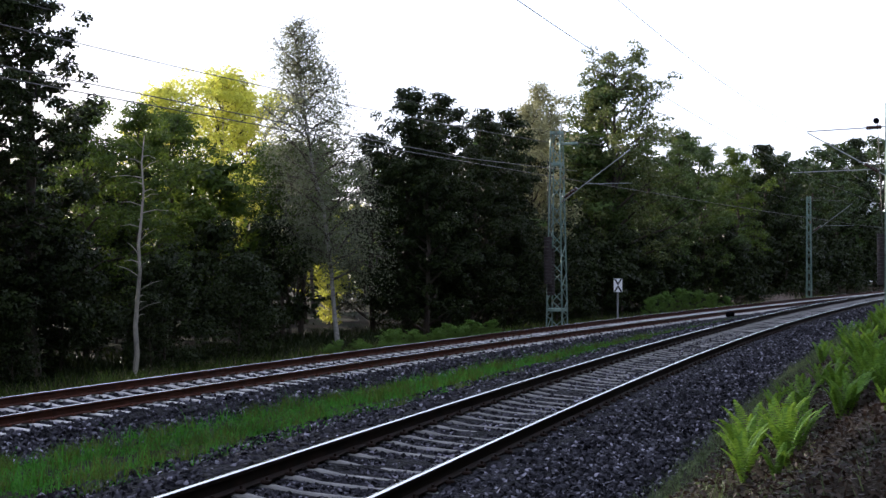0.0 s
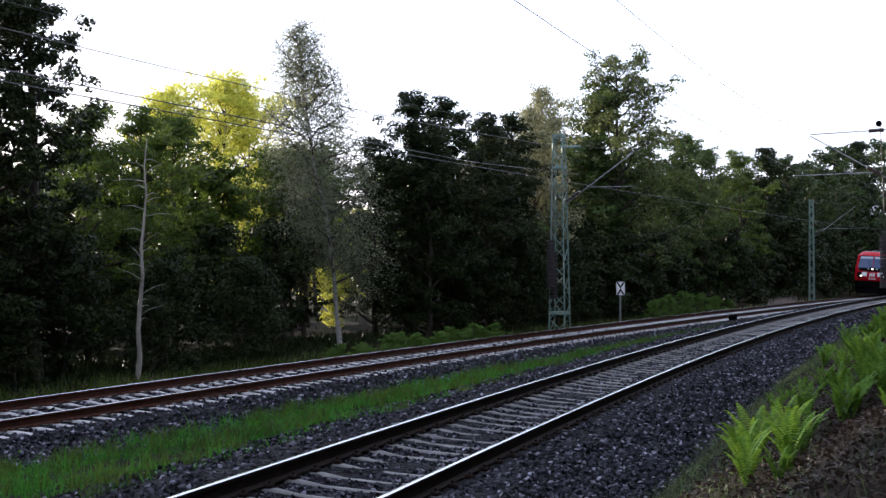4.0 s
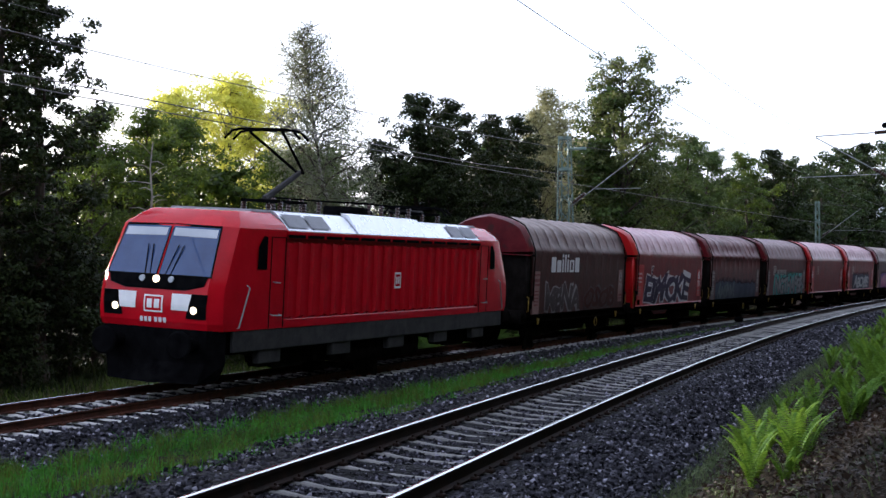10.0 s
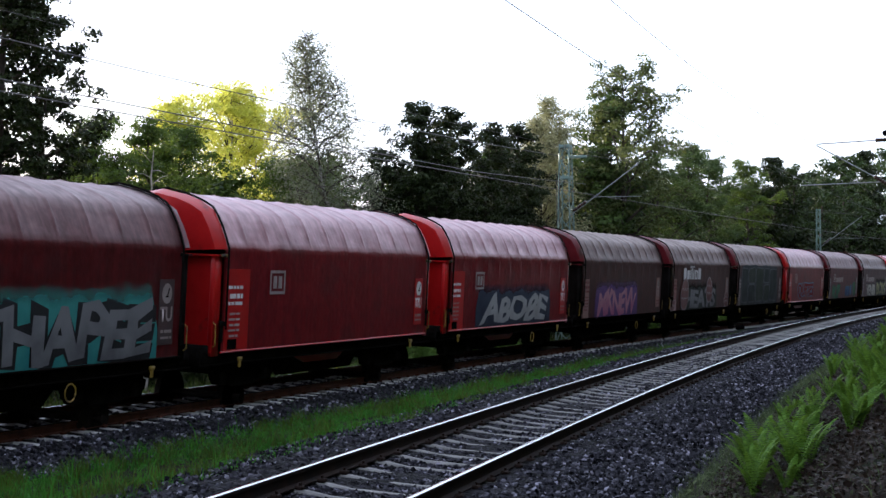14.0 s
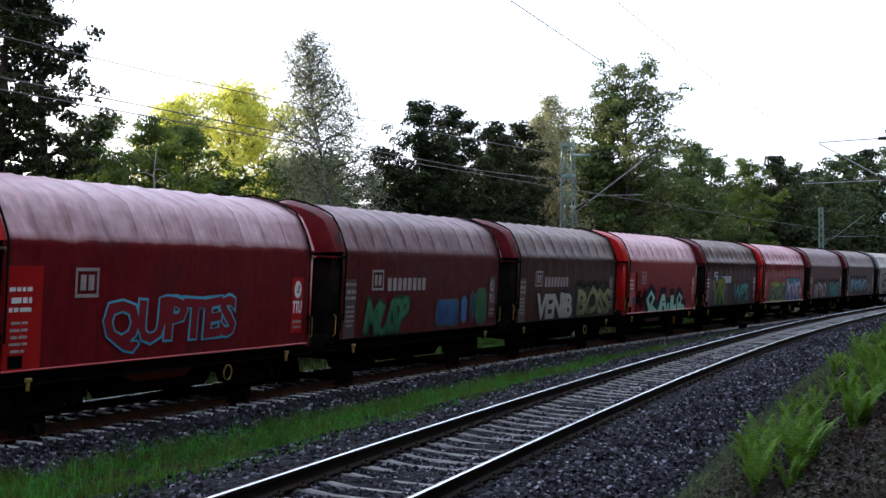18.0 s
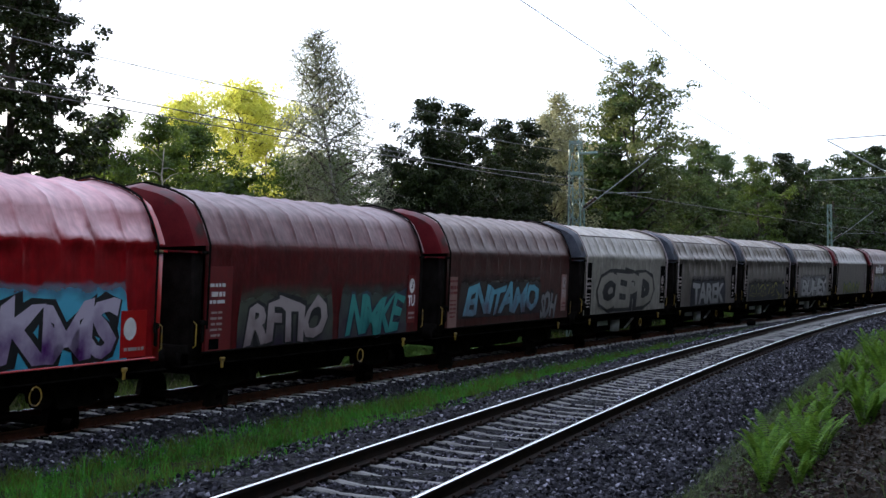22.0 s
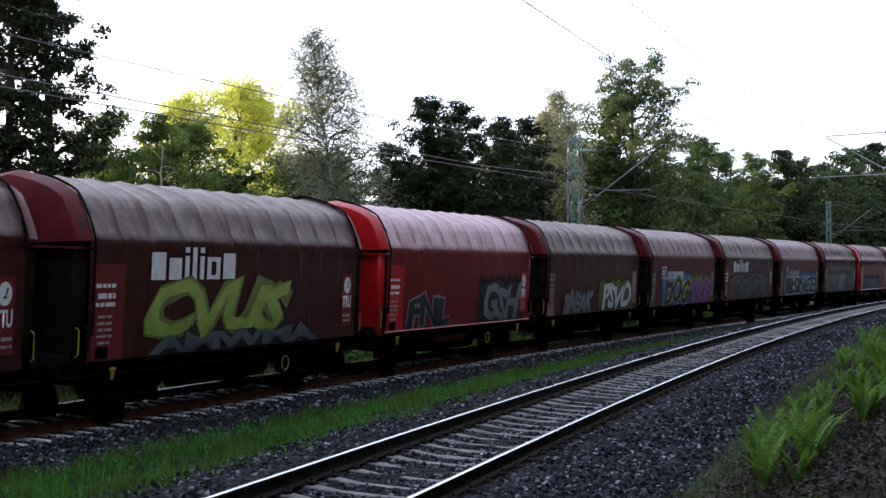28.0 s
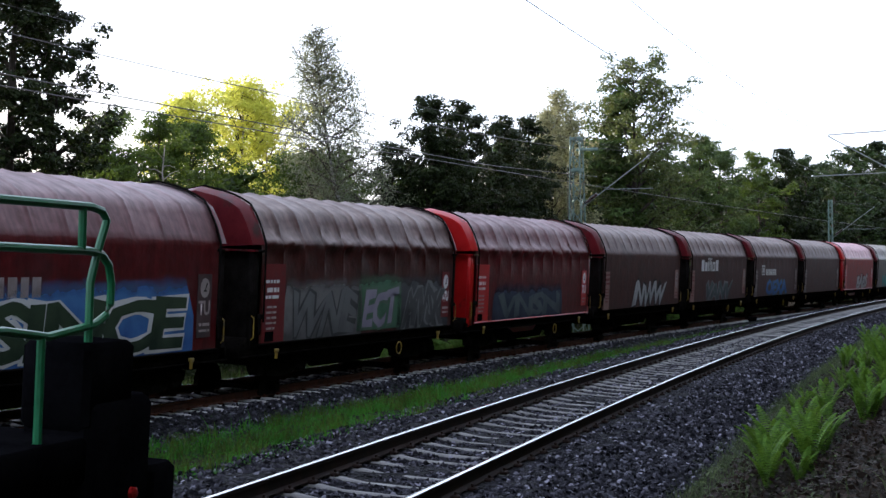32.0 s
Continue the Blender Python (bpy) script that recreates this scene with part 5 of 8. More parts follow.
def angular_letters(wagon):
    """Sprayed angular mint letters on a navy shadow, with black scribble beside them and a seamed door at the wagon's end."""
    y = -HALF - 0.0225
    mint, navy, ink = ((0.3, 0.62, 0.46), (0.5, 0.8, 0.64)), ((0.002, 0.003, 0.008), (0.005, 0.007, 0.025)), ((0.006, 0.003, 0.003), (0.02, 0.008, 0.008))
    low = FOOT + 0.02
    shade = [(-2.8, low), (-2.88, 1.6), (-2.75, 1.82), (-1.98, 2.2), (-1.3, 1.92), (-1.1, 1.5), (-0.95, 1.5), (-0.55, 2.02), (0.2, 2.06), (0.36, 1.62), (0.85, 1.6), (0.9, 1.96), (1.56, 1.98), (1.6, 1.6),
             (1.78, 1.8), (2.38, 2.08), (2.95, 1.78), (3.05, 1.5), (3.5, 1.5), (3.45, low)]
    art = part("graffiti", flat([shade], y), paint(*navy, 1.1, 2.1), wagon, "angular mint green graffiti letters with navy shadow", smooth=False)
    strokes = [
        [(-2.6, 1.58), (-1.95, 1.93), (-1.35, 1.62), (-1.72, 1.34), (-1.05, 1.1), (-1.05, low), (-2.24, low)],
        [(-0.92, low), (-0.32, 1.74), (0.1, 1.76), (0.46, low)],
        [(0.5, low), (0.54, 1.38), (0.84, 1.36), (0.8, low)],
        [(0.98, low), (1.03, 1.68), (1.55, 1.69), (1.5, 1.2), (1.93, 1.36), (1.98, low)],
        [(1.94, 1.5), (2.4, 1.81), (2.92, 1.56), (2.66, 1.34), (3.34, 1.2), (3.3, low), (2.16, low)],
    ]
    for o in strokes:
        part("letter", flat([o], y - 0.003), paint(*mint, low, 1.9), art, smooth=False)
    gaps = [[(-2.28, 1.58), (-1.97, 1.77), (-1.66, 1.61), (-2.03, 1.33)], [(-0.36, 1.4), (-0.3, 1.45), (0.16, 1.47), (0.14, 1.41)], [(-0.24, low), (-0.2, 1.25), (0.06, 1.25), (0.12, low)],
            [(2.18, 1.5), (2.42, 1.66), (2.66, 1.53), (2.36, 1.3)]]
    for o in gaps:
        part("letter_gap", flat([o], y - 0.006), paint(*navy), art, smooth=False)
    rng = random.Random(12)
    scribble = Geo()
    for k in range(5):
        cx, cz, r = -3.78 + 0.22 * k, 1.75 + rng.uniform(-0.25, 0.2), rng.uniform(0.12, 0.2)
        scribble.tube([(cx + r * math.cos(a * 0.7) * (1 - 0.04 * a), y, cz + 1.3 * r * math.sin(a * 0.7) - 0.02 * a) for a in range(13)], 0.017, 4)
    part("scribble", scribble, paint(*ink), wagon, "black sprayed scribble")
    seam = Geo()
    seam.tube([(-3.97, -HALF - 0.012, FOOT + 0.03), (-4.0, -HALF - 0.012, 2.55), (-4.12, -HALF - 0.012, 2.68), (-5.1, -HALF - 0.012, 2.68)], 0.016, 4)
    part("door_seam", seam, paint(*ink), wagon, "dark seam round the end door")
    part("label_plate", Geo().box(-4.42, -4.12, -HALF - 0.03, -HALF - 0.012, 1.36, 1.66), paint((0.03, 0.07, 0.1), (0.05, 0.11, 0.16)), wagon, "blue-grey label plate")


angular_letters(WAGONS[12])

# ---- the red locomotive ----
M_LRED = mat("locomotive_red", (0.39, 0.0025, 0.009), (0.48, 0.004, 0.012), 2, 0.22, fine=25, bump=0.03, spots=((0.31, 0.005, 0.010), 1.1, 0.62), rvar=0.06, spec=0.22)
M_LGRY = mat("locomotive_frame_grey", (0.018, 0.018, 0.019), (0.05, 0.048, 0.047), 3, 0.7, fine=30, bump=0.1, spec=0.1)
M_LSIL = mat("roof_panel_grey", (0.62, 0.64, 0.68), (0.74, 0.76, 0.8), 3, 0.3, 0.85, fine=30, bump=0.04)
M_LDRK = mat("roof_grille", (0.16, 0.17, 0.19), (0.24, 0.25, 0.27), 3, 0.6, 0.0, fine=60, bump=0.3)
# the blue base paints in the sky mirrored by the panes
M_GLASS = mat("cab_window_glass", (0.012, 0.035, 0.11), (0.022, 0.055, 0.15), 2, 0.05, bump=0, rvar=0.02, spec=0.6)
M_LAMP = glowing("lit_headlamp", (1.0, 0.80, 0.5), 2.6)


def loco_levels():
    return [(1.28, -8.86, 1.28, -8.35, 1.49), (1.42, -8.93, 1.3, -8.4, 1.49), (1.75, -8.97, 1.3, -8.4, 1.49), (2.1, -8.93, 1.29, -8.35, 1.49), (2.36, -8.84, 1.28, -8.2, 1.49),
            (3.36, -8.32, 1.17, -7.7, 1.46), (3.46, -8.2, 1.12, -7.55, 1.4), (3.6, -8.0, 1.02, -7.35, 1.2), (3.7, -7.8, 0.95, -7.2, 1.05), (3.72, -7.4, 0.8, -7.0, 1.0)]


def front_x(z):
    lv = loco_levels()
    return float(np.interp(z, [l[0] for l in lv], [l[1] for l in lv])), float(np.interp(z, [l[0] for l in lv], [l[2] for l in lv]))


def cab_geo():
    g = Geo()
    rows = []
    for z, xf, wf, xc, y in loco_levels():
        c = 0.09
        rows.append([(-6.1, y, z), (xc, y, z), ((xc * 0.4 + xf * 0.6), (y * 0.5 + wf * 0.5) + 0.06, z), (xf + c, wf + 0.02, z), (xf, wf - c, z), (xf - 0.05, 0, z), (xf, -wf + c, z), (xf + c, -wf - 0.02, z),
                     ((xc * 0.4 + xf * 0.6), -(y * 0.5 + wf * 0.5) - 0.06, z), (xc, -y, z), (-6.1, -y, z)])
    g.sheet(rows)
    g.add([(x, y, z + 0.0) for x, y, z in rows[-1]], [tuple(range(11))])
    g.add([(x, y, z) for x, y, z in rows[0]], [tuple(range(11))])
    return g


def on_face(pts, out=0.018):
    """A four-cornered shape on the locomotive's nose, given in y and z, following its slope."""
    g, n, m = Geo(), 6, 6
    rows = []
    for i in range(m + 1):
        row = []
        for k in range(n + 1):
            u, v = k / n, i / m
            y = (pts[0][0] * (1 - u) + pts[1][0] * u) * (1 - v) + (pts[3][0] * (1 - u) + pts[2][0] * u) * v
            z = (pts[0][1] * (1 - u) + pts[1][1] * u) * (1 - v) + (pts[3][1] * (1 - u) + pts[2][1] * u) * v
            xf, wf = front_x(z)
            row.append((xf - 0.05 * (1 - min(1, abs(y) / wf)) - out, y, z))
        rows.append(row)
    return g.sheet(rows)


def build_loco():
    lo = thing("locomotive", "red electric locomotive with lit headlamps and one raised pantograph", "locomotive")
    lo.scale = (0.945, 1, 1)
    cab = fix(cab_geo().mesh("cab", True))
    cab.set_sharp_from_angle(angle=radians(16))
    cab.materials.append(M_LRED)
    flip = Matrix.Rotation(math.pi, 4, "Z")
    for k, m in ((0, Matrix.Identity(4)), (1, flip)):
        c = part("cab", cab, None, lo, "red driver's cab", m=m)
        for s in (-1, 1):
            pane = on_face([(s * 0.04, 2.36), (s * 1.2, 2.36), (s * 1.1, 3.32), (s * 0.04, 3.34)])
            part("screen_frame", on_face([(s * 0.015, 2.33), (s * 1.235, 2.33), (s * 1.13, 3.37), (s * 0.015, 3.39)], 0.012), M_BLACK, c, "black windscreen seal", smooth=False)
            part("windscreen", pane, M_GLASS, c, "dark windscreen pane", smooth=False)
            part("sun_blind", on_face([(s * 0.08, 3.14), (s * 1.09, 3.12), (s * 1.07, 3.29), (s * 0.08, 3.3)], 0.026), M_BLIND, c, "pale sun blind", smooth=False)
            wp = Geo()
            for dy in (0.18, 0.3):
                a, b = front_x(2.36)[0] - 0.06, front_x(2.9)[0] - 0.06
                wp.tube([(a, s * dy, 2.36), (b, s * (dy + 0.12), 2.95)], 0.012, 4)
            part("wiper", wp, M_BLACK, c)
            lamp = Geo()
            x0 = front_x(1.62)[0]
            lamp.lathe((x0 + 0.02, s * 0.92, 1.68), (x0 - 0.05, s * 0.92, 1.68), [(0, 0.075), (0.8, 0.075), (1, 0.06), (1, 0.001)], 16)
            if k == 0:
                part("headlamp", lamp, M_LAMP, c, "lit round headlamp")
            else:
                part("headlamp", lamp, M_GLASS, c)
            part("lamp_housing", on_face([(s * 0.74, 1.5), (s * 1.2, 1.5), (s * 1.22, 2.0), (s * 0.84, 2.0)], 0.014), M_BLACK, c, "black lamp panel", smooth=False)
            part("white_panel", on_face([(s * 0.42, 1.66), (s * 0.80, 1.66), (s * 0.86, 1.99), (s * 0.42, 1.99)], 0.022), M_WHITE, c, "white panel", smooth=False)
            # side window, door seams, handrails
            sw = Geo().add([(-7.45, s * 1.498, 2.52), (-7.02, s * 1.498, 2.52), (-7.02, s * 1.492, 3.2), (-7.2, s * 1.492, 3.22), (-7.42, s * 1.494, 3.0)], [(0, 1, 2, 3, 4)])
            part("side_window", sw, M_BLACK, c, smooth=False)
            seam = Geo()
            for x in (-6.85, -6.2):
                seam.box(x - 0.012, x + 0.012, s * 1.496 - 0.006, s * 1.496 + 0.006, 1.3, 3.2)
            seam.box(-6.85, -6.2, s * 1.496 - 0.006, s * 1.496 + 0.006, 3.19, 3.21)
            part("door_seam", seam, M_BLACK, c)
            hr = Geo()
            hr.tube([(-6.78, s * 1.49, 1.58), (-6.78, s * 1.56, 1.56), (-6.4, s * 1.56, 1.55), (-6.4, s * 1.49, 1.57)], 0.014, 5)
            hr.tube([(-8.2, s * 1.44, 1.3), (-8.2, s * 1.54, 1.35), (-7.85, s * 1.56, 2.15), (-7.85, s * 1.48, 2.2)], 0.016, 5)
            hr.tube([(-6.7, s * 1.49, 2.26), (-6.7, s * 1.55, 2.25), (-6.5, s * 1.55, 2.24), (-6.5, s * 1.49, 2.24)], 0.014, 5)
            part("handrail", hr, M_GALV, c, "steel handrail")
        part("lamp_band", on_face([(-1.1, 2.16), (1.1, 2.16), (1.17, 2.36), (-1.17, 2.36)], 0.016), M_BLACK, c, "black band under the windscreen", smooth=False)
        part("lamp_band", on_face([(-0.7, 2.06), (0.7, 2.06), (1.1, 2.16), (-1.1, 2.16)], 0.016), M_BLACK, c, "black band under the windscreen", smooth=False)
        x0 = front_x(2.16)[0] - 0.05
        tl = Geo().lathe((x0 + 0.06, 0, 2.26), (x0 - 0.02, 0, 2.26), [(0, 0.07), (0.8, 0.07), (1, 0.055), (1, 0.001)], 16)
        part("headlamp", tl, M_LAMP if k == 0 else M_GLASS, c, "round headlamp")
        for s in (-1, 1):
            sl = Geo().lathe((x0 + 0.06, s * 0.34, 2.26), (x0 + 0.0, s * 0.34, 2.26), [(0, 0.07), (1, 0.06), (1, 0.001)], 10)
            part("marker_lamp", sl, M_BLIND, c)
        for q_ in ([(-0.22, 1.6), (0.22, 1.6), (0.22, 1.94), (-0.22, 1.94)],):
            part("brand_mark", on_face(q_, 0.018), M_WHITE, c, "white boxed brand shape", smooth=False)
            part("brand_mark", on_face([(-0.19, 1.63), (0.19, 1.63), (0.19, 1.91), (-0.19, 1.91)], 0.023), M_LRED, c, smooth=False)
            for o in (-0.09, 0.08):
                part("brand_mark", on_face([(o - 0.06, 1.68), (o + 0.06, 1.68), (o + 0.06, 1.86), (o - 0.06, 1.86)], 0.028), M_WHITE, c, smooth=False)
        for i in range(6):
            y = -0.3 + i * 0.1 + (0.04 if i > 2 else 0)
            part("number_bar", on_face([(y, 1.4), (y + 0.07, 1.4), (y + 0.07, 1.5), (y, 1.5)], 0.02), M_LET, c, smooth=False)
        ap = Geo()
        ap.sheet([[(-8.55, -1.45, 1.29), (-8.9, -1.2, 1.29), (-8.95, 0, 1.29), (-8.9, 1.2, 1.29), (-8.55, 1.45, 1.29)], [(-8.5, -1.42, 0.62), (-8.85, -1.15, 0.62), (-8.9, 0, 0.62), (-8.85, 1.15, 0.62), (-8.5, 1.42, 0.62)],
                  [(-8.5, -1.3, 0.3), (-8.95, -1.05, 0.22), (-9.15, 0, 0.2), (-8.95, 1.05, 0.22), (-8.5, 1.3, 0.3)]])
        part("front_apron", ap, M_BLACK, c, "black apron and snow plough", smooth=False)
        for y in (-0.875, 0.875):
            bu = Geo().lathe((-8.8, y, 1.0), (-9.45, y, 1.0), [(0, 0.17), (0.5, 0.17), (0.52, 0.12), (0.85, 0.12), (0.87, 0.28), (0.95, 0.29), (1, 0.25), (1, 0.001)], 14)
            part("buffer", bu, M_BLACK, c, "black buffer")
    # body between the cabs, sides with pressed ribs
    for s in (-1, 1):
        g = Geo()
        g.box(-6.1, 6.1, s * 1.39 - 0.03, s * 1.39 + 0.03, 1.27, 3.32)
        g.box(-6.1, 6.1, s * 1.475 - 0.02, s * 1.475 + 0.02, 1.27, 1.46, 0.01)
        g.box(-6.1, 6.1, s * 1.475 - 0.02, s * 1.475 + 0.02, 3.18, 3.34, 0.01)
        part("body_side", g, M_LRED, lo, smooth=False)
    for s in (-1, 1):
        for i in range(21):
            x = -5.9 + i * 0.59
            r = Geo().sheet([[(x - 0.14, s * 1.421, 1.46), (x - 0.1, s * 1.5, 1.52), (x + 0.1, s * 1.5, 1.52), (x + 0.14, s * 1.421, 1.46)], [(x - 0.14, s * 1.421, 3.12), (x - 0.1, s * 1.5, 3.08), (x + 0.1, s * 1.5, 3.08), (x + 0.14, s * 1.421, 3.12)]])
            part("side_rib", r, M_LRED, lo, smooth=False)
        for x in np.arange(-5.7, 5.8, 0.95):
            gr = Geo().box(x - 0.42, x + 0.42, s * 1.497 - 0.006, s * 1.497 + 0.006, 3.2, 3.27)
            part("vent_slot", gr, M_BLACK, lo)
        mk = Geo()
        for a in (quad(-0.2, 2.05, 0.2, 2.1), quad(-0.2, 2.4, 0.2, 2.45), quad(-0.2, 2.1, -0.15, 2.4), quad(0.15, 2.1, 0.2, 2.4), quad(-0.1, 2.16, -0.02, 2.34), quad(0.03, 2.16, 0.11, 2.34)):
            mk.add([(x, s * 1.52, z) for x, z in a], [(0, 1, 2, 3)])
        part("brand_mark", mk, M_WHITE, lo, "white boxed brand shape", smooth=False)
        # sloped roof edge: grey panels, some of them grilles
        for x0, x1, out in ((-6.05, -2.5, 0.0), (-2.46, 1.9, 0.07), (1.94, 6.05, 0.0)):
            g = Geo().sheet([[(x, s * (1.47 + out * 0.4), 3.36), (x, s * (1.12 + out), 3.72 + out), (x, s * 1.0, 3.76 + out)] for x in (x0, x1)])
            for x in (x0, x1):
                g.add([(x, s * (1.47 + out * 0.4), 3.36), (x, s * (1.12 + out), 3.72 + out), (x, s * 1.0, 3.76 + out), (x, s * 1.0, 3.36)], [(0, 1, 2, 3)])
            part("roof_panel", g, M_LSIL, lo, "pale grey sloped roof panel", smooth=False)
        for x in (-5.95, -4.85, 3.95, 5.0):
            p = Geo().sheet([[(x, s * 1.43, 3.41), (x + 0.98, s * 1.43, 3.41)], [(x, s * 1.165, 3.69), (x + 0.98, s * 1.165, 3.69)]])
            p.v = [(a, b + s * 0.012, c + 0.012) for a, b, c in p.v]
            part("roof_grille", p, M_LDRK, lo, "grey roof grille", smooth=False)
        sk = Geo().box(-8.3, 8.3, s * 1.44 - 0.04, s * 1.44 + 0.04, 0.84, 1.275, 0.015)
        for x in (-6.6, -3, 0.3, 3.4, 6.4):
            sk.box(x - 0.5, x + 0.5, s * 1.36 - 0.08, s * 1.36 + 0.08, 0.55, 0.86, 0.02)
        part("side_skirt", sk, M_LGRY, lo, "dark grey side skirt", smooth=False)
    rf = Geo().box(-6.9, 6.9, -1.02, 1.02, 3.5, 3.77, 0.03)
    part("roof_deck", rf, M_LDRK, lo)
    ub = Geo().box(-8.2, 8.2, -1.3, 1.3, 0.78, 1.26)
    ub.box(-2.3, 2.3, -1.25, 1.25, 0.3, 0.8, 0.04)
    part("underframe", ub, M_UNDER, lo)
    big = fix(wheel_geo(0.6).mesh("wheelset", True))
    big.materials.append(M_WHEEL)
    bog = fix(bogie_geo().mesh("bogie", True))
    bog.materials.append(M_UNDER)
    for x in (-5.2, 5.2):
        b = part("bogie", bog, None, lo, m=pose(x, 0, 0.05) @ Matrix.Diagonal((1.45, 1.1, 1.15, 1)))
        for o in (-1.3, 1.3):
            part("wheelset", big, None, lo, m=pose(x + o, 0, 0.6))
    for x in (-3.1, -2.3, -1.6, -0.6, 0.5, 1.3, 2.4, 3.2):
        ins = Geo().lathe((x, 0.5 if x < 0 else -0.4, 3.75), (x, 0.5 if x < 0 else -0.4, 4.12), [(t / 10, 0.07 if t % 2 else 0.045) for t in range(11)], 8)
        part("insulator", ins, M_INSUL, lo)
    bb = Geo().tube([(-3.1, 0.5, 4.12), (-0.6, 0.5, 4.14), (0.5, -0.4, 4.14), (3.2, -0.4, 4.12)], 0.025, 5)
    bb.box(-1.2, -0.2, -0.7, 0.1, 3.75, 4.02, 0.03)
    bb.box(1.0, 1.9, 0.1, 0.7, 3.75, 4.0, 0.03)
    part("roof_busbar", bb, M_BLACK, lo)

    def pantograph(x0, up, sgn):
        p = part("pantograph", Geo().box(x0 - 0.7, x0 + 0.7, -0.5, -0.44, 3.98, 4.04).box(x0 - 0.7, x0 + 0.7, 0.44, 0.5, 3.98, 4.04).box(x0 + 0.6, x0 + 0.7, -0.5, 0.5, 3.98, 4.04).box(x0 - 0.7, x0 - 0.6, -0.5, 0.5, 3.98, 4.04),
                 M_BLACK, lo, "raised pantograph" if up else "folded pantograph")
        for xx in (x0 - 0.6, x0 + 0.6):
            for yy in (-0.47, 0.47):
                part("insulator", Geo().lathe((xx, yy, 3.74), (xx, yy, 3.99), [(t / 8, 0.075 if t % 2 else 0.05) for t in range(9)], 8), M_INSUL, p)
        knee, head = ((x0 + sgn * 1.25, 4.75), (x0 - sgn * 0.55, 5.62)) if up else ((x0 + sgn * 1.55, 4.12), (x0 - sgn * 0.2, 4.2))
        lo_arm = Geo().tube([(x0 - sgn * 0.5, 0, 4.05), (knee[0], 0, knee[1])], [0.075, 0.06], 6)
        lo_arm.tube([(x0 - sgn * 0.1, 0.12, 4.03), (knee[0] + sgn * 0.12, 0.1, knee[1] - 0.08)], 0.018, 5)
        part("lower_arm", lo_arm, M_LGRY, p)
        ua = Geo()
        for yy in (-1, 1):
            ua.tube([(knee[0], yy * 0.08, knee[1]), (head[0], yy * 0.42, head[1] - 0.06)], 0.034, 5)
        ua.tube([(knee[0], -0.1, knee[1]), (knee[0], 0.1, knee[1])], 0.05, 6)
        part("upper_arm", ua, M_BLACK, p)
        hd = Geo()
        for o in (-0.2, 0.2):
            hd.tube([(head[0] + o, -0.97, head[1] - 0.22), (head[0] + o, -0.78, head[1] - 0.04), (head[0] + o, -0.55, head[1]), (head[0] + o, 0.55, head[1]), (head[0] + o, 0.78, head[1] - 0.04), (head[0] + o, 0.97, head[1] - 0.22)], 0.03, 5)
        for yy in (-0.42, 0.42):
            hd.tube([(head[0] - 0.2, yy, head[1]), (head[0], yy, head[1] - 0.07), (head[0] + 0.2, yy, head[1])], 0.018, 5)
        part("contact_head", hd, M_BLACK, p)

    pantograph(-4.0, True, 1)
    pantograph(4.6, False, -1)
    return lo


LOCO = build_loco()

# ---- the works wagon that runs up on the near track ----
M_HGRN = mat("green_rail_paint", (0.008, 0.11, 0.04), (0.018, 0.17, 0.065), 4, 0.4, fine=30, bump=0.03)
M_WKBL = mat("black_works_paint", (0.002, 0.002, 0.0025), (0.006, 0.006, 0.007), 3, 0.8, fine=30, bump=0.1, spec=0.0)
M_REDL = mat("red_lens", (0.30, 0.01, 0.01), (0.4, 0.02, 0.02), 4, 0.2, bump=0)


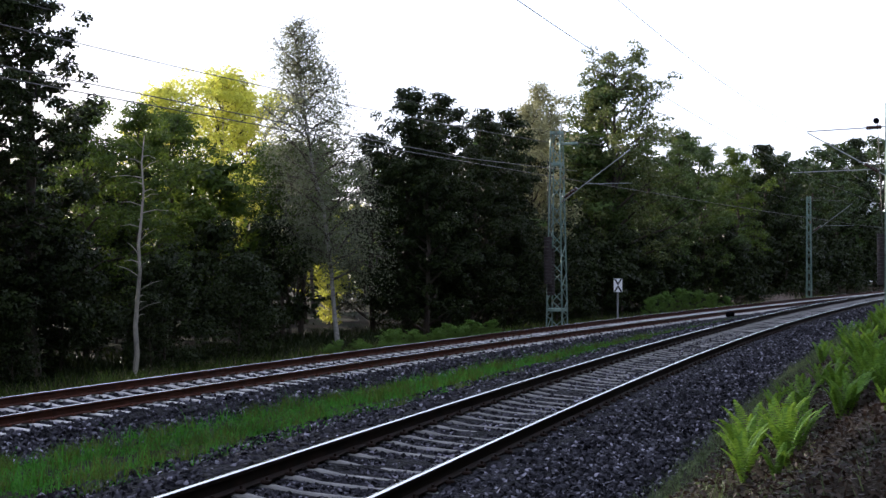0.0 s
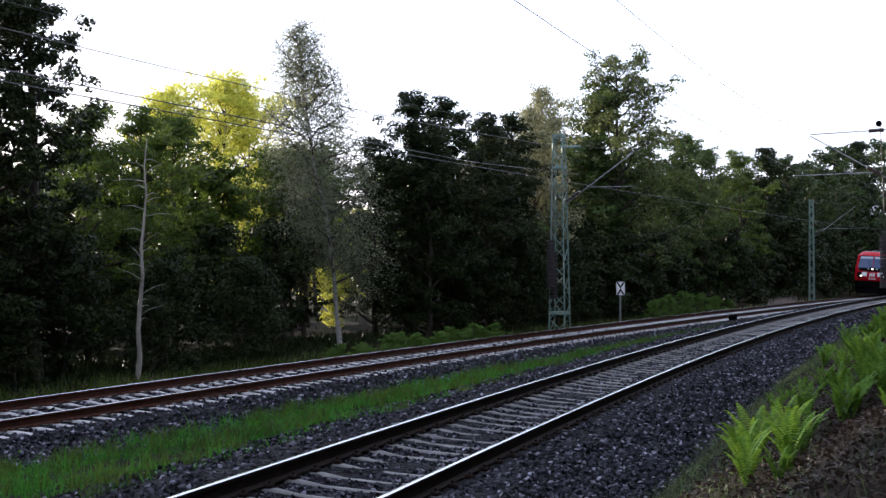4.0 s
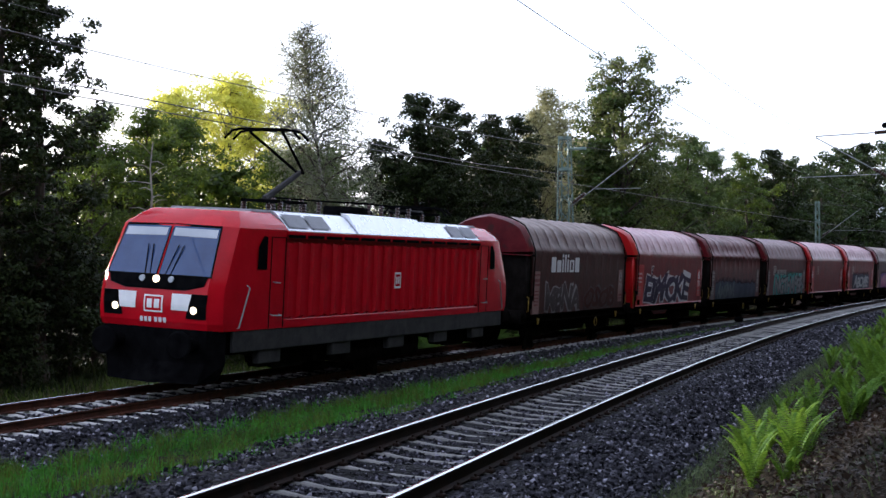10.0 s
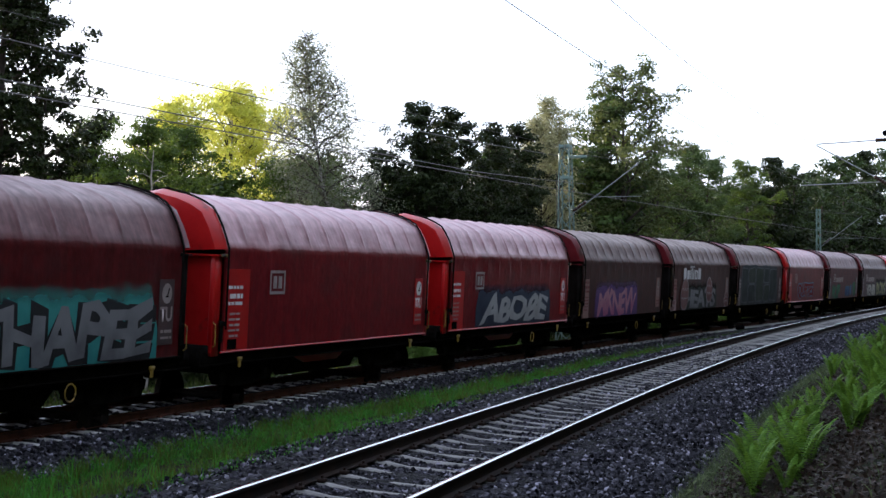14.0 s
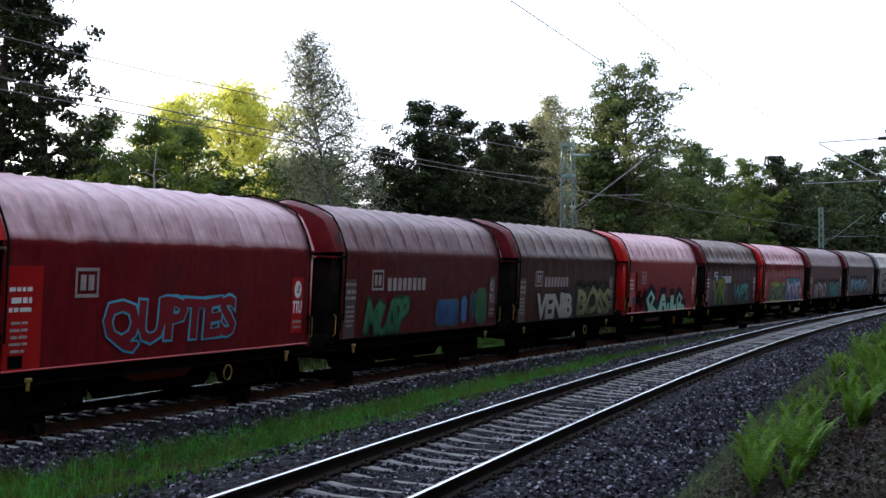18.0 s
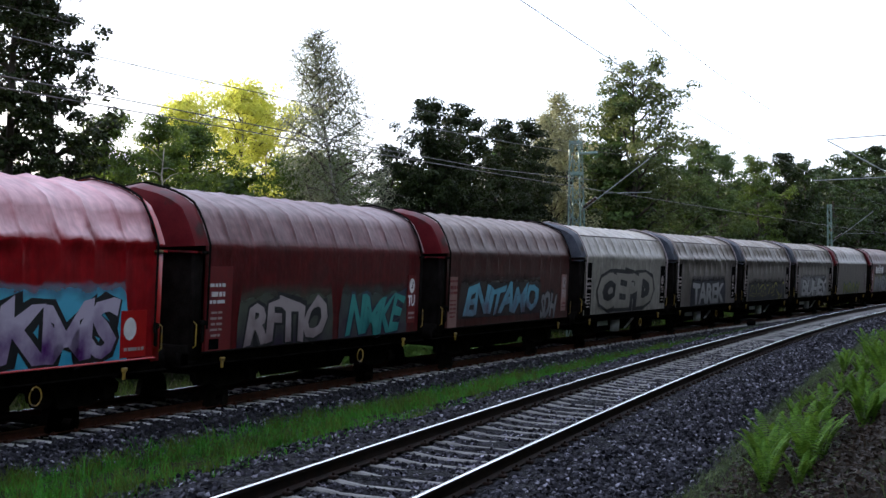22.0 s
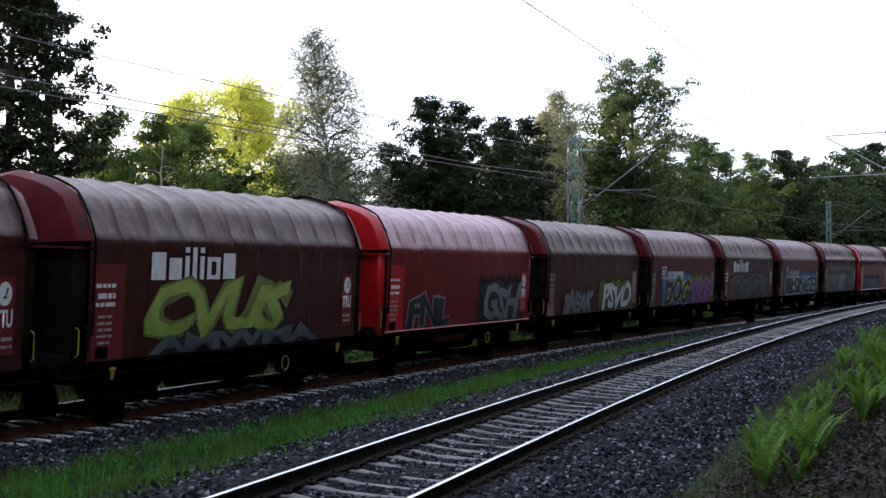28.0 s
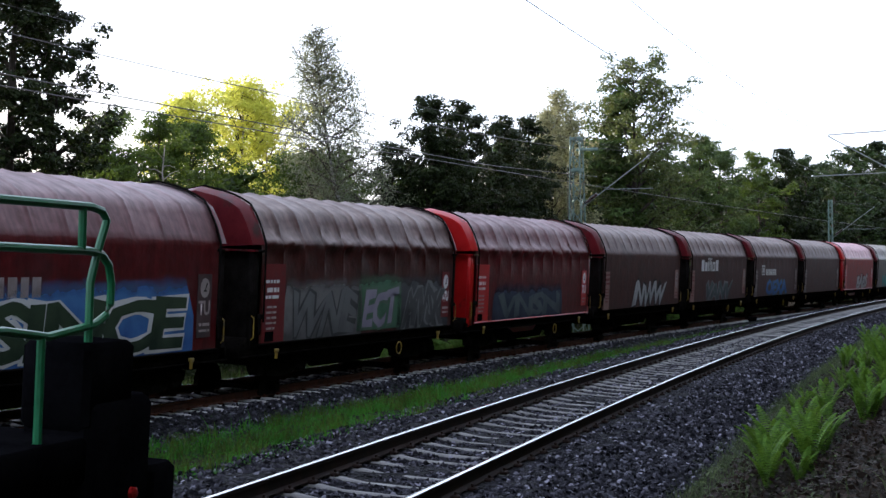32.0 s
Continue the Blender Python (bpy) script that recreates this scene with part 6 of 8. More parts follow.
def build_works_wagon():
    w = thing("works_wagon", "black flat works wagon with a green tubular end railing", "flat wagon")
    g = Geo().box(-6.0, 4.9, -1.35, 1.35, 1.12, 1.34, 0.02)
    part("deck", g, M_WKBL, w)
    for y in (-1.2, 1.2):
        part("side_beam", Geo().box(-6.0, 5.2, y - 0.08, y + 0.08, 0.78, 1.12, 0.02), M_WKBL, w)
    part("headstock", Geo().box(5.0, 5.3, -1.35, 1.35, 0.72, 1.2, 0.02), M_WKBL, w)
    part("corner_post", Geo().box(4.78, 5.22, -1.36, -1.0, 1.36, 1.77, 0.03), M_WKBL, w, "black box at the deck corner")
    part("corner_box", Geo().box(4.8, 5.4, -1.38, -1.0, 0.45, 1.5, 0.04), M_WKBL, w, "black equipment box below the corner")
    for y in (-0.875, 0.875):
        b = Geo().lathe((5.3, y, 1.0), (5.72, y, 1.0), [(0, 0.14), (0.5, 0.14), (0.52, 0.09), (0.85, 0.09), (0.87, 0.22), (0.96, 0.23), (1, 0.2), (1, 0.001)], 16)
        part("buffer", b, M_WKBL, w)
    part("step_box", Geo().box(5.41, 5.68, -1.38, -1.0, 0.3, 1.13, 0.03), M_WKBL, w, "black step box at the corner")
    part("tail_lamp", Geo().lathe((5.2, -1.375, 1.03), (5.2, -1.41, 1.03), [(0, 0.03), (0.8, 0.03), (1, 0.02), (1, 0.001)], 12), M_REDL, w, "red tail lamp lens")
    bars = [[(2.4, -1.28, 2.41), (4.86, -1.28, 2.40), (4.96, -1.28, 2.385), (5.01, -1.28, 2.34), (4.94, -1.28, 2.19), (4.89, -1.28, 2.05), (4.9, -1.28, 1.74)],
            [(2.4, -1.28, 2.23), (4.86, -1.28, 2.195), (4.98, -1.28, 2.18), (5.05, -1.28, 2.13), (5.085, -1.28, 2.04), (5.085, -1.28, 1.94), (5.05, -1.28, 1.89), (4.95, -1.28, 1.85), (4.55, -1.28, 1.81), (4.2, -1.28, 1.85), (2.4, -1.28, 1.86)],
            [(4.98, 1.28, 1.34), (4.98, 1.28, 2.40), (2.4, 1.28, 2.40)], [(4.98, 1.28, 1.9), (2.4, 1.28, 1.9)], [(4.8, -1.28, 2.2), (4.79, -1.28, 2.4)], [(4.51, -1.28, 1.34), (4.5, -1.28, 1.81)]]
    bars += [[(x, -1.28, 1.34), (x, -1.28, 2.40)] for x in (2.5, 3.7)]
    for pts in bars:
        part("railing_tube", Geo().tube(pts, 0.02, 8), M_HGRN, w, "green railing tube")
    for x in (-3.6, 3.6):
        b = part("bogie", G_BOGIE, None, w, m=pose(x, 0, 0))
        for o in (-0.9, 0.9):
            part("wheelset", G_WHEEL, None, b, m=pose(o, 0, 0.46))
    return w


WORKS = build_works_wagon()

# ---- overhead line ----
def lattice_mast(height, wide, top, seed=0):
    """A tapered four-legged lattice mast."""
    def corner(z, i):
        h = (wide + (top - wide) * z / height) / 2
        return Vector(((-h, -h), (h, -h), (h, h), (-h, h))[i] + (z,))
    m = thing("catenary_mast", "weathered green steel lattice mast beside the track", "mast", "overhead line masts")
    part("foundation", Geo().box(-0.5, 0.5, -0.5, 0.5, -0.5, 0.12, 0.04), M_CONCD, m, "concrete footing")
    for i in range(4):
        a, b = corner(0, i), corner(height, i)
        part("leg", Geo().tube([a, b], 0.038, 4), M_MAST, m, smooth=False)
    n = int(height / 0.62)
    for k in range(n):
        z0, z1 = height * k / n, height * (k + 1) / n
        for i in range(4):
            j = (i + 1) % 4
            a, b = (i, j) if k % 2 else (j, i)
            part("brace", Geo().tube([corner(z0, a), corner(z1, b)], 0.023, 4), M_MAST, m, smooth=False)
    for z in (height - 0.1, height - 1.5, 0.9):
        h = (wide + (top - wide) * z / height) / 2 + 0.03
        part("band", Geo().box(-h, h, -h, h, z - 0.07, z + 0.07, 0.01), M_MAST, m, smooth=False)
    return m


def cantilever(m, side, reach, zt, zs, zb):
    """The arm: a slanting tube, a steady arm and insulators, reaching over the track (local y = side)."""
    a = part("cantilever", Geo().tube([(0, side * 0.2, zb), (0, side * reach, zt)], 0.026, 6), M_GALV, m, "slanting bracket tube")
    part("steady_arm", Geo().tube([(0, side * (reach * 0.38), zs), (0, side * (reach + 0.1), zs - 0.02)], 0.016, 6), M_GALV, a)
    part("insulator", Geo().lathe((0, side * 0.35, zb + (zt - zb) * 0.09), (0, side * 0.95, zb + (zt - zb) * 0.27), [(t / 12, 0.085 if t % 2 else 0.05) for t in range(13)], 8), M_INSUL, a)
    part("top_tie", Geo().tube([(0, side * 0.2, zt + 0.55), (0, side * reach, zt)], 0.014, 5), M_WIRE, a)


mast_a = lattice_mast(8.9, 0.74, 0.42)
mast_a.matrix_basis = on_track(FAR, 32.2, -3.45, -0.5)
cantilever(mast_a, -1, 3.4, 7.95, 6.5, 5.7)
part("top_bracket", Geo().box(-0.06, 0.06, -1.0, 0.0, 8.25, 8.37, 0.01), M_MAST, mast_a)
for x_, z_ in ((-0.85, 3.6), (-0.48, 3.1)):
    tw_ = thing("tension_weight", "stack of rusty cast weights hung on the mast", "weight stack", m=mast_a.matrix_basis.copy())
    for k_ in range(14):
        part("weight", Geo().lathe((x_, 0.12, z_ - 1.55 + k_ * 0.15), (x_, 0.12, z_ - 1.55 + k_ * 0.15 + 0.14), [(0, 0.16), (0.1, 0.18), (0.9, 0.18), (1, 0.16)], 10), M_WEIGHT, tw_)
    part("weight_rope", Geo().tube([(x_, 0.12, z_ + 0.5), (x_, 0.12, 7.6)], 0.016, 5), M_WIRE, tw_)
mast_b = lattice_mast(8.35, 0.38, 0.26)
mast_b.matrix_basis = on_track(FAR, 88.0, -3.3, -0.5)
cantilever(mast_b, -1, 3.4, 7.7, 6.0, 5.35)
mast_c = lattice_mast(8.9, 0.42, 0.3)
mast_c.matrix_basis = on_track(NEAR, 54.5, 3.62, -0.35)
part("top_tube", Geo().tube([(0, 0.1, 7.95), (0, 3.3, 7.85)], 0.026, 6), M_GALV, mast_c, "level bracket tube")
part("slanting_tube", Geo().tube([(0, 0.1, 5.9), (0, 3.3, 7.8)], 0.028, 6), M_GALV, mast_c)
part("insulator", Geo().lathe((0, 0.35, 7.94), (0, 0.95, 7.92), [(t / 12, 0.1 if t % 2 else 0.06) for t in range(13)], 8), M_INSUL, mast_c)
part("insulator", Geo().lathe((0, 0.45, 6.1), (0, 1.0, 6.44), [(t / 12, 0.1 if t % 2 else 0.06) for t in range(13)], 8), M_INSUL, mast_c)
part("steady_arm", Geo().tube([(0, 0.6, 6.22), (0, 3.9, 6.16)], 0.024, 6), M_GALV, mast_c)
part("pulley", Geo().lathe((-0.05, 0.55, 8.2), (0.05, 0.55, 8.2), [(0, 0.001), (0, 0.11), (0.3, 0.125), (0.7, 0.125), (1, 0.11), (1, 0.001)], 14), M_BLACK, mast_c, "black tension pulley")
tw_ = thing("tension_weight", "stack of dark cast weights hung on the mast", "weight stack", m=mast_c.matrix_basis.copy())
for k_ in range(14):
    part("weight", Geo().lathe((0, 0.32, 1.5 + k_ * 0.15), (0, 0.32, 1.5 + k_ * 0.15 + 0.14), [(0, 0.2), (0.1, 0.22), (0.9, 0.22), (1, 0.2)], 10), M_WEIGHT, tw_)
part("weight_rope", Geo().tube([(0, 0.32, 3.6), (0, 0.5, 8.2)], 0.016, 5), M_WIRE, tw_)


def wire(name, label, track, pts, r=0.011, drops=()):
    """A wire along a track through (s, d, z), smooth in between."""
    ss = np.linspace(pts[0][0], pts[-1][0], 70)
    d = np.interp(ss, [p[0] for p in pts], [p[1] for p in pts])
    z = np.interp(ss, [p[0] for p in pts], [p[2] for p in pts])
    g = Geo().tube([at(track, s, a, b) for s, a, b in zip(ss, d, z)], r, 4)
    ob = part(name, g, M_WIRE)
    return tagged(ob, label, "wire", "overhead line wires")


def sagged(s0, s1, z, dip, d0=0.2, d1=-0.2, n=9):
    return [(s0 + (s1 - s0) * k / n, d0 + (d1 - d0) * k / n, z - dip * 4 * (k / n) * (1 - k / n)) for k in range(n + 1)]


wire("contact_wire", "thin copper contact wire over the near track", NEAR, [(-60, -0.2, 5.78), (0, 0.02, 5.78), (54.5, 0.25, 5.78), (110, -0.2, 5.78), (200, 0.2, 5.78)], 0.009)
wire("messenger_wire", "bronze messenger wire over the near track", NEAR, sagged(-8, 54.5, 7.55, 0.34, -0.2, 0.15) + sagged(54.6, 118, 7.5, 0.8, 0.15, -0.2), 0.009)
wire("contact_wire", "thin copper contact wire over the far track", FAR, [(-80, 0.2, 5.66), (-22, -0.25, 5.66), (32.5, 0.25, 5.66), (88, -0.25, 5.66), (200, 0.2, 5.66)], 0.0125)
wire("contact_wire", "second contact wire beside the first", FAR, [(-80, 0.0, 5.84), (-22, 0.1, 5.84), (15, -0.5, 5.9), (32.5, -2.6, 6.6)], 0.0125)
wire("messenger_wire", "bronze messenger wire over the far track", FAR, sagged(-60, 32.5, 7.5, 0.5, 0, 0.1) + sagged(32.6, 88, 7.5, 0.8, 0.1, -0.1) + sagged(88.1, 150, 7.5, 0.8), 0.005)
wire("messenger_wire", "anchored wire ending at the lattice mast", FAR, sagged(-60, 30, 7.7, 0.7, -0.2, -3.0), 0.012)

# ---- track-side sign ----
sg = thing("track_sign", "white and black cross sign on a grey steel post", "railway sign", m=on_track(FAR, 39.6, -2.95, -0.55) @ pose(0, 0, 0, 0, 0, -62))
part("post", Geo().tube([(0, 0, -0.3), (0, 0, 1.75)], 0.045, 8), M_GALV, sg)
bd = part("board", Geo().box(-0.21, 0.21, -0.075, -0.055, 1.62, 2.28), M_WHITE, sg, "white board")
for z_, s_ in ((1.94, 1), (1.96, -1)):
    ch = Geo().add([(x, -0.079, z_ + s_ * zz) for x, zz in ((-0.21, 0.32), (-0.11, 0.32), (0, 0.13), (0.11, 0.32), (0.21, 0.32), (0.0, 0.0))], [(0, 1, 2, 5), (2, 3, 4, 5)])
    part("chevron", ch, M_BLACK, bd, "black chevron", smooth=False)

# ---- a trackside box on the far track ----
bx = thing("track_magnet", "dark box magnet beside the rail", "track device", m=on_track(FAR, 45.0, 1.35, -0.15))
part("housing", Geo().box(-0.4, 0.4, -0.15, 0.15, -0.1, 0.12, 0.04), M_BLACK, bx)

# ---- far house roof behind the wood ----
hs = thing("house", "pale house with a grey roof far behind the trees", "house", m=pose(66, 238, 0, 0, 0, 25))
part("wall", Geo().box(-5, 5, -4, 4, -1.5, 13.5), M_WHITE, hs)
part("roof", Geo().prism([(-5.4, 13.4), (5.4, 13.4), (0, 18.2)], -4.4, 4.4), M_GALV, hs, "grey roof")

# ---- trees ----
def leaves(rng, centres, radii, count, size, flat_=0.7, droop=0.0, corners=3, crisp=0.75):
    """Leaf blades in sprays: most lie on the upper, outer side of their spray and face outwards; arrays of corners and faces."""
    weight = radii ** 2 / (radii ** 2).sum()
    c = rng.choice(len(centres), count, p=weight)
    dirs = rng.normal(size=(count, 3))
    dirs[:, 2] = np.where(rng.random(count) < crisp, np.abs(dirs[:, 2]) - 0.15, dirs[:, 2])
    dirs /= np.linalg.norm(dirs, axis=1)[:, None]
    r = np.where(rng.random(count) < crisp, rng.uniform(0.7, 1.08, count), rng.random(count) ** 0.5)
    p = centres[c] + dirs * (r * radii[c])[:, None] * np.array([1, 1, flat_])
    if droop:
        p[:, 2] -= rng.random(count) ** 2 * droop
    face = dirs * 0.9 + np.array([0, 0, 0.5]) + rng.normal(size=(count, 3)) * 0.5
    a = np.cross(face, rng.normal(size=(count, 3)))
    a /= np.linalg.norm(a, axis=1)[:, None]
    b = np.cross(face, a)
    b /= np.linalg.norm(b, axis=1)[:, None]
    s = (size * rng.uniform(0.6, 1.3, count))[:, None]
    blade = [p - a * s * 0.5, p + b * s * 0.3, p + a * s * 0.5, p - b * s * 0.3]
    if corners == 3:
        blade = [p - a * s * 0.55, p + a * s * 0.45 + b * s * 0.36, p + a * s * 0.35 - b * s * 0.42]
    v = np.stack(blade, 1).reshape(-1, 3)
    f = np.arange(count * corners).reshape(-1, corners)
    return v, f


def grow(seed, height, trunk_r, clear, spread, limbs, lean=0.0, top=1.0, shape="round", rise=0.55, twigs=4):
    """A trunk with limbs and twigs; returns its mesh parts and where the leaf clumps sit."""
    rng = random.Random(seed)
    wood, limbs_, tips = Geo(), Geo(), []
    pts, x, y = [], 0.0, 0.0
    n = 9
    for i in range(n + 1):
        t = i / n
        pts.append(Vector((x + lean * height * t, y, height * 0.96 * t)))
        x += rng.uniform(-0.05, 0.05) * height * 0.25
        y += rng.uniform(-0.05, 0.05) * height * 0.25
    pts[0].z = -0.4
    wood.tube(pts, [trunk_r * (1.25 if i == 0 else 1) * (1 - 0.93 * i / n) + 0.012 for i in range(n + 1)], 8, False)
    for k in range(limbs):
        t = clear + (1 - clear) * (k + rng.random() * 0.8) / limbs
        i = min(int(t * n), n - 1)
        base = pts[i].lerp(pts[i + 1], t * n - i)
        u = (t - clear) / (1 - clear)
        reach = {"round": math.sin(math.pi * min(1, 0.2 + 0.8 * u)) ** 0.7, "cone": 1.05 - u, "flame": (1.0 - u) ** 0.6 * (0.45 + u), "broad": (1 - u * u) ** 0.5, "spire": min(1.0, 2.0 * (1 - u)) ** 0.8}[shape] * spread * rng.uniform(0.65, 1.15) + 0.25
        a = k * 2.4 + rng.uniform(-0.5, 0.5)
        d = Vector((math.cos(a), math.sin(a), rise * rng.uniform(0.6, 1.4) * (0.7 + u))).normalized()
        lp = [base]
        for j in range(1, 5):
            q = base + d * reach * j / 4 + Vector((rng.uniform(-1, 1), rng.uniform(-1, 1), rng.uniform(-0.6, 0.9))) * reach * 0.07
            lp.append(q)
        r0 = trunk_r * (1 - 0.85 * t) * 0.5 + 0.012
        limbs_.tube(lp, [r0 * (1 - j / 4.6) + 0.006 for j in range(5)], 4, False)
        for j in (2, 3, 4):
            tips.append((lp[j], reach))
            for _ in range(twigs):
                w = Vector((rng.uniform(-1, 1), rng.uniform(-1, 1), rng.uniform(-0.5, 0.8))) * (0.28 * reach + 0.25)
                limbs_.tube([lp[j], lp[j] + w], [0.014, 0.005], 3, False)
                tips.append((lp[j] + w, reach))
    tips.append((pts[-1], spread * 0.5))
    return wood, limbs_, tips


def tree_meshes(seed, bark, leaf, height, trunk_r, clear, spread, limbs, count, size, clump=0.55, droop=0.0, crisp=0.75, **kw):
    wood, limbs_, tips = grow(seed, height, trunk_r, clear, spread, limbs, **kw)
    rng = np.random.default_rng(seed)
    c = np.array([tuple(p) for p, _ in tips])
    r = np.array([clump * rng.uniform(0.6, 1.25) * (0.5 + 0.5 * min(1.0, q / (0.6 * spread))) for _, q in tips])
    v, f = leaves(rng, c, r, count, size, 0.72, droop, 3, crisp)
    tm = wood.mesh("trunk", True)
    tm.materials.append(bark)
    bm_ = limbs_.mesh("bough", True)
    bm_.materials.append(M_BARK)
    return tm, bm_, from_arrays("crown", v, f, leaf)


TREES = {}


def tree_kind(key, *a, **k):
    TREES[key] = tree_meshes(*a, **k)


def tree(key, label, s, d, scale=1.0, turn=0.0, tilt=0.0, leaf=None, category="tree", group="lineside trees"):
    """Stand a tree beside the far track, at its place along and off it."""
    p = at(FAR, s, d)
    z = float(ground_z(np.array([p.x]), np.array([p.y]))[0])
    t = thing("tree" if category == "tree" else "bush", label, category, group, m=pose(p.x, p.y, z, tilt, 0, turn) @ Matrix.Diagonal((scale, scale, scale, 1)))
    tm, br, cm = TREES[key]
    part("trunk", tm, None, t)
    part("bough", br, None, t)
    if leaf is not None:
        cm = with_mat(cm, leaf)
    part("crown", cm, None, t)
    return t


def in_glade(s, d, wide):
    """Whether a plant of that half-width would stand in the narrow glade that runs from the birch to the sunlit clearing."""
    p = at(FAR, s, d)
    return abs(p.x + 0.0734 * p.y) < wide and -40 < d < -5.5


# all kinds are 10 m tall before scaling
tree_kind("oak", 11, M_BARK, M_OAK, 10, 0.17, 0.1, 2.6, 26, 24000, 0.125, 0.44, shape="round", twigs=2)
tree_kind("oak2", 12, M_BARK, M_OAK, 10, 0.17, 0.12, 2.2, 25, 22000, 0.125, 0.42, shape="flame", twigs=2)
tree_kind("ragged", 37, M_BARK, M_OAK, 10, 0.16, 0.1, 2.9, 30, 26000, 0.11, 0.38, shape="broad", rise=0.5, twigs=3)
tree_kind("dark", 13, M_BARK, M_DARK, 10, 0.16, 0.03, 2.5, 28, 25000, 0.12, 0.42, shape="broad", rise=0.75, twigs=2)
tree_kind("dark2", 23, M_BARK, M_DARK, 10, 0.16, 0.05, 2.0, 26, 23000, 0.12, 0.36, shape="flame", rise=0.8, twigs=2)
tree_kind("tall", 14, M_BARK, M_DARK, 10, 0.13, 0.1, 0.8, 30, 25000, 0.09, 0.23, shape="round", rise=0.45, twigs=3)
tree_kind("ash", 15, M_BARK, M_MID, 10, 0.13, 0.08, 2.5, 26, 24000, 0.115, 0.42, shape="round", twigs=2)
# the pale bark stands in for sunlight on the yellow trees' trunks
tree_kind("yellow", 16, M_PALEWOOD, M_YELL, 10, 0.11, 0.2, 2.3, 32, 20000, 0.11, 0.36, shape="round", rise=0.9, twigs=3)
tree_kind("birch", 17, M_BIRCH, M_BIRL, 10, 0.062, 0.2, 1.5, 46, 42000, 0.056, 0.27, droop=1.4, shape="spire", rise=0.75, lean=-0.165, twigs=4, crisp=0.3)
tree_kind("olive", 24, M_BARK, M_OLIVE, 10, 0.12, 0.1, 1.8, 28, 20000, 0.10, 0.36, droop=0.3, shape="flame", rise=0.9, twigs=3)
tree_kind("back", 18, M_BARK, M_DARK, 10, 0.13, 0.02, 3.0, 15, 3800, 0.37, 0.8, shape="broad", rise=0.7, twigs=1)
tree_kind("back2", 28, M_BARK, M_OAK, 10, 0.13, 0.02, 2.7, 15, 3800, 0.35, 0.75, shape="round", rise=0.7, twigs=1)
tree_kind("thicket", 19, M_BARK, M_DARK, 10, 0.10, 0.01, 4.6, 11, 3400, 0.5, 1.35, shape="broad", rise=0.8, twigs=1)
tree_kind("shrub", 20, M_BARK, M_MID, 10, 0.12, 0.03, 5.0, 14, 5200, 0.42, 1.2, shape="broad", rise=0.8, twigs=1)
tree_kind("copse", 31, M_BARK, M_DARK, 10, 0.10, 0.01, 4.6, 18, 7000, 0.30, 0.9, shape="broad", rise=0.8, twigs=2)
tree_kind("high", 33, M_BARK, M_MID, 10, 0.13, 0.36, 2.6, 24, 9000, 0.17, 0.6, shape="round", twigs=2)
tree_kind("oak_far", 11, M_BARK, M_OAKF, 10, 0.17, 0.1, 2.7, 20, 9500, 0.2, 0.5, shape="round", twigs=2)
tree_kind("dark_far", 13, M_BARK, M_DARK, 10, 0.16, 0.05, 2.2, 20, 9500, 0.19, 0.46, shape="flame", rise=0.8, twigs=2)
tree_kind("bank", 29, M_BARK, M_OAK, 10, 0.13, 0.02, 2.9, 14, 3600, 0.45, 0.9, shape="broad", rise=0.7, twigs=1)

OAK, DARKT = "dark green leafy oak at the edge of the wood", "dense dark-leaved tree at the edge of the wood"
tree("tall", "tall oak with a forked dark trunk and open crown", 2.35, -8.0, 1.35, 20)
tree("tall", "tall slim oak with an open crown", 1.0, -8.6, 1.35, 200)
tree("tall", "tall slim oak with an open crown", -0.9, -8.2, 1.35, 90)
tree("ash", "green tree beside the dead trunk", 7.9, -10.5, 0.80, 140)
tree("ash", "green lineside tree with a rounded crown", 12.2, -12.0, 0.82, 10)
tree("oak", "leafy green tree in front of the yellow one", 16.4, -13, 0.86, 30, leaf=M_MID)
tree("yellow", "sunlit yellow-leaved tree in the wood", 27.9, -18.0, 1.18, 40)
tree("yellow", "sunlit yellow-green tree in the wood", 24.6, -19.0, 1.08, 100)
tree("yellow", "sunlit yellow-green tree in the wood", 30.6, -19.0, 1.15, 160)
tree("birch", "slender silver birch with drooping grey-green twigs", 19.4, -7.6, 1.27, 0)
tree("dark", DARKT, 27.6, -10.3, 0.84, 30)
tree("dark2", DARKT, 27.3, -8.4, 1.08, 150)
tree("dark2", DARKT, 30.3, -8.0, 1.09, 250)
tree("dark2", DARKT, 35.2, -8.2, 1.06, 300)
tree("dark2", DARKT, 40.9, -9.5, 1.12, 80)
tree("dark", DARKT, 27.2, -7.6, 0.86, 200)
tree("dark", DARKT, 31.8, -7.4, 0.83, 100)
tree("dark", DARKT, 37.0, -7.6, 0.86, 10)
tree("olive", "olive-leaved tree beside the lattice mast", 47.7, -9.5, 1.32, 60)
tree("olive", "thin olive-leaved tree by the mast", 45.6, -10, 1.18, 160)
tree("ragged", "tall broad oak with a ragged olive-green crown", 57.9, -9.5, 1.6, 60, leaf=M_OAKL)
tree("oak2", OAK, 58.0, -10.5, 1.45, 200)
tree("ragged", OAK, 66.3, -9.5, 1.16, 130)
tree("oak2", OAK, 70.6, -9.0, 1.24, 220)
tree("oak", OAK, 75.5, -8.5, 1.19, 20)
tree("ash", "green tree above the bramble hedge", 86.8, -9.0, 1.22, 310)
tree("dark_far", DARKT, 98.2, -9.5, 1.36, 70)
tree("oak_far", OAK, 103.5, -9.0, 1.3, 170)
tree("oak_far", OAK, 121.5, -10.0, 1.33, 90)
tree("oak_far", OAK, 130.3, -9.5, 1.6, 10)
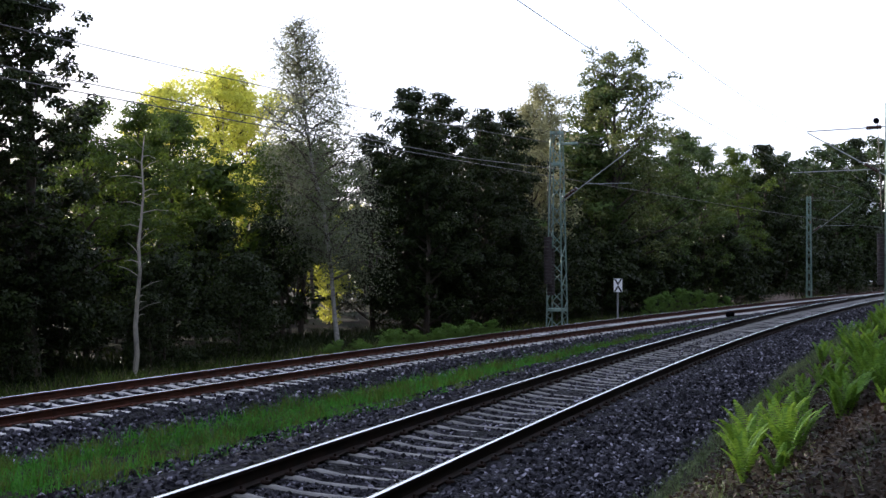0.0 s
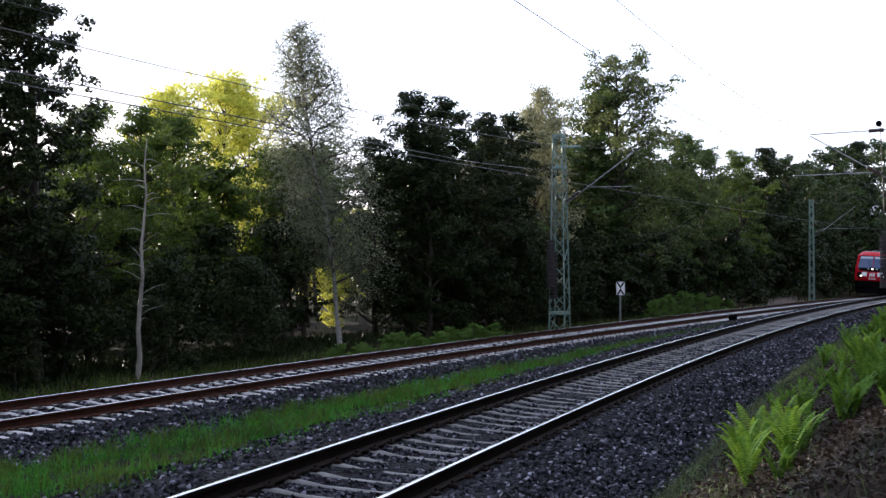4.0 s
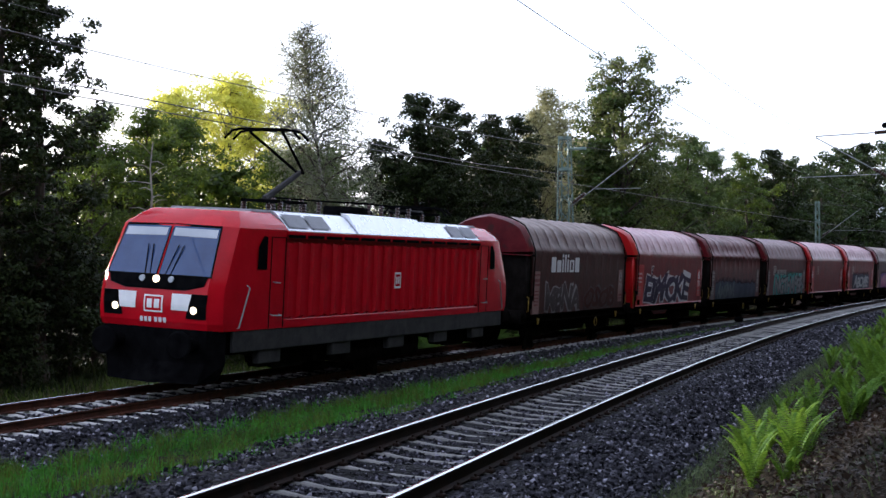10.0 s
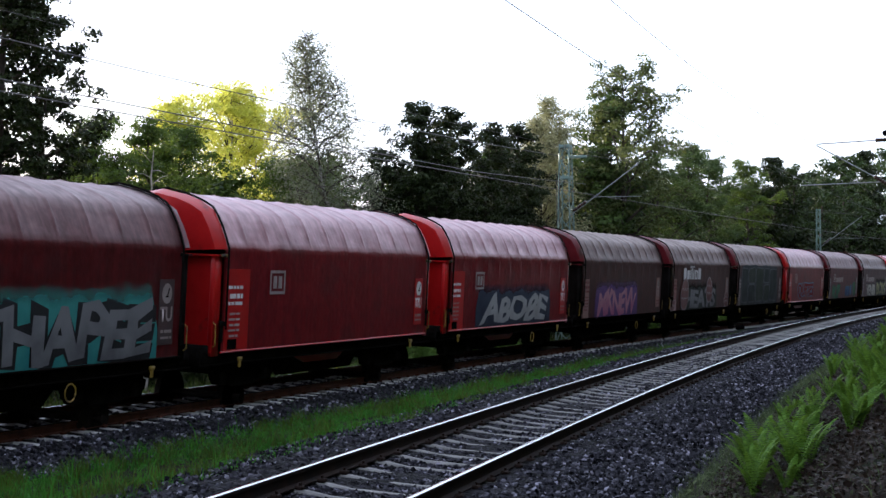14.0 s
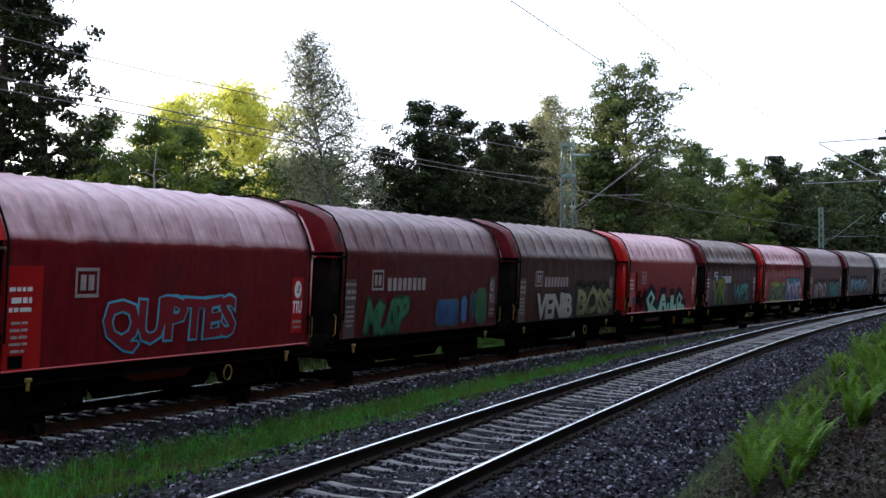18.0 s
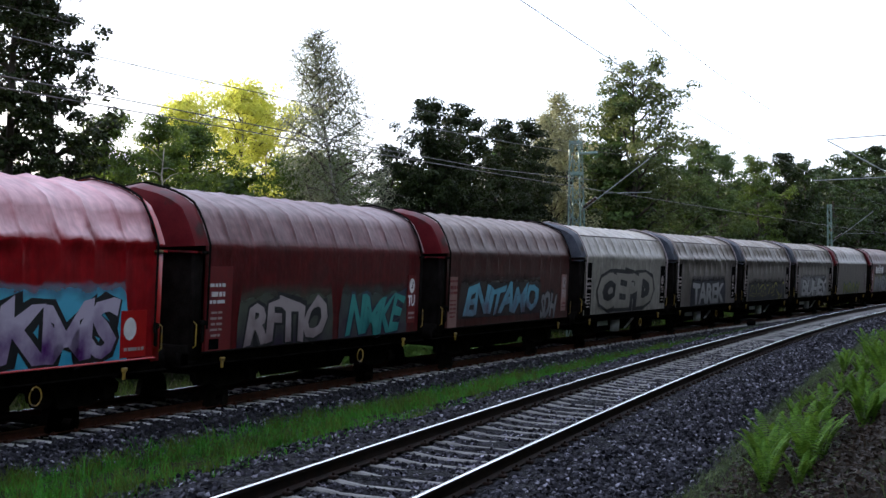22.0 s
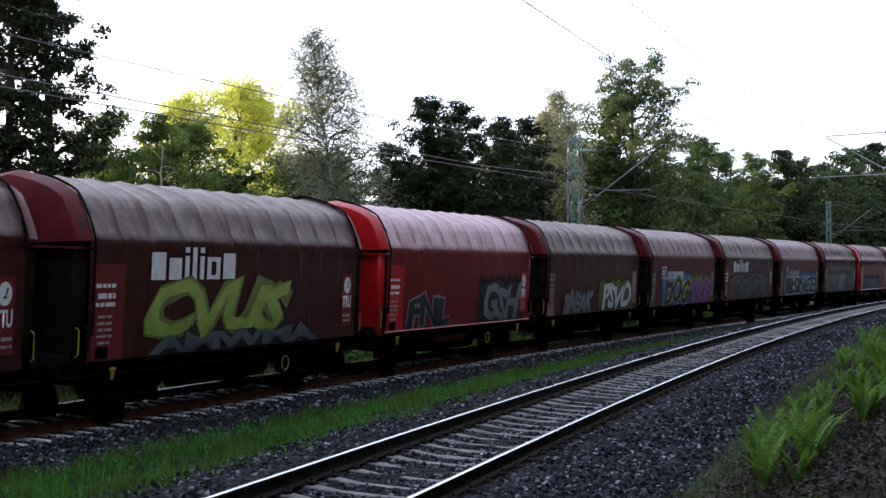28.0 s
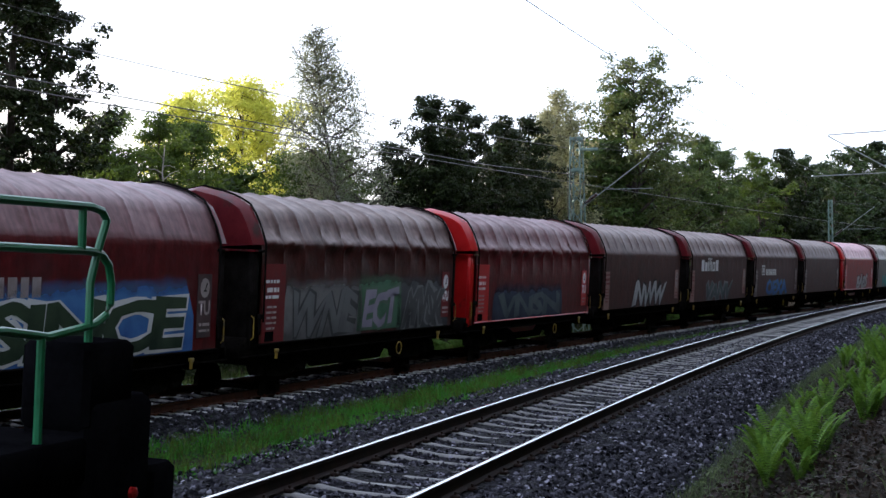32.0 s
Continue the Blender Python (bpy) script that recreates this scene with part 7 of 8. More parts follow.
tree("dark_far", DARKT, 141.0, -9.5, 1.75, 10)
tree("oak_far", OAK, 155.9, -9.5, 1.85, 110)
rngt = random.Random(8)
for d_, gap_, n_ in ((-12.5, (23.5, 32.5), 24), (-17.0, (31.5, 42.5), 20), (-23.0, (41.5, 53.5), 18)):
    for k_ in range(n_):
        s_ = -8 + k_ * (190 / n_) * (0.55 + 0.45 * k_ / n_) + rngt.uniform(-1.2, 1.2)
        if in_glade(s_, d_, 1.1):
            continue
        h_ = float(np.interp(s_, [-10, 8, 16, 25, 40, 60, 80, 120, 170], [9, 6.9, 7.2, 7.6, 9.2, 12, 11.2, 12.2, 15.5]))
        tree("high" if in_glade(s_, d_, 3.0) else "back" if rngt.random() < 0.6 else "back2", "leafy tree deeper in the wood", s_, d_ + rngt.uniform(-1.3, 1.3), h_ / 10 * rngt.uniform(0.86, 1.0), rngt.uniform(0, 360), leaf=M_MID if s_ < 24 and k_ % 2 else None)
# undergrowth in the darkest leaves: the wood's inner shade is in their colour
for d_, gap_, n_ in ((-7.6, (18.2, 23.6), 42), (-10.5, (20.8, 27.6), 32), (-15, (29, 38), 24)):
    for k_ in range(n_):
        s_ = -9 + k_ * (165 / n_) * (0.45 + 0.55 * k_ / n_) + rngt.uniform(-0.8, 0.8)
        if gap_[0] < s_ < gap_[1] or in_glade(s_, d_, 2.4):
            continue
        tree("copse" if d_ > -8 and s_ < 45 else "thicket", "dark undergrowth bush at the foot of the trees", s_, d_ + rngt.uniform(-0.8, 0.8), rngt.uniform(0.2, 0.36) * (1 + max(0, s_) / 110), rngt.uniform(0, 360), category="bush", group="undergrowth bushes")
# bushes added for a sunlit field; their yellow carries its brightness
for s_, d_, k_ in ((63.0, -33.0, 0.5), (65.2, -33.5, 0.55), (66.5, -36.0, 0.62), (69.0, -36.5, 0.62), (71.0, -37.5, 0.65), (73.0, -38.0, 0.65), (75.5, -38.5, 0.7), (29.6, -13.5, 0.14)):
    tree("shrub", "yellow bush standing in for the sunlit field behind the wood", s_, d_, k_, s_ * 50, leaf=M_YELL, category="bush", group="undergrowth bushes")
# added out of view on the camera's bank: trees that block low sky light
for k_ in range(64):
    p_ = at(NEAR, -48 + (k_ // 2) * 5.2 + 2.6 * (k_ % 2), (10.0 if k_ % 2 else 14) + (5 if k_ < 16 else 2.5 if k_ > 24 else 0) + rngt.uniform(-0.6, 0.6))
    h_ = rngt.uniform(1.3, 1.6)
    t_ = thing("tree", "unseen leafy tree added on the bank to block low sky light", "tree", "trees on the bank", m=pose(p_.x, p_.y, float(ground_z(np.array([p_.x]), np.array([p_.y]))[0]), 0, 0, rngt.uniform(0, 360)) @ Matrix.Diagonal((1.4, 1.4, h_, 1)))
    part("trunk", TREES["bank"][0], None, t_)
    part("bough", TREES["bank"][1], None, t_)
    part("crown", TREES["bank"][2], None, t_)
for s_, d_, k_ in ((-7, -9.0, 0.3), (-4.6, -9.4, 0.34), (-2.4, -9.0, 0.3), (-0.2, -9.5, 0.33), (2.0, -9.2, 0.3), (4.4, -9.6, 0.32)):
    tree("thicket", "dark undergrowth bush at the foot of the oaks", s_, d_, k_, s_ * 47, category="bush", group="undergrowth bushes")
# a low far edge of the wood
for k_ in range(16):
    s_ = 22 + k_ * 3.4 + rngt.uniform(-1, 1)
    if in_glade(s_, -29, 1.1):
        continue
    tree("high" if in_glade(s_, -29, 2.8) else "back", "leafy tree at the far edge of the wood", s_, -29 + rngt.uniform(-1.5, 1.5), rngt.uniform(0.62, 0.74), rngt.uniform(0, 360))
for s_, d_ in ((22.0, -11.6), (24.6, -12.2), (33.5, -17.5), (36.8, -18.2), (40.2, -17.8), (44.5, -21)):
    if in_glade(s_, d_, 1.5):
        continue
    tree("high", "tree with a bare lower trunk in the wood", s_, d_, rngt.uniform(0.72, 0.8), s_ * 30)
# nettles, brambles and a pale grass tuft along the verge
for k_ in range(26):
    s_ = 13.2 + k_ * 0.64
    tree("shrub", "bright green nettles beside the track", s_, -4.25 - rngt.uniform(0, 0.9), rngt.uniform(0.045, 0.095) * (0.75 if s_ < 17 else 1.0), rngt.uniform(0, 360), leaf=M_NETTLE, category="bush", group="verge plants")
for s_, k_ in ((52, 0.13), (55, 0.15), (58.5, 0.16), (62, 0.15), (65.5, 0.13), (69.5, 0.10)):
    tree("shrub", "broad-leaved green bramble hedge by the track", s_, -5.0, k_, s_ * 31, leaf=M_NETTLE, category="bush", group="verge plants")

# the bleached dead trunk
dp = at(FAR, 4.85, -6.6)
dz = float(ground_z(np.array([dp.x]), np.array([dp.y]))[0])
dt = thing("dead_tree", "bleached bare dead trunk with short broken twigs", "dead tree", m=pose(dp.x, dp.y, dz))
dk = [(0.03 * i + 0.045 * math.sin(i * 2.1), 0.04 * math.sin(i * 1.3), 0.76 * i) for i in range(10)]
part("trunk", Geo().tube(dk, [0.082 - 0.0076 * i for i in range(10)], 8), M_PALEWOOD, dt)
rd = random.Random(4)
for k_ in range(26):
    i_ = 2.0 + k_ * 0.26
    b_ = Vector(dk[int(i_)]).lerp(Vector(dk[min(9, int(i_) + 1)]), i_ % 1)
    a_, l_ = rd.uniform(0, 6.28), rd.uniform(0.3, 1.0)
    e_ = b_ + Vector((math.cos(a_) * l_, math.sin(a_) * l_, rd.uniform(-0.05, 0.4)))
    part("twig", Geo().tube([b_, (b_ + e_) / 2 + Vector((0, 0, 0.06)), e_], [0.017, 0.011, 0.004], 4), M_PALEWOOD, dt)


# ---- grass, weeds, ferns, loose stones ----
def blades(name, label, x, y, z, h, w, material, seed, lean=0.5):
    """Upright blades as one mesh: each a narrow bent triangle pair."""
    rng = np.random.default_rng(seed)
    n = len(x)
    a = rng.uniform(0, 2 * math.pi, n)
    b = rng.uniform(0, 2 * math.pi, n)
    l = lean * h * rng.uniform(0.2, 1.2, n)
    p = np.stack([x, y, z], 1)
    side = np.stack([np.cos(a), np.sin(a), np.zeros(n)], 1) * (w / 2)[:, None]
    bend = np.stack([np.cos(b) * l, np.sin(b) * l, h], 1)
    mid = np.stack([np.cos(b) * l * 0.3, np.sin(b) * l * 0.3, h * 0.6], 1)
    v = np.stack([p - side, p + side, p + mid + side * 0.7, p + bend, p + mid - side * 0.7], 1).reshape(-1, 3)
    f = np.arange(n)[:, None] * 5
    q = np.concatenate([f + np.array([0, 1, 2, 4])], 0)
    t = np.concatenate([f + np.array([4, 2, 3, 3])], 0)
    me = bpy.data.meshes.new(name)
    loops = np.concatenate([q, t[:, :3]], 1).ravel()
    me.vertices.add(len(v))
    me.vertices.foreach_set("co", v.astype(np.float32).ravel())
    me.loops.add(len(loops))
    me.loops.foreach_set("vertex_index", loops.astype(np.int32))
    me.polygons.add(2 * n)
    me.polygons.foreach_set("loop_start", np.stack([np.arange(n) * 7, np.arange(n) * 7 + 4], 1).ravel().astype(np.int32))
    me.polygons.foreach_set("loop_total", np.tile(np.array([4, 3], dtype=np.int32), n))
    me.update(calc_edges=True)
    me.materials.append(material)
    return tagged(new(name, me), label, "plants", kind="stuff")


def along(rng, n, track, s0, s1, d0, d1, power=1.0):
    s = s0 + (s1 - s0) * rng.random(n) ** power
    d = d0 + (d1 - d0) * rng.random(n)
    x, y, a = (np.interp(s, _S, c) for c in track)
    return s, d, x + np.cos(a) * d, y - np.sin(a) * d


rg = np.random.default_rng(21)
# the green strip between the tracks
s, d, x, y = along(rg, 190000, FAR, -24, 52, 2.2, 9.0, 1.1)
_, dn = beside(NEAR, x, y)
dens = ease(0.12, 0.5, 0.5 + 0.5 * wave(x, y, 1.1, 3.0)) * (0.5 + 0.5 * ease(0.25, 0.6, 0.5 + 0.5 * wave(x, y, 4.3, 1.0))) * ease(2.3, 2.9, d) * ease(2.5, 3.7, -dn) * (0.35 + 0.65 * ease(2.5, 5.5, -dn))
keep = rg.random(len(x)) < dens
x, y = x[keep], y[keep]
z = ground_z(x, y)
h = rg.uniform(0.04, 0.16, len(x)) * (0.4 + 1.5 * ease(0.45, 0.9, 0.5 + 0.5 * wave(x, y, 2.9, 1.0)) + 1.6 * ease(0.6, 0.95, 0.5 + 0.5 * wave(x, y, 7.3, 2.0)))
blades("grass_strip", "fresh green grass growing between the two tracks", x, y, z - 0.02, h, rg.uniform(0.01, 0.02, len(x)), M_GRASS, 1, 0.8)
STRIP = x, y, h
# taller dark tufts in it
pick = rg.integers(0, len(x), 260)
tx, ty = (np.repeat(c[pick], 50) + rg.normal(0, 0.1, 13000) for c in (x, y))
blades("grass_tufts", "taller tufts in the grass between the two tracks", tx, ty, ground_z(tx, ty) - 0.02, rg.uniform(0.12, 0.36, 13000), rg.uniform(0.008, 0.016, 13000), M_MID, 8, 0.8)
# rough grass at the wood's edge
s, d, x, y = along(rg, 22000, FAR, -14, 110, -7.0, -2.7, 1.4)
z = ground_z(x, y)
blades("verge_grass", "rough dry grass along the edge of the wood", x, y, z - 0.02, rg.uniform(0.12, 0.45, len(x)), rg.uniform(0.012, 0.03, len(x)), M_DRY, 2, 0.6)
s, d, x, y = along(rg, 20000, FAR, -14, 110, -6.5, -2.9, 1.3)
z = ground_z(x, y)
blades("verge_weeds", "green weeds along the edge of the wood", x, y, z - 0.02, rg.uniform(0.15, 0.6, len(x)), rg.uniform(0.015, 0.04, len(x)), M_MID, 3, 0.6)
s, d, x, y = along(rg, 16000, FAR, -10, 60, -10, -5.8, 1.3)
z = ground_z(x, y)
blades("wood_floor_weeds", "dark weeds and ivy on the wood floor", x, y, z - 0.02, rg.uniform(0.15, 0.5, len(x)), rg.uniform(0.03, 0.07, len(x)), M_DARK, 7, 0.8)
# a pale plume of dry grass near the second mast
px_, py_ = at(FAR, 82.7, -4.3)[:2]
n_ = 700
x, y = px_ + rg.normal(0, 0.55, n_), py_ + rg.normal(0, 0.55, n_)
blades("dry_tuft", "pale beige tuft of dry grass beside the mast", x, y, ground_z(x, y) - 0.02, rg.uniform(0.5, 1.15, n_), rg.uniform(0.02, 0.04, n_), M_TUFT, 9, 0.55)
# the bank
s, d, x, y = along(rg, 60000, NEAR, -4, 70, 2.6, 8.0, 1.6)
keep = rg.random(len(x)) < ease(0.2, 0.7, 0.5 + 0.5 * wave(x, y, 1.7, 5.0)) * (1 - 0.8 * ease(3.3, 4.2, d))
x, y = x[keep], y[keep]
z = ground_z(x, y)
blades("bank_grass", "thin grass and moss on the bank", x, y, z - 0.02, rg.uniform(0.04, 0.16, len(x)), rg.uniform(0.006, 0.012, len(x)), M_MOSS, 4, 0.9)
s, d, x, y = along(rg, 22000, NEAR, -4, 75, 2.65, 3.9, 1.4)
keep = rg.random(len(x)) < ease(0.25, 0.6, 0.5 + 0.5 * wave(x, y, 1.5, 8.0))
x, y = x[keep], y[keep]
z = ground_z(x, y)
blades("ballast_edge_grass", "grey-green thin grass at the edge of the stones", x, y, np.maximum(z, -0.46) - 0.02, rg.uniform(0.06, 0.22, len(x)), rg.uniform(0.005, 0.01, len(x)), M_MOSS, 6, 1.0)
s, d, x, y = along(rg, 18000, NEAR, -4, 60, 3.4, 8.0, 1.5)
z = ground_z(x, y)
blades("bank_litter", "withered brown stalks and leaf litter on the bank", x, y, z - 0.02, rg.uniform(0.02, 0.12, len(x)), rg.uniform(0.008, 0.025, len(x)), M_LITTER, 5, 2.2)


def litter(name, label, x, y, z, size, material, seed):
    """Fallen leaves lying at all tilts, as one mesh."""
    rng = np.random.default_rng(seed)
    n = len(x)
    a = rng.normal(size=(n, 3)) * np.array([1, 1, 0.35])
    a /= np.linalg.norm(a, axis=1)[:, None]
    b = np.cross(a, rng.normal(size=(n, 3)) * np.array([0.4, 0.4, 1]) + np.array([0, 0, 1.0]))
    b /= np.linalg.norm(b, axis=1)[:, None]
    s = (size * rng.uniform(0.5, 1.3, n))[:, None]
    p = np.stack([x, y, z + rng.uniform(0, 0.05, n)], 1)
    v = np.stack([p - a * s, p + b * s * 0.55, p + a * s, p - b * s * 0.55], 1).reshape(-1, 3)
    return tagged(new(name, from_arrays(name, v, np.arange(4 * n).reshape(-1, 4), material)), label, "leaf litter", kind="stuff")


x, y, h = STRIP
pick = rg.random(len(x)) < 0.45
x, y, h = x[pick] + rg.normal(0, 0.03, pick.sum()), y[pick] + rg.normal(0, 0.03, pick.sum()), h[pick]
litter("verge_leaves", "small broad weed leaves among the grass between the tracks", x, y, ground_z(x, y) + h * rg.random(len(x)) * 0.9, 0.024, M_GRASS, 43)
s, d, x, y = along(rg, 45000, NEAR, -3, 60, 3.0, 8.5, 1.7)
litter("fallen_leaves", "brown fallen leaves and twigs on the bank", x, y, ground_z(x, y), 0.017, M_LITTER, 41)
s, d, x, y = along(rg, 36000, NEAR, -1, 20, 3.3, 6.5, 1.2)
litter("fallen_leaves", "curled dark fallen leaves lying deep on the bank", x, y, ground_z(x, y) + rg.random(len(x)) * 0.05, 0.026, M_LITTER, 44)
s, d, x, y = along(rg, 16000, NEAR, -3, 60, 2.7, 4.6, 1.7)
litter("moss_tufts", "small green moss and weed leaves on the bank", x, y, ground_z(x, y), 0.028, M_MOSS, 42)


def fern_mesh(seed):
    """A tuft of arching fronds with paired leaflets."""
    rng = np.random.default_rng(seed)
    V, F = [], []
    for k in range(11):
        a = k * 2.4 + rng.uniform(-0.4, 0.4)
        L, up = rng.uniform(0.42, 0.72), rng.uniform(1.6, 2.3)
        out = np.array([math.cos(a), math.sin(a), 0])
        side = np.array([-math.sin(a), math.cos(a), 0])
        n = 27
        for i in range(2, n):
            t = i / n
            p = out * (L * 0.5 * t ** 1.5) + np.array([0, 0, up * L * (t - 0.42 * t * t)])
            w = L * 0.13 * math.sin(math.pi * (0.12 + 0.86 * t)) ** 0.9
            for sg_ in (-1, 1):
                tip = p + side * sg_ * w + out * w * 0.35 - np.array([0, 0, w * 0.22])
                o = len(V)
                c = out * 0.0065 + np.array([0, 0, 0.006])
                V += [p - c, p + c, (p + tip) / 2 + c * 1.15, tip, (p + tip) / 2 - c * 1.15]
                F.append((o, o + 1, o + 2, o + 3, o + 4))
    me = bpy.data.meshes.new("fronds")
    me.from_pydata([tuple(v) for v in V], [], F)
    me.materials.append(M_FERN)
    return me


FERNS = [fern_mesh(k) for k in range(4)]
rf_ = random.Random(12)
FERN_AT = [(2.36, 11.3, 0.95), (2.46, 11.8, 1.0), (2.62, 12.2, 1.05), (2.55, 11.0, 0.8), (3.04, 14.7, 0.7), (3.55, 12.6, 0.95), (3.72, 13.0, 0.8), (4.17, 15.2, 0.95), (4.03, 13.2, 0.9), (4.42, 14.6, 1.0), (5.11, 17.4, 1.0), (5.35, 18.6, 1.0), (4.75, 16.2, 0.95),
           (6.6, 25.0, 1.0), (7.0, 24.9, 1.1), (7.4, 24.4, 1.1), (8.57, 27.9, 1.1), (6.2, 19.6, 1.1), (6.6, 21.4, 1.1), (8.0, 26.0, 1.1), (2.69, 11.25, 1.1), (2.92, 11.75, 1.0), (2.8, 11.9, 1.0), (3.22, 14.55, 0.85), (3.6, 14.35, 0.95), (4.1, 17.8, 0.8), (4.55, 16.7, 0.8), (3.48, 12.6, 0.85), (3.98, 13.55, 0.75),
           (3.4, 11.0, 0.55), (5.94, 20.75, 0.9), (6.18, 20.75, 0.9), (6.06, 22.1, 0.7), (4.31, 14.1, 0.7), (9.21, 30.5, 0.9), (9.9, 34.0, 0.9), (4.62, 17.6, 0.8), (4.09, 13.25, 0.8), (5.2, 17.0, 0.85), (7.4, 25.0, 0.9)]
for k_ in range(14):
    p_ = at(NEAR, 13 + 34 * (k_ / 14) ** 1.2 + rf_.uniform(-0.6, 0.6), rf_.uniform(3.7, 5.0))
    FERN_AT.append((p_.x, p_.y, rf_.uniform(0.6, 0.95)))
for i_, (x_, y_, k_) in enumerate(FERN_AT):
    z_ = float(ground_z(np.array([x_]), np.array([y_]))[0])
    f_ = thing("fern", "bright green fern with arching fronds on the bank", "fern", "ferns on the bank", m=pose(x_, y_, z_ - 0.03, 0, 0, rf_.uniform(0, 360)) @ Matrix.Diagonal((0.74 * k_, 0.74 * k_, 0.6 * k_, 1)))
    part("fronds", FERNS[i_ % 4], None, f_)


def stones(name, label, track, n, s0, s1, d0, d1, seed, power, size, parent_z):
    """Loose broken stones lying on a bed, as one mesh."""
    rng = np.random.default_rng(seed)
    s, d, x, y = along(rng, n, track, s0, s1, d0, d1, power)
    first = -16 if track is FAR else -18          # the sleepers' tops stay clear
    clear = (np.abs((s - first) % 0.6 - 0.3) < 0.185) | (np.abs(d) > 1.28) | ((d > 0.95) & (track is NEAR))
    d, x, y = d[clear], x[clear], y[clear]
    n = len(x)
    base = np.array([(-1, -1, -0.6), (1, -0.8, -0.5), (0.9, 1, -0.6), (-1, 0.9, -0.5), (-0.5, -0.7, 0.6), (0.7, -0.4, 0.8), (0.4, 0.7, 0.5), (-0.7, 0.5, 0.75)])
    fa = np.array([(4, 5, 6, 7), (0, 1, 5, 4), (1, 2, 6, 5), (2, 3, 7, 6), (3, 0, 4, 7)])
    v = base[None] * (1 + rng.normal(0, 0.22, (n, 8, 3)))
    q = rng.normal(size=(n, 4))
    q /= np.linalg.norm(q, axis=1)[:, None]
    w_, a, b, c = q.T
    R = np.stack([1 - 2 * (b * b + c * c), 2 * (a * b - c * w_), 2 * (a * c + b * w_), 2 * (a * b + c * w_), 1 - 2 * (a * a + c * c), 2 * (b * c - a * w_), 2 * (a * c - b * w_), 2 * (b * c + a * w_), 1 - 2 * (a * a + b * b)], 1).reshape(n, 3, 3)
    v = np.einsum("nij,nkj->nki", R, v) * (size * rng.uniform(0.55, 1.25, n))[:, None, None]
    zb = parent_z(d) + (FAR_Z if track is FAR else 0)
    v += np.stack([x, y, zb], 1)[:, None]
    f = (np.arange(n)[:, None, None] * 8 + fa[None]).reshape(-1, 4)
    ob = new(name, from_arrays(name, v.reshape(-1, 3), f, M_STONE))
    return tagged(ob, label, "ballast", kind="stuff")


def near_bed(d):
    return np.interp(d, [-3.9, -2.9, -2.45, -1.75, -1.5, -1.3, -0.9, 0, 0.9, 1.3, 1.5, 1.75, 2.85, 3.2], [-0.58, -0.53, -0.41, -0.105, -0.07, -0.085, -0.155, -0.238, -0.245, -0.225, -0.225, -0.285, -0.42, -0.43])


def far_bed(d):
    return np.interp(d, [-2.5, -1.75, -1.3, 0, 1.3, 1.5, 1.75, 2.35, 3.0], [-0.48, -0.18, -0.13, -0.22, -0.275, -0.28, -0.35, -0.46, -0.48])


stones("ballast_stones", "loose dark broken stones on the near track bed", NEAR, 20000, 4.5, 42, 0.95, 3.1, 31, 1.8, 0.028, near_bed)
stones("ballast_stones", "loose dark broken stones between the near rails", NEAR, 14000, 4.5, 40, -0.7, 0.7, 32, 1.9, 0.03, near_bed)
stones("ballast_stones", "loose dark broken stones towards the green strip", NEAR, 19000, -6.0, 40, -3.9, -0.95, 33, 1.4, 0.028, near_bed)
stones("ballast_stones", "loose grey broken stones beside the far track", FAR, 9000, -12, 40, 0.95, 3.0, 34, 1.5, 0.034, far_bed)
stones("ballast_stones", "loose grey broken stones between the far rails", FAR, 4500, -11, 30, -0.6, 0.6, 35, 1.5, 0.03, far_bed)
stones("ballast_stones", "loose dark broken stones farther along the near track bed", NEAR, 6000, 36, 80, 0.95, 3.1, 36, 1.2, 0.04, near_bed)
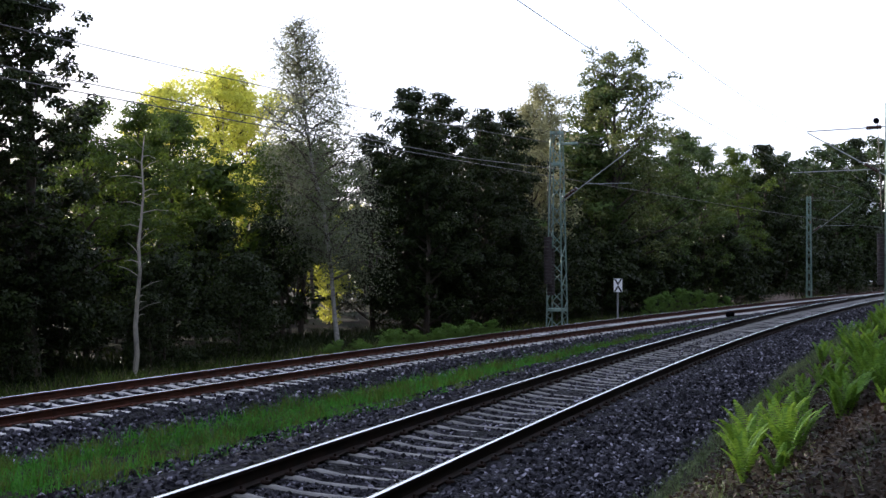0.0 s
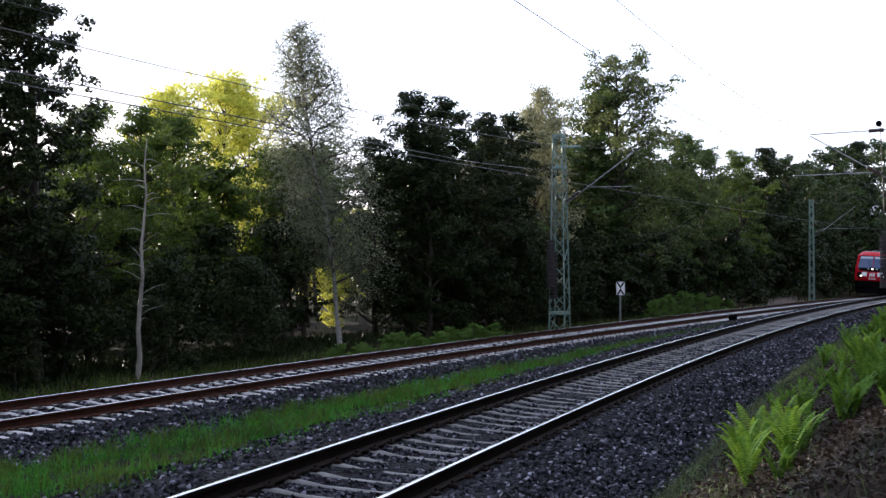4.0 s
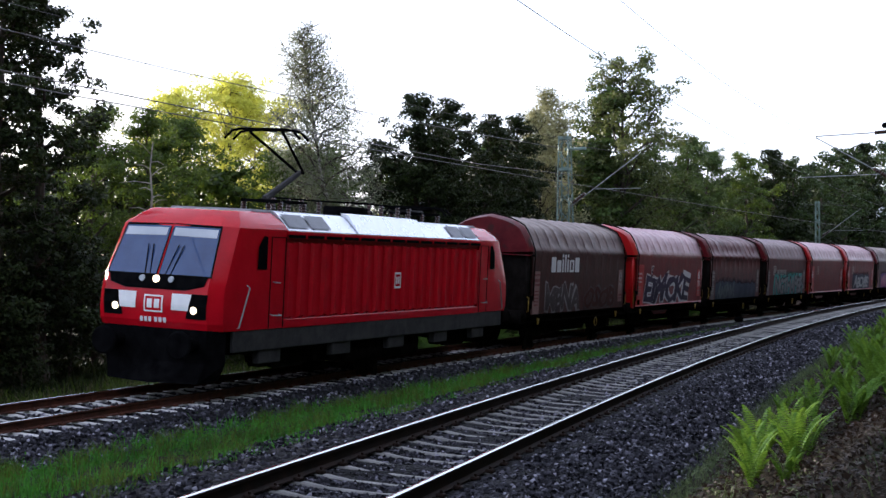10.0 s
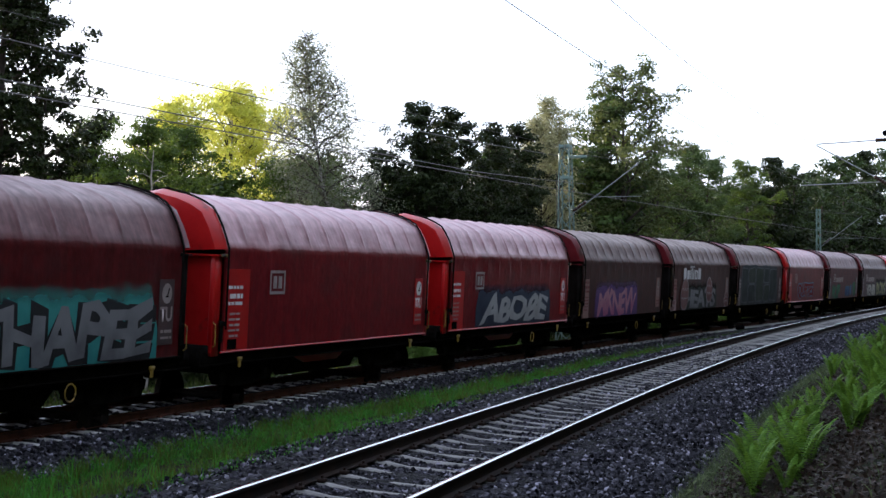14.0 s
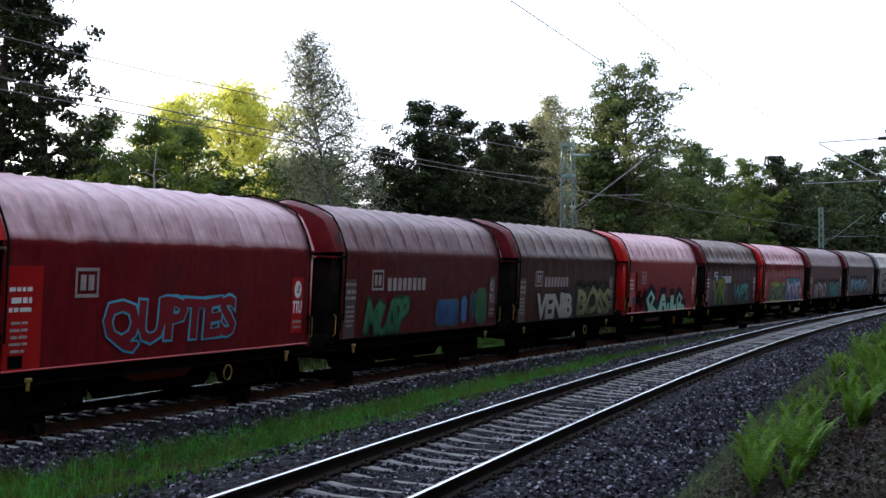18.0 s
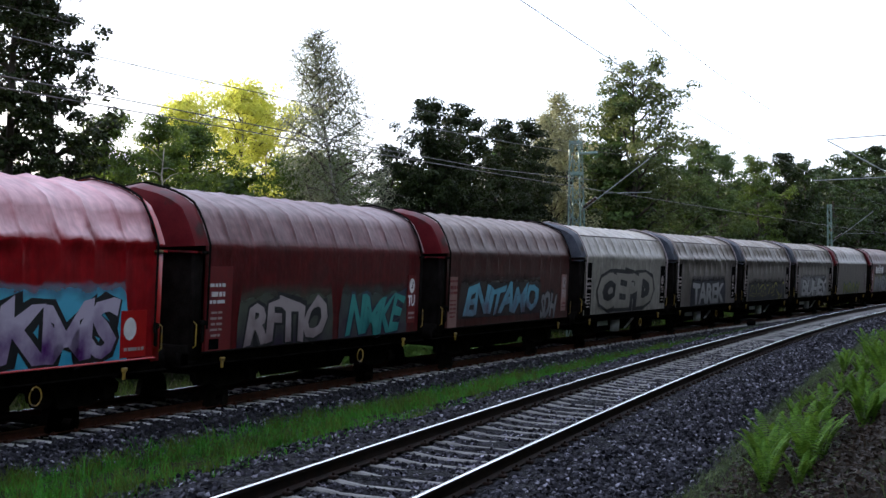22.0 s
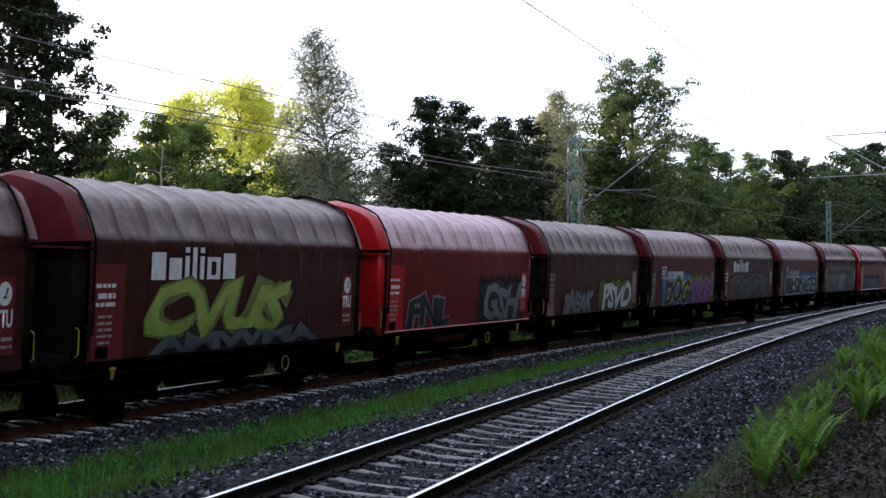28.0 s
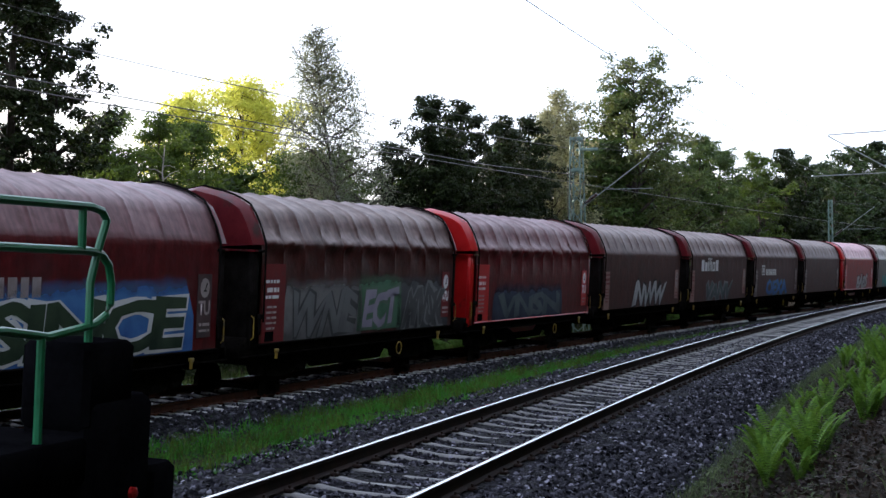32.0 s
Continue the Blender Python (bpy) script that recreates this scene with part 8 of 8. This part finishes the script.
stones("ballast_stones", "loose dark broken stones farther towards the green strip", NEAR, 4000, 36, 75, -3.9, -0.95, 37, 1.2, 0.04, near_bed)


# ---- what moves ----
def front_s(t):
    """Where the first wagon's cover begins, along the far track: about 16.7 m/s all the way."""
    ts = [0, 11, 13, 19, 23, 28, 32]
    return float(np.interp(t, ts, [-35.75 + 13 * 16.7, -35.75 + 2 * 16.7, -35.85, -136.4, -202.75, -286.25, -352.7]))


def ride(track, s, base, cant):
    """A vehicle's pose on the curve, carried at two pivots."""
    a, b = at(track, s - base), at(track, s + base)
    d = b - a
    p = (a + b) / 2
    return Matrix.Translation(p) @ Matrix.Rotation(math.atan2(d.y, d.x), 4, "Z") @ Matrix.Rotation(cant / 1.5, 4, "X")


def spin(wheel, t0, t1, r, way=-1):
    """Roll a wheelset from t0 to t1 at the train's speed, down the line or up it."""
    base, step = wheel.matrix_local.copy(), 0.035
    rows = [(0.0, base)] + [(t0 + k * step, base @ Matrix.Rotation(way * 16.7 * k * step / r, 4, "Y")) for k in range(int((t1 - t0) / step))]
    walk(wheel, rows + [(32.0, rows[-1][1])])


def motions():
    times = [k * 0.5 for k in range(65)]
    walk(LOCO, [(t, ride(FAR, front_s(t) - 1.1 - 9.45, 5.2, FAR_CANT)) for t in times])
    for i, w in enumerate(WAGONS):
        walk(w, [(t, ride(FAR, front_s(t) + TARP_L / 2 + PITCH * i - (0.12 if 4 <= i <= 15 else 0.0), 3.5, FAR_CANT)) for t in times])
        # its wheels turn while it passes in view
        near = [t for t in times if -14 < front_s(t) + PITCH * i < 62]
        if near:
            for b in w.children:
                for wheel in (c for c in b.children if c.name.startswith("wheelset")):
                    spin(wheel, near[0], near[-1], 0.46)
    for wheel in (c for c in LOCO.children_recursive if c.name.startswith("wheelset")):
        spin(wheel, 8.0, 14.0, 0.6)
    for wheel in (c for c in WORKS.children_recursive if c.name.startswith("wheelset")):
        spin(wheel, 31.0, 31.99, 0.46, 1)
    walk(WORKS, [(t, ride(NEAR, -5.9 + 16.0 * (t - 32), 3.6, NEAR_CANT)) for t in times])


motions()
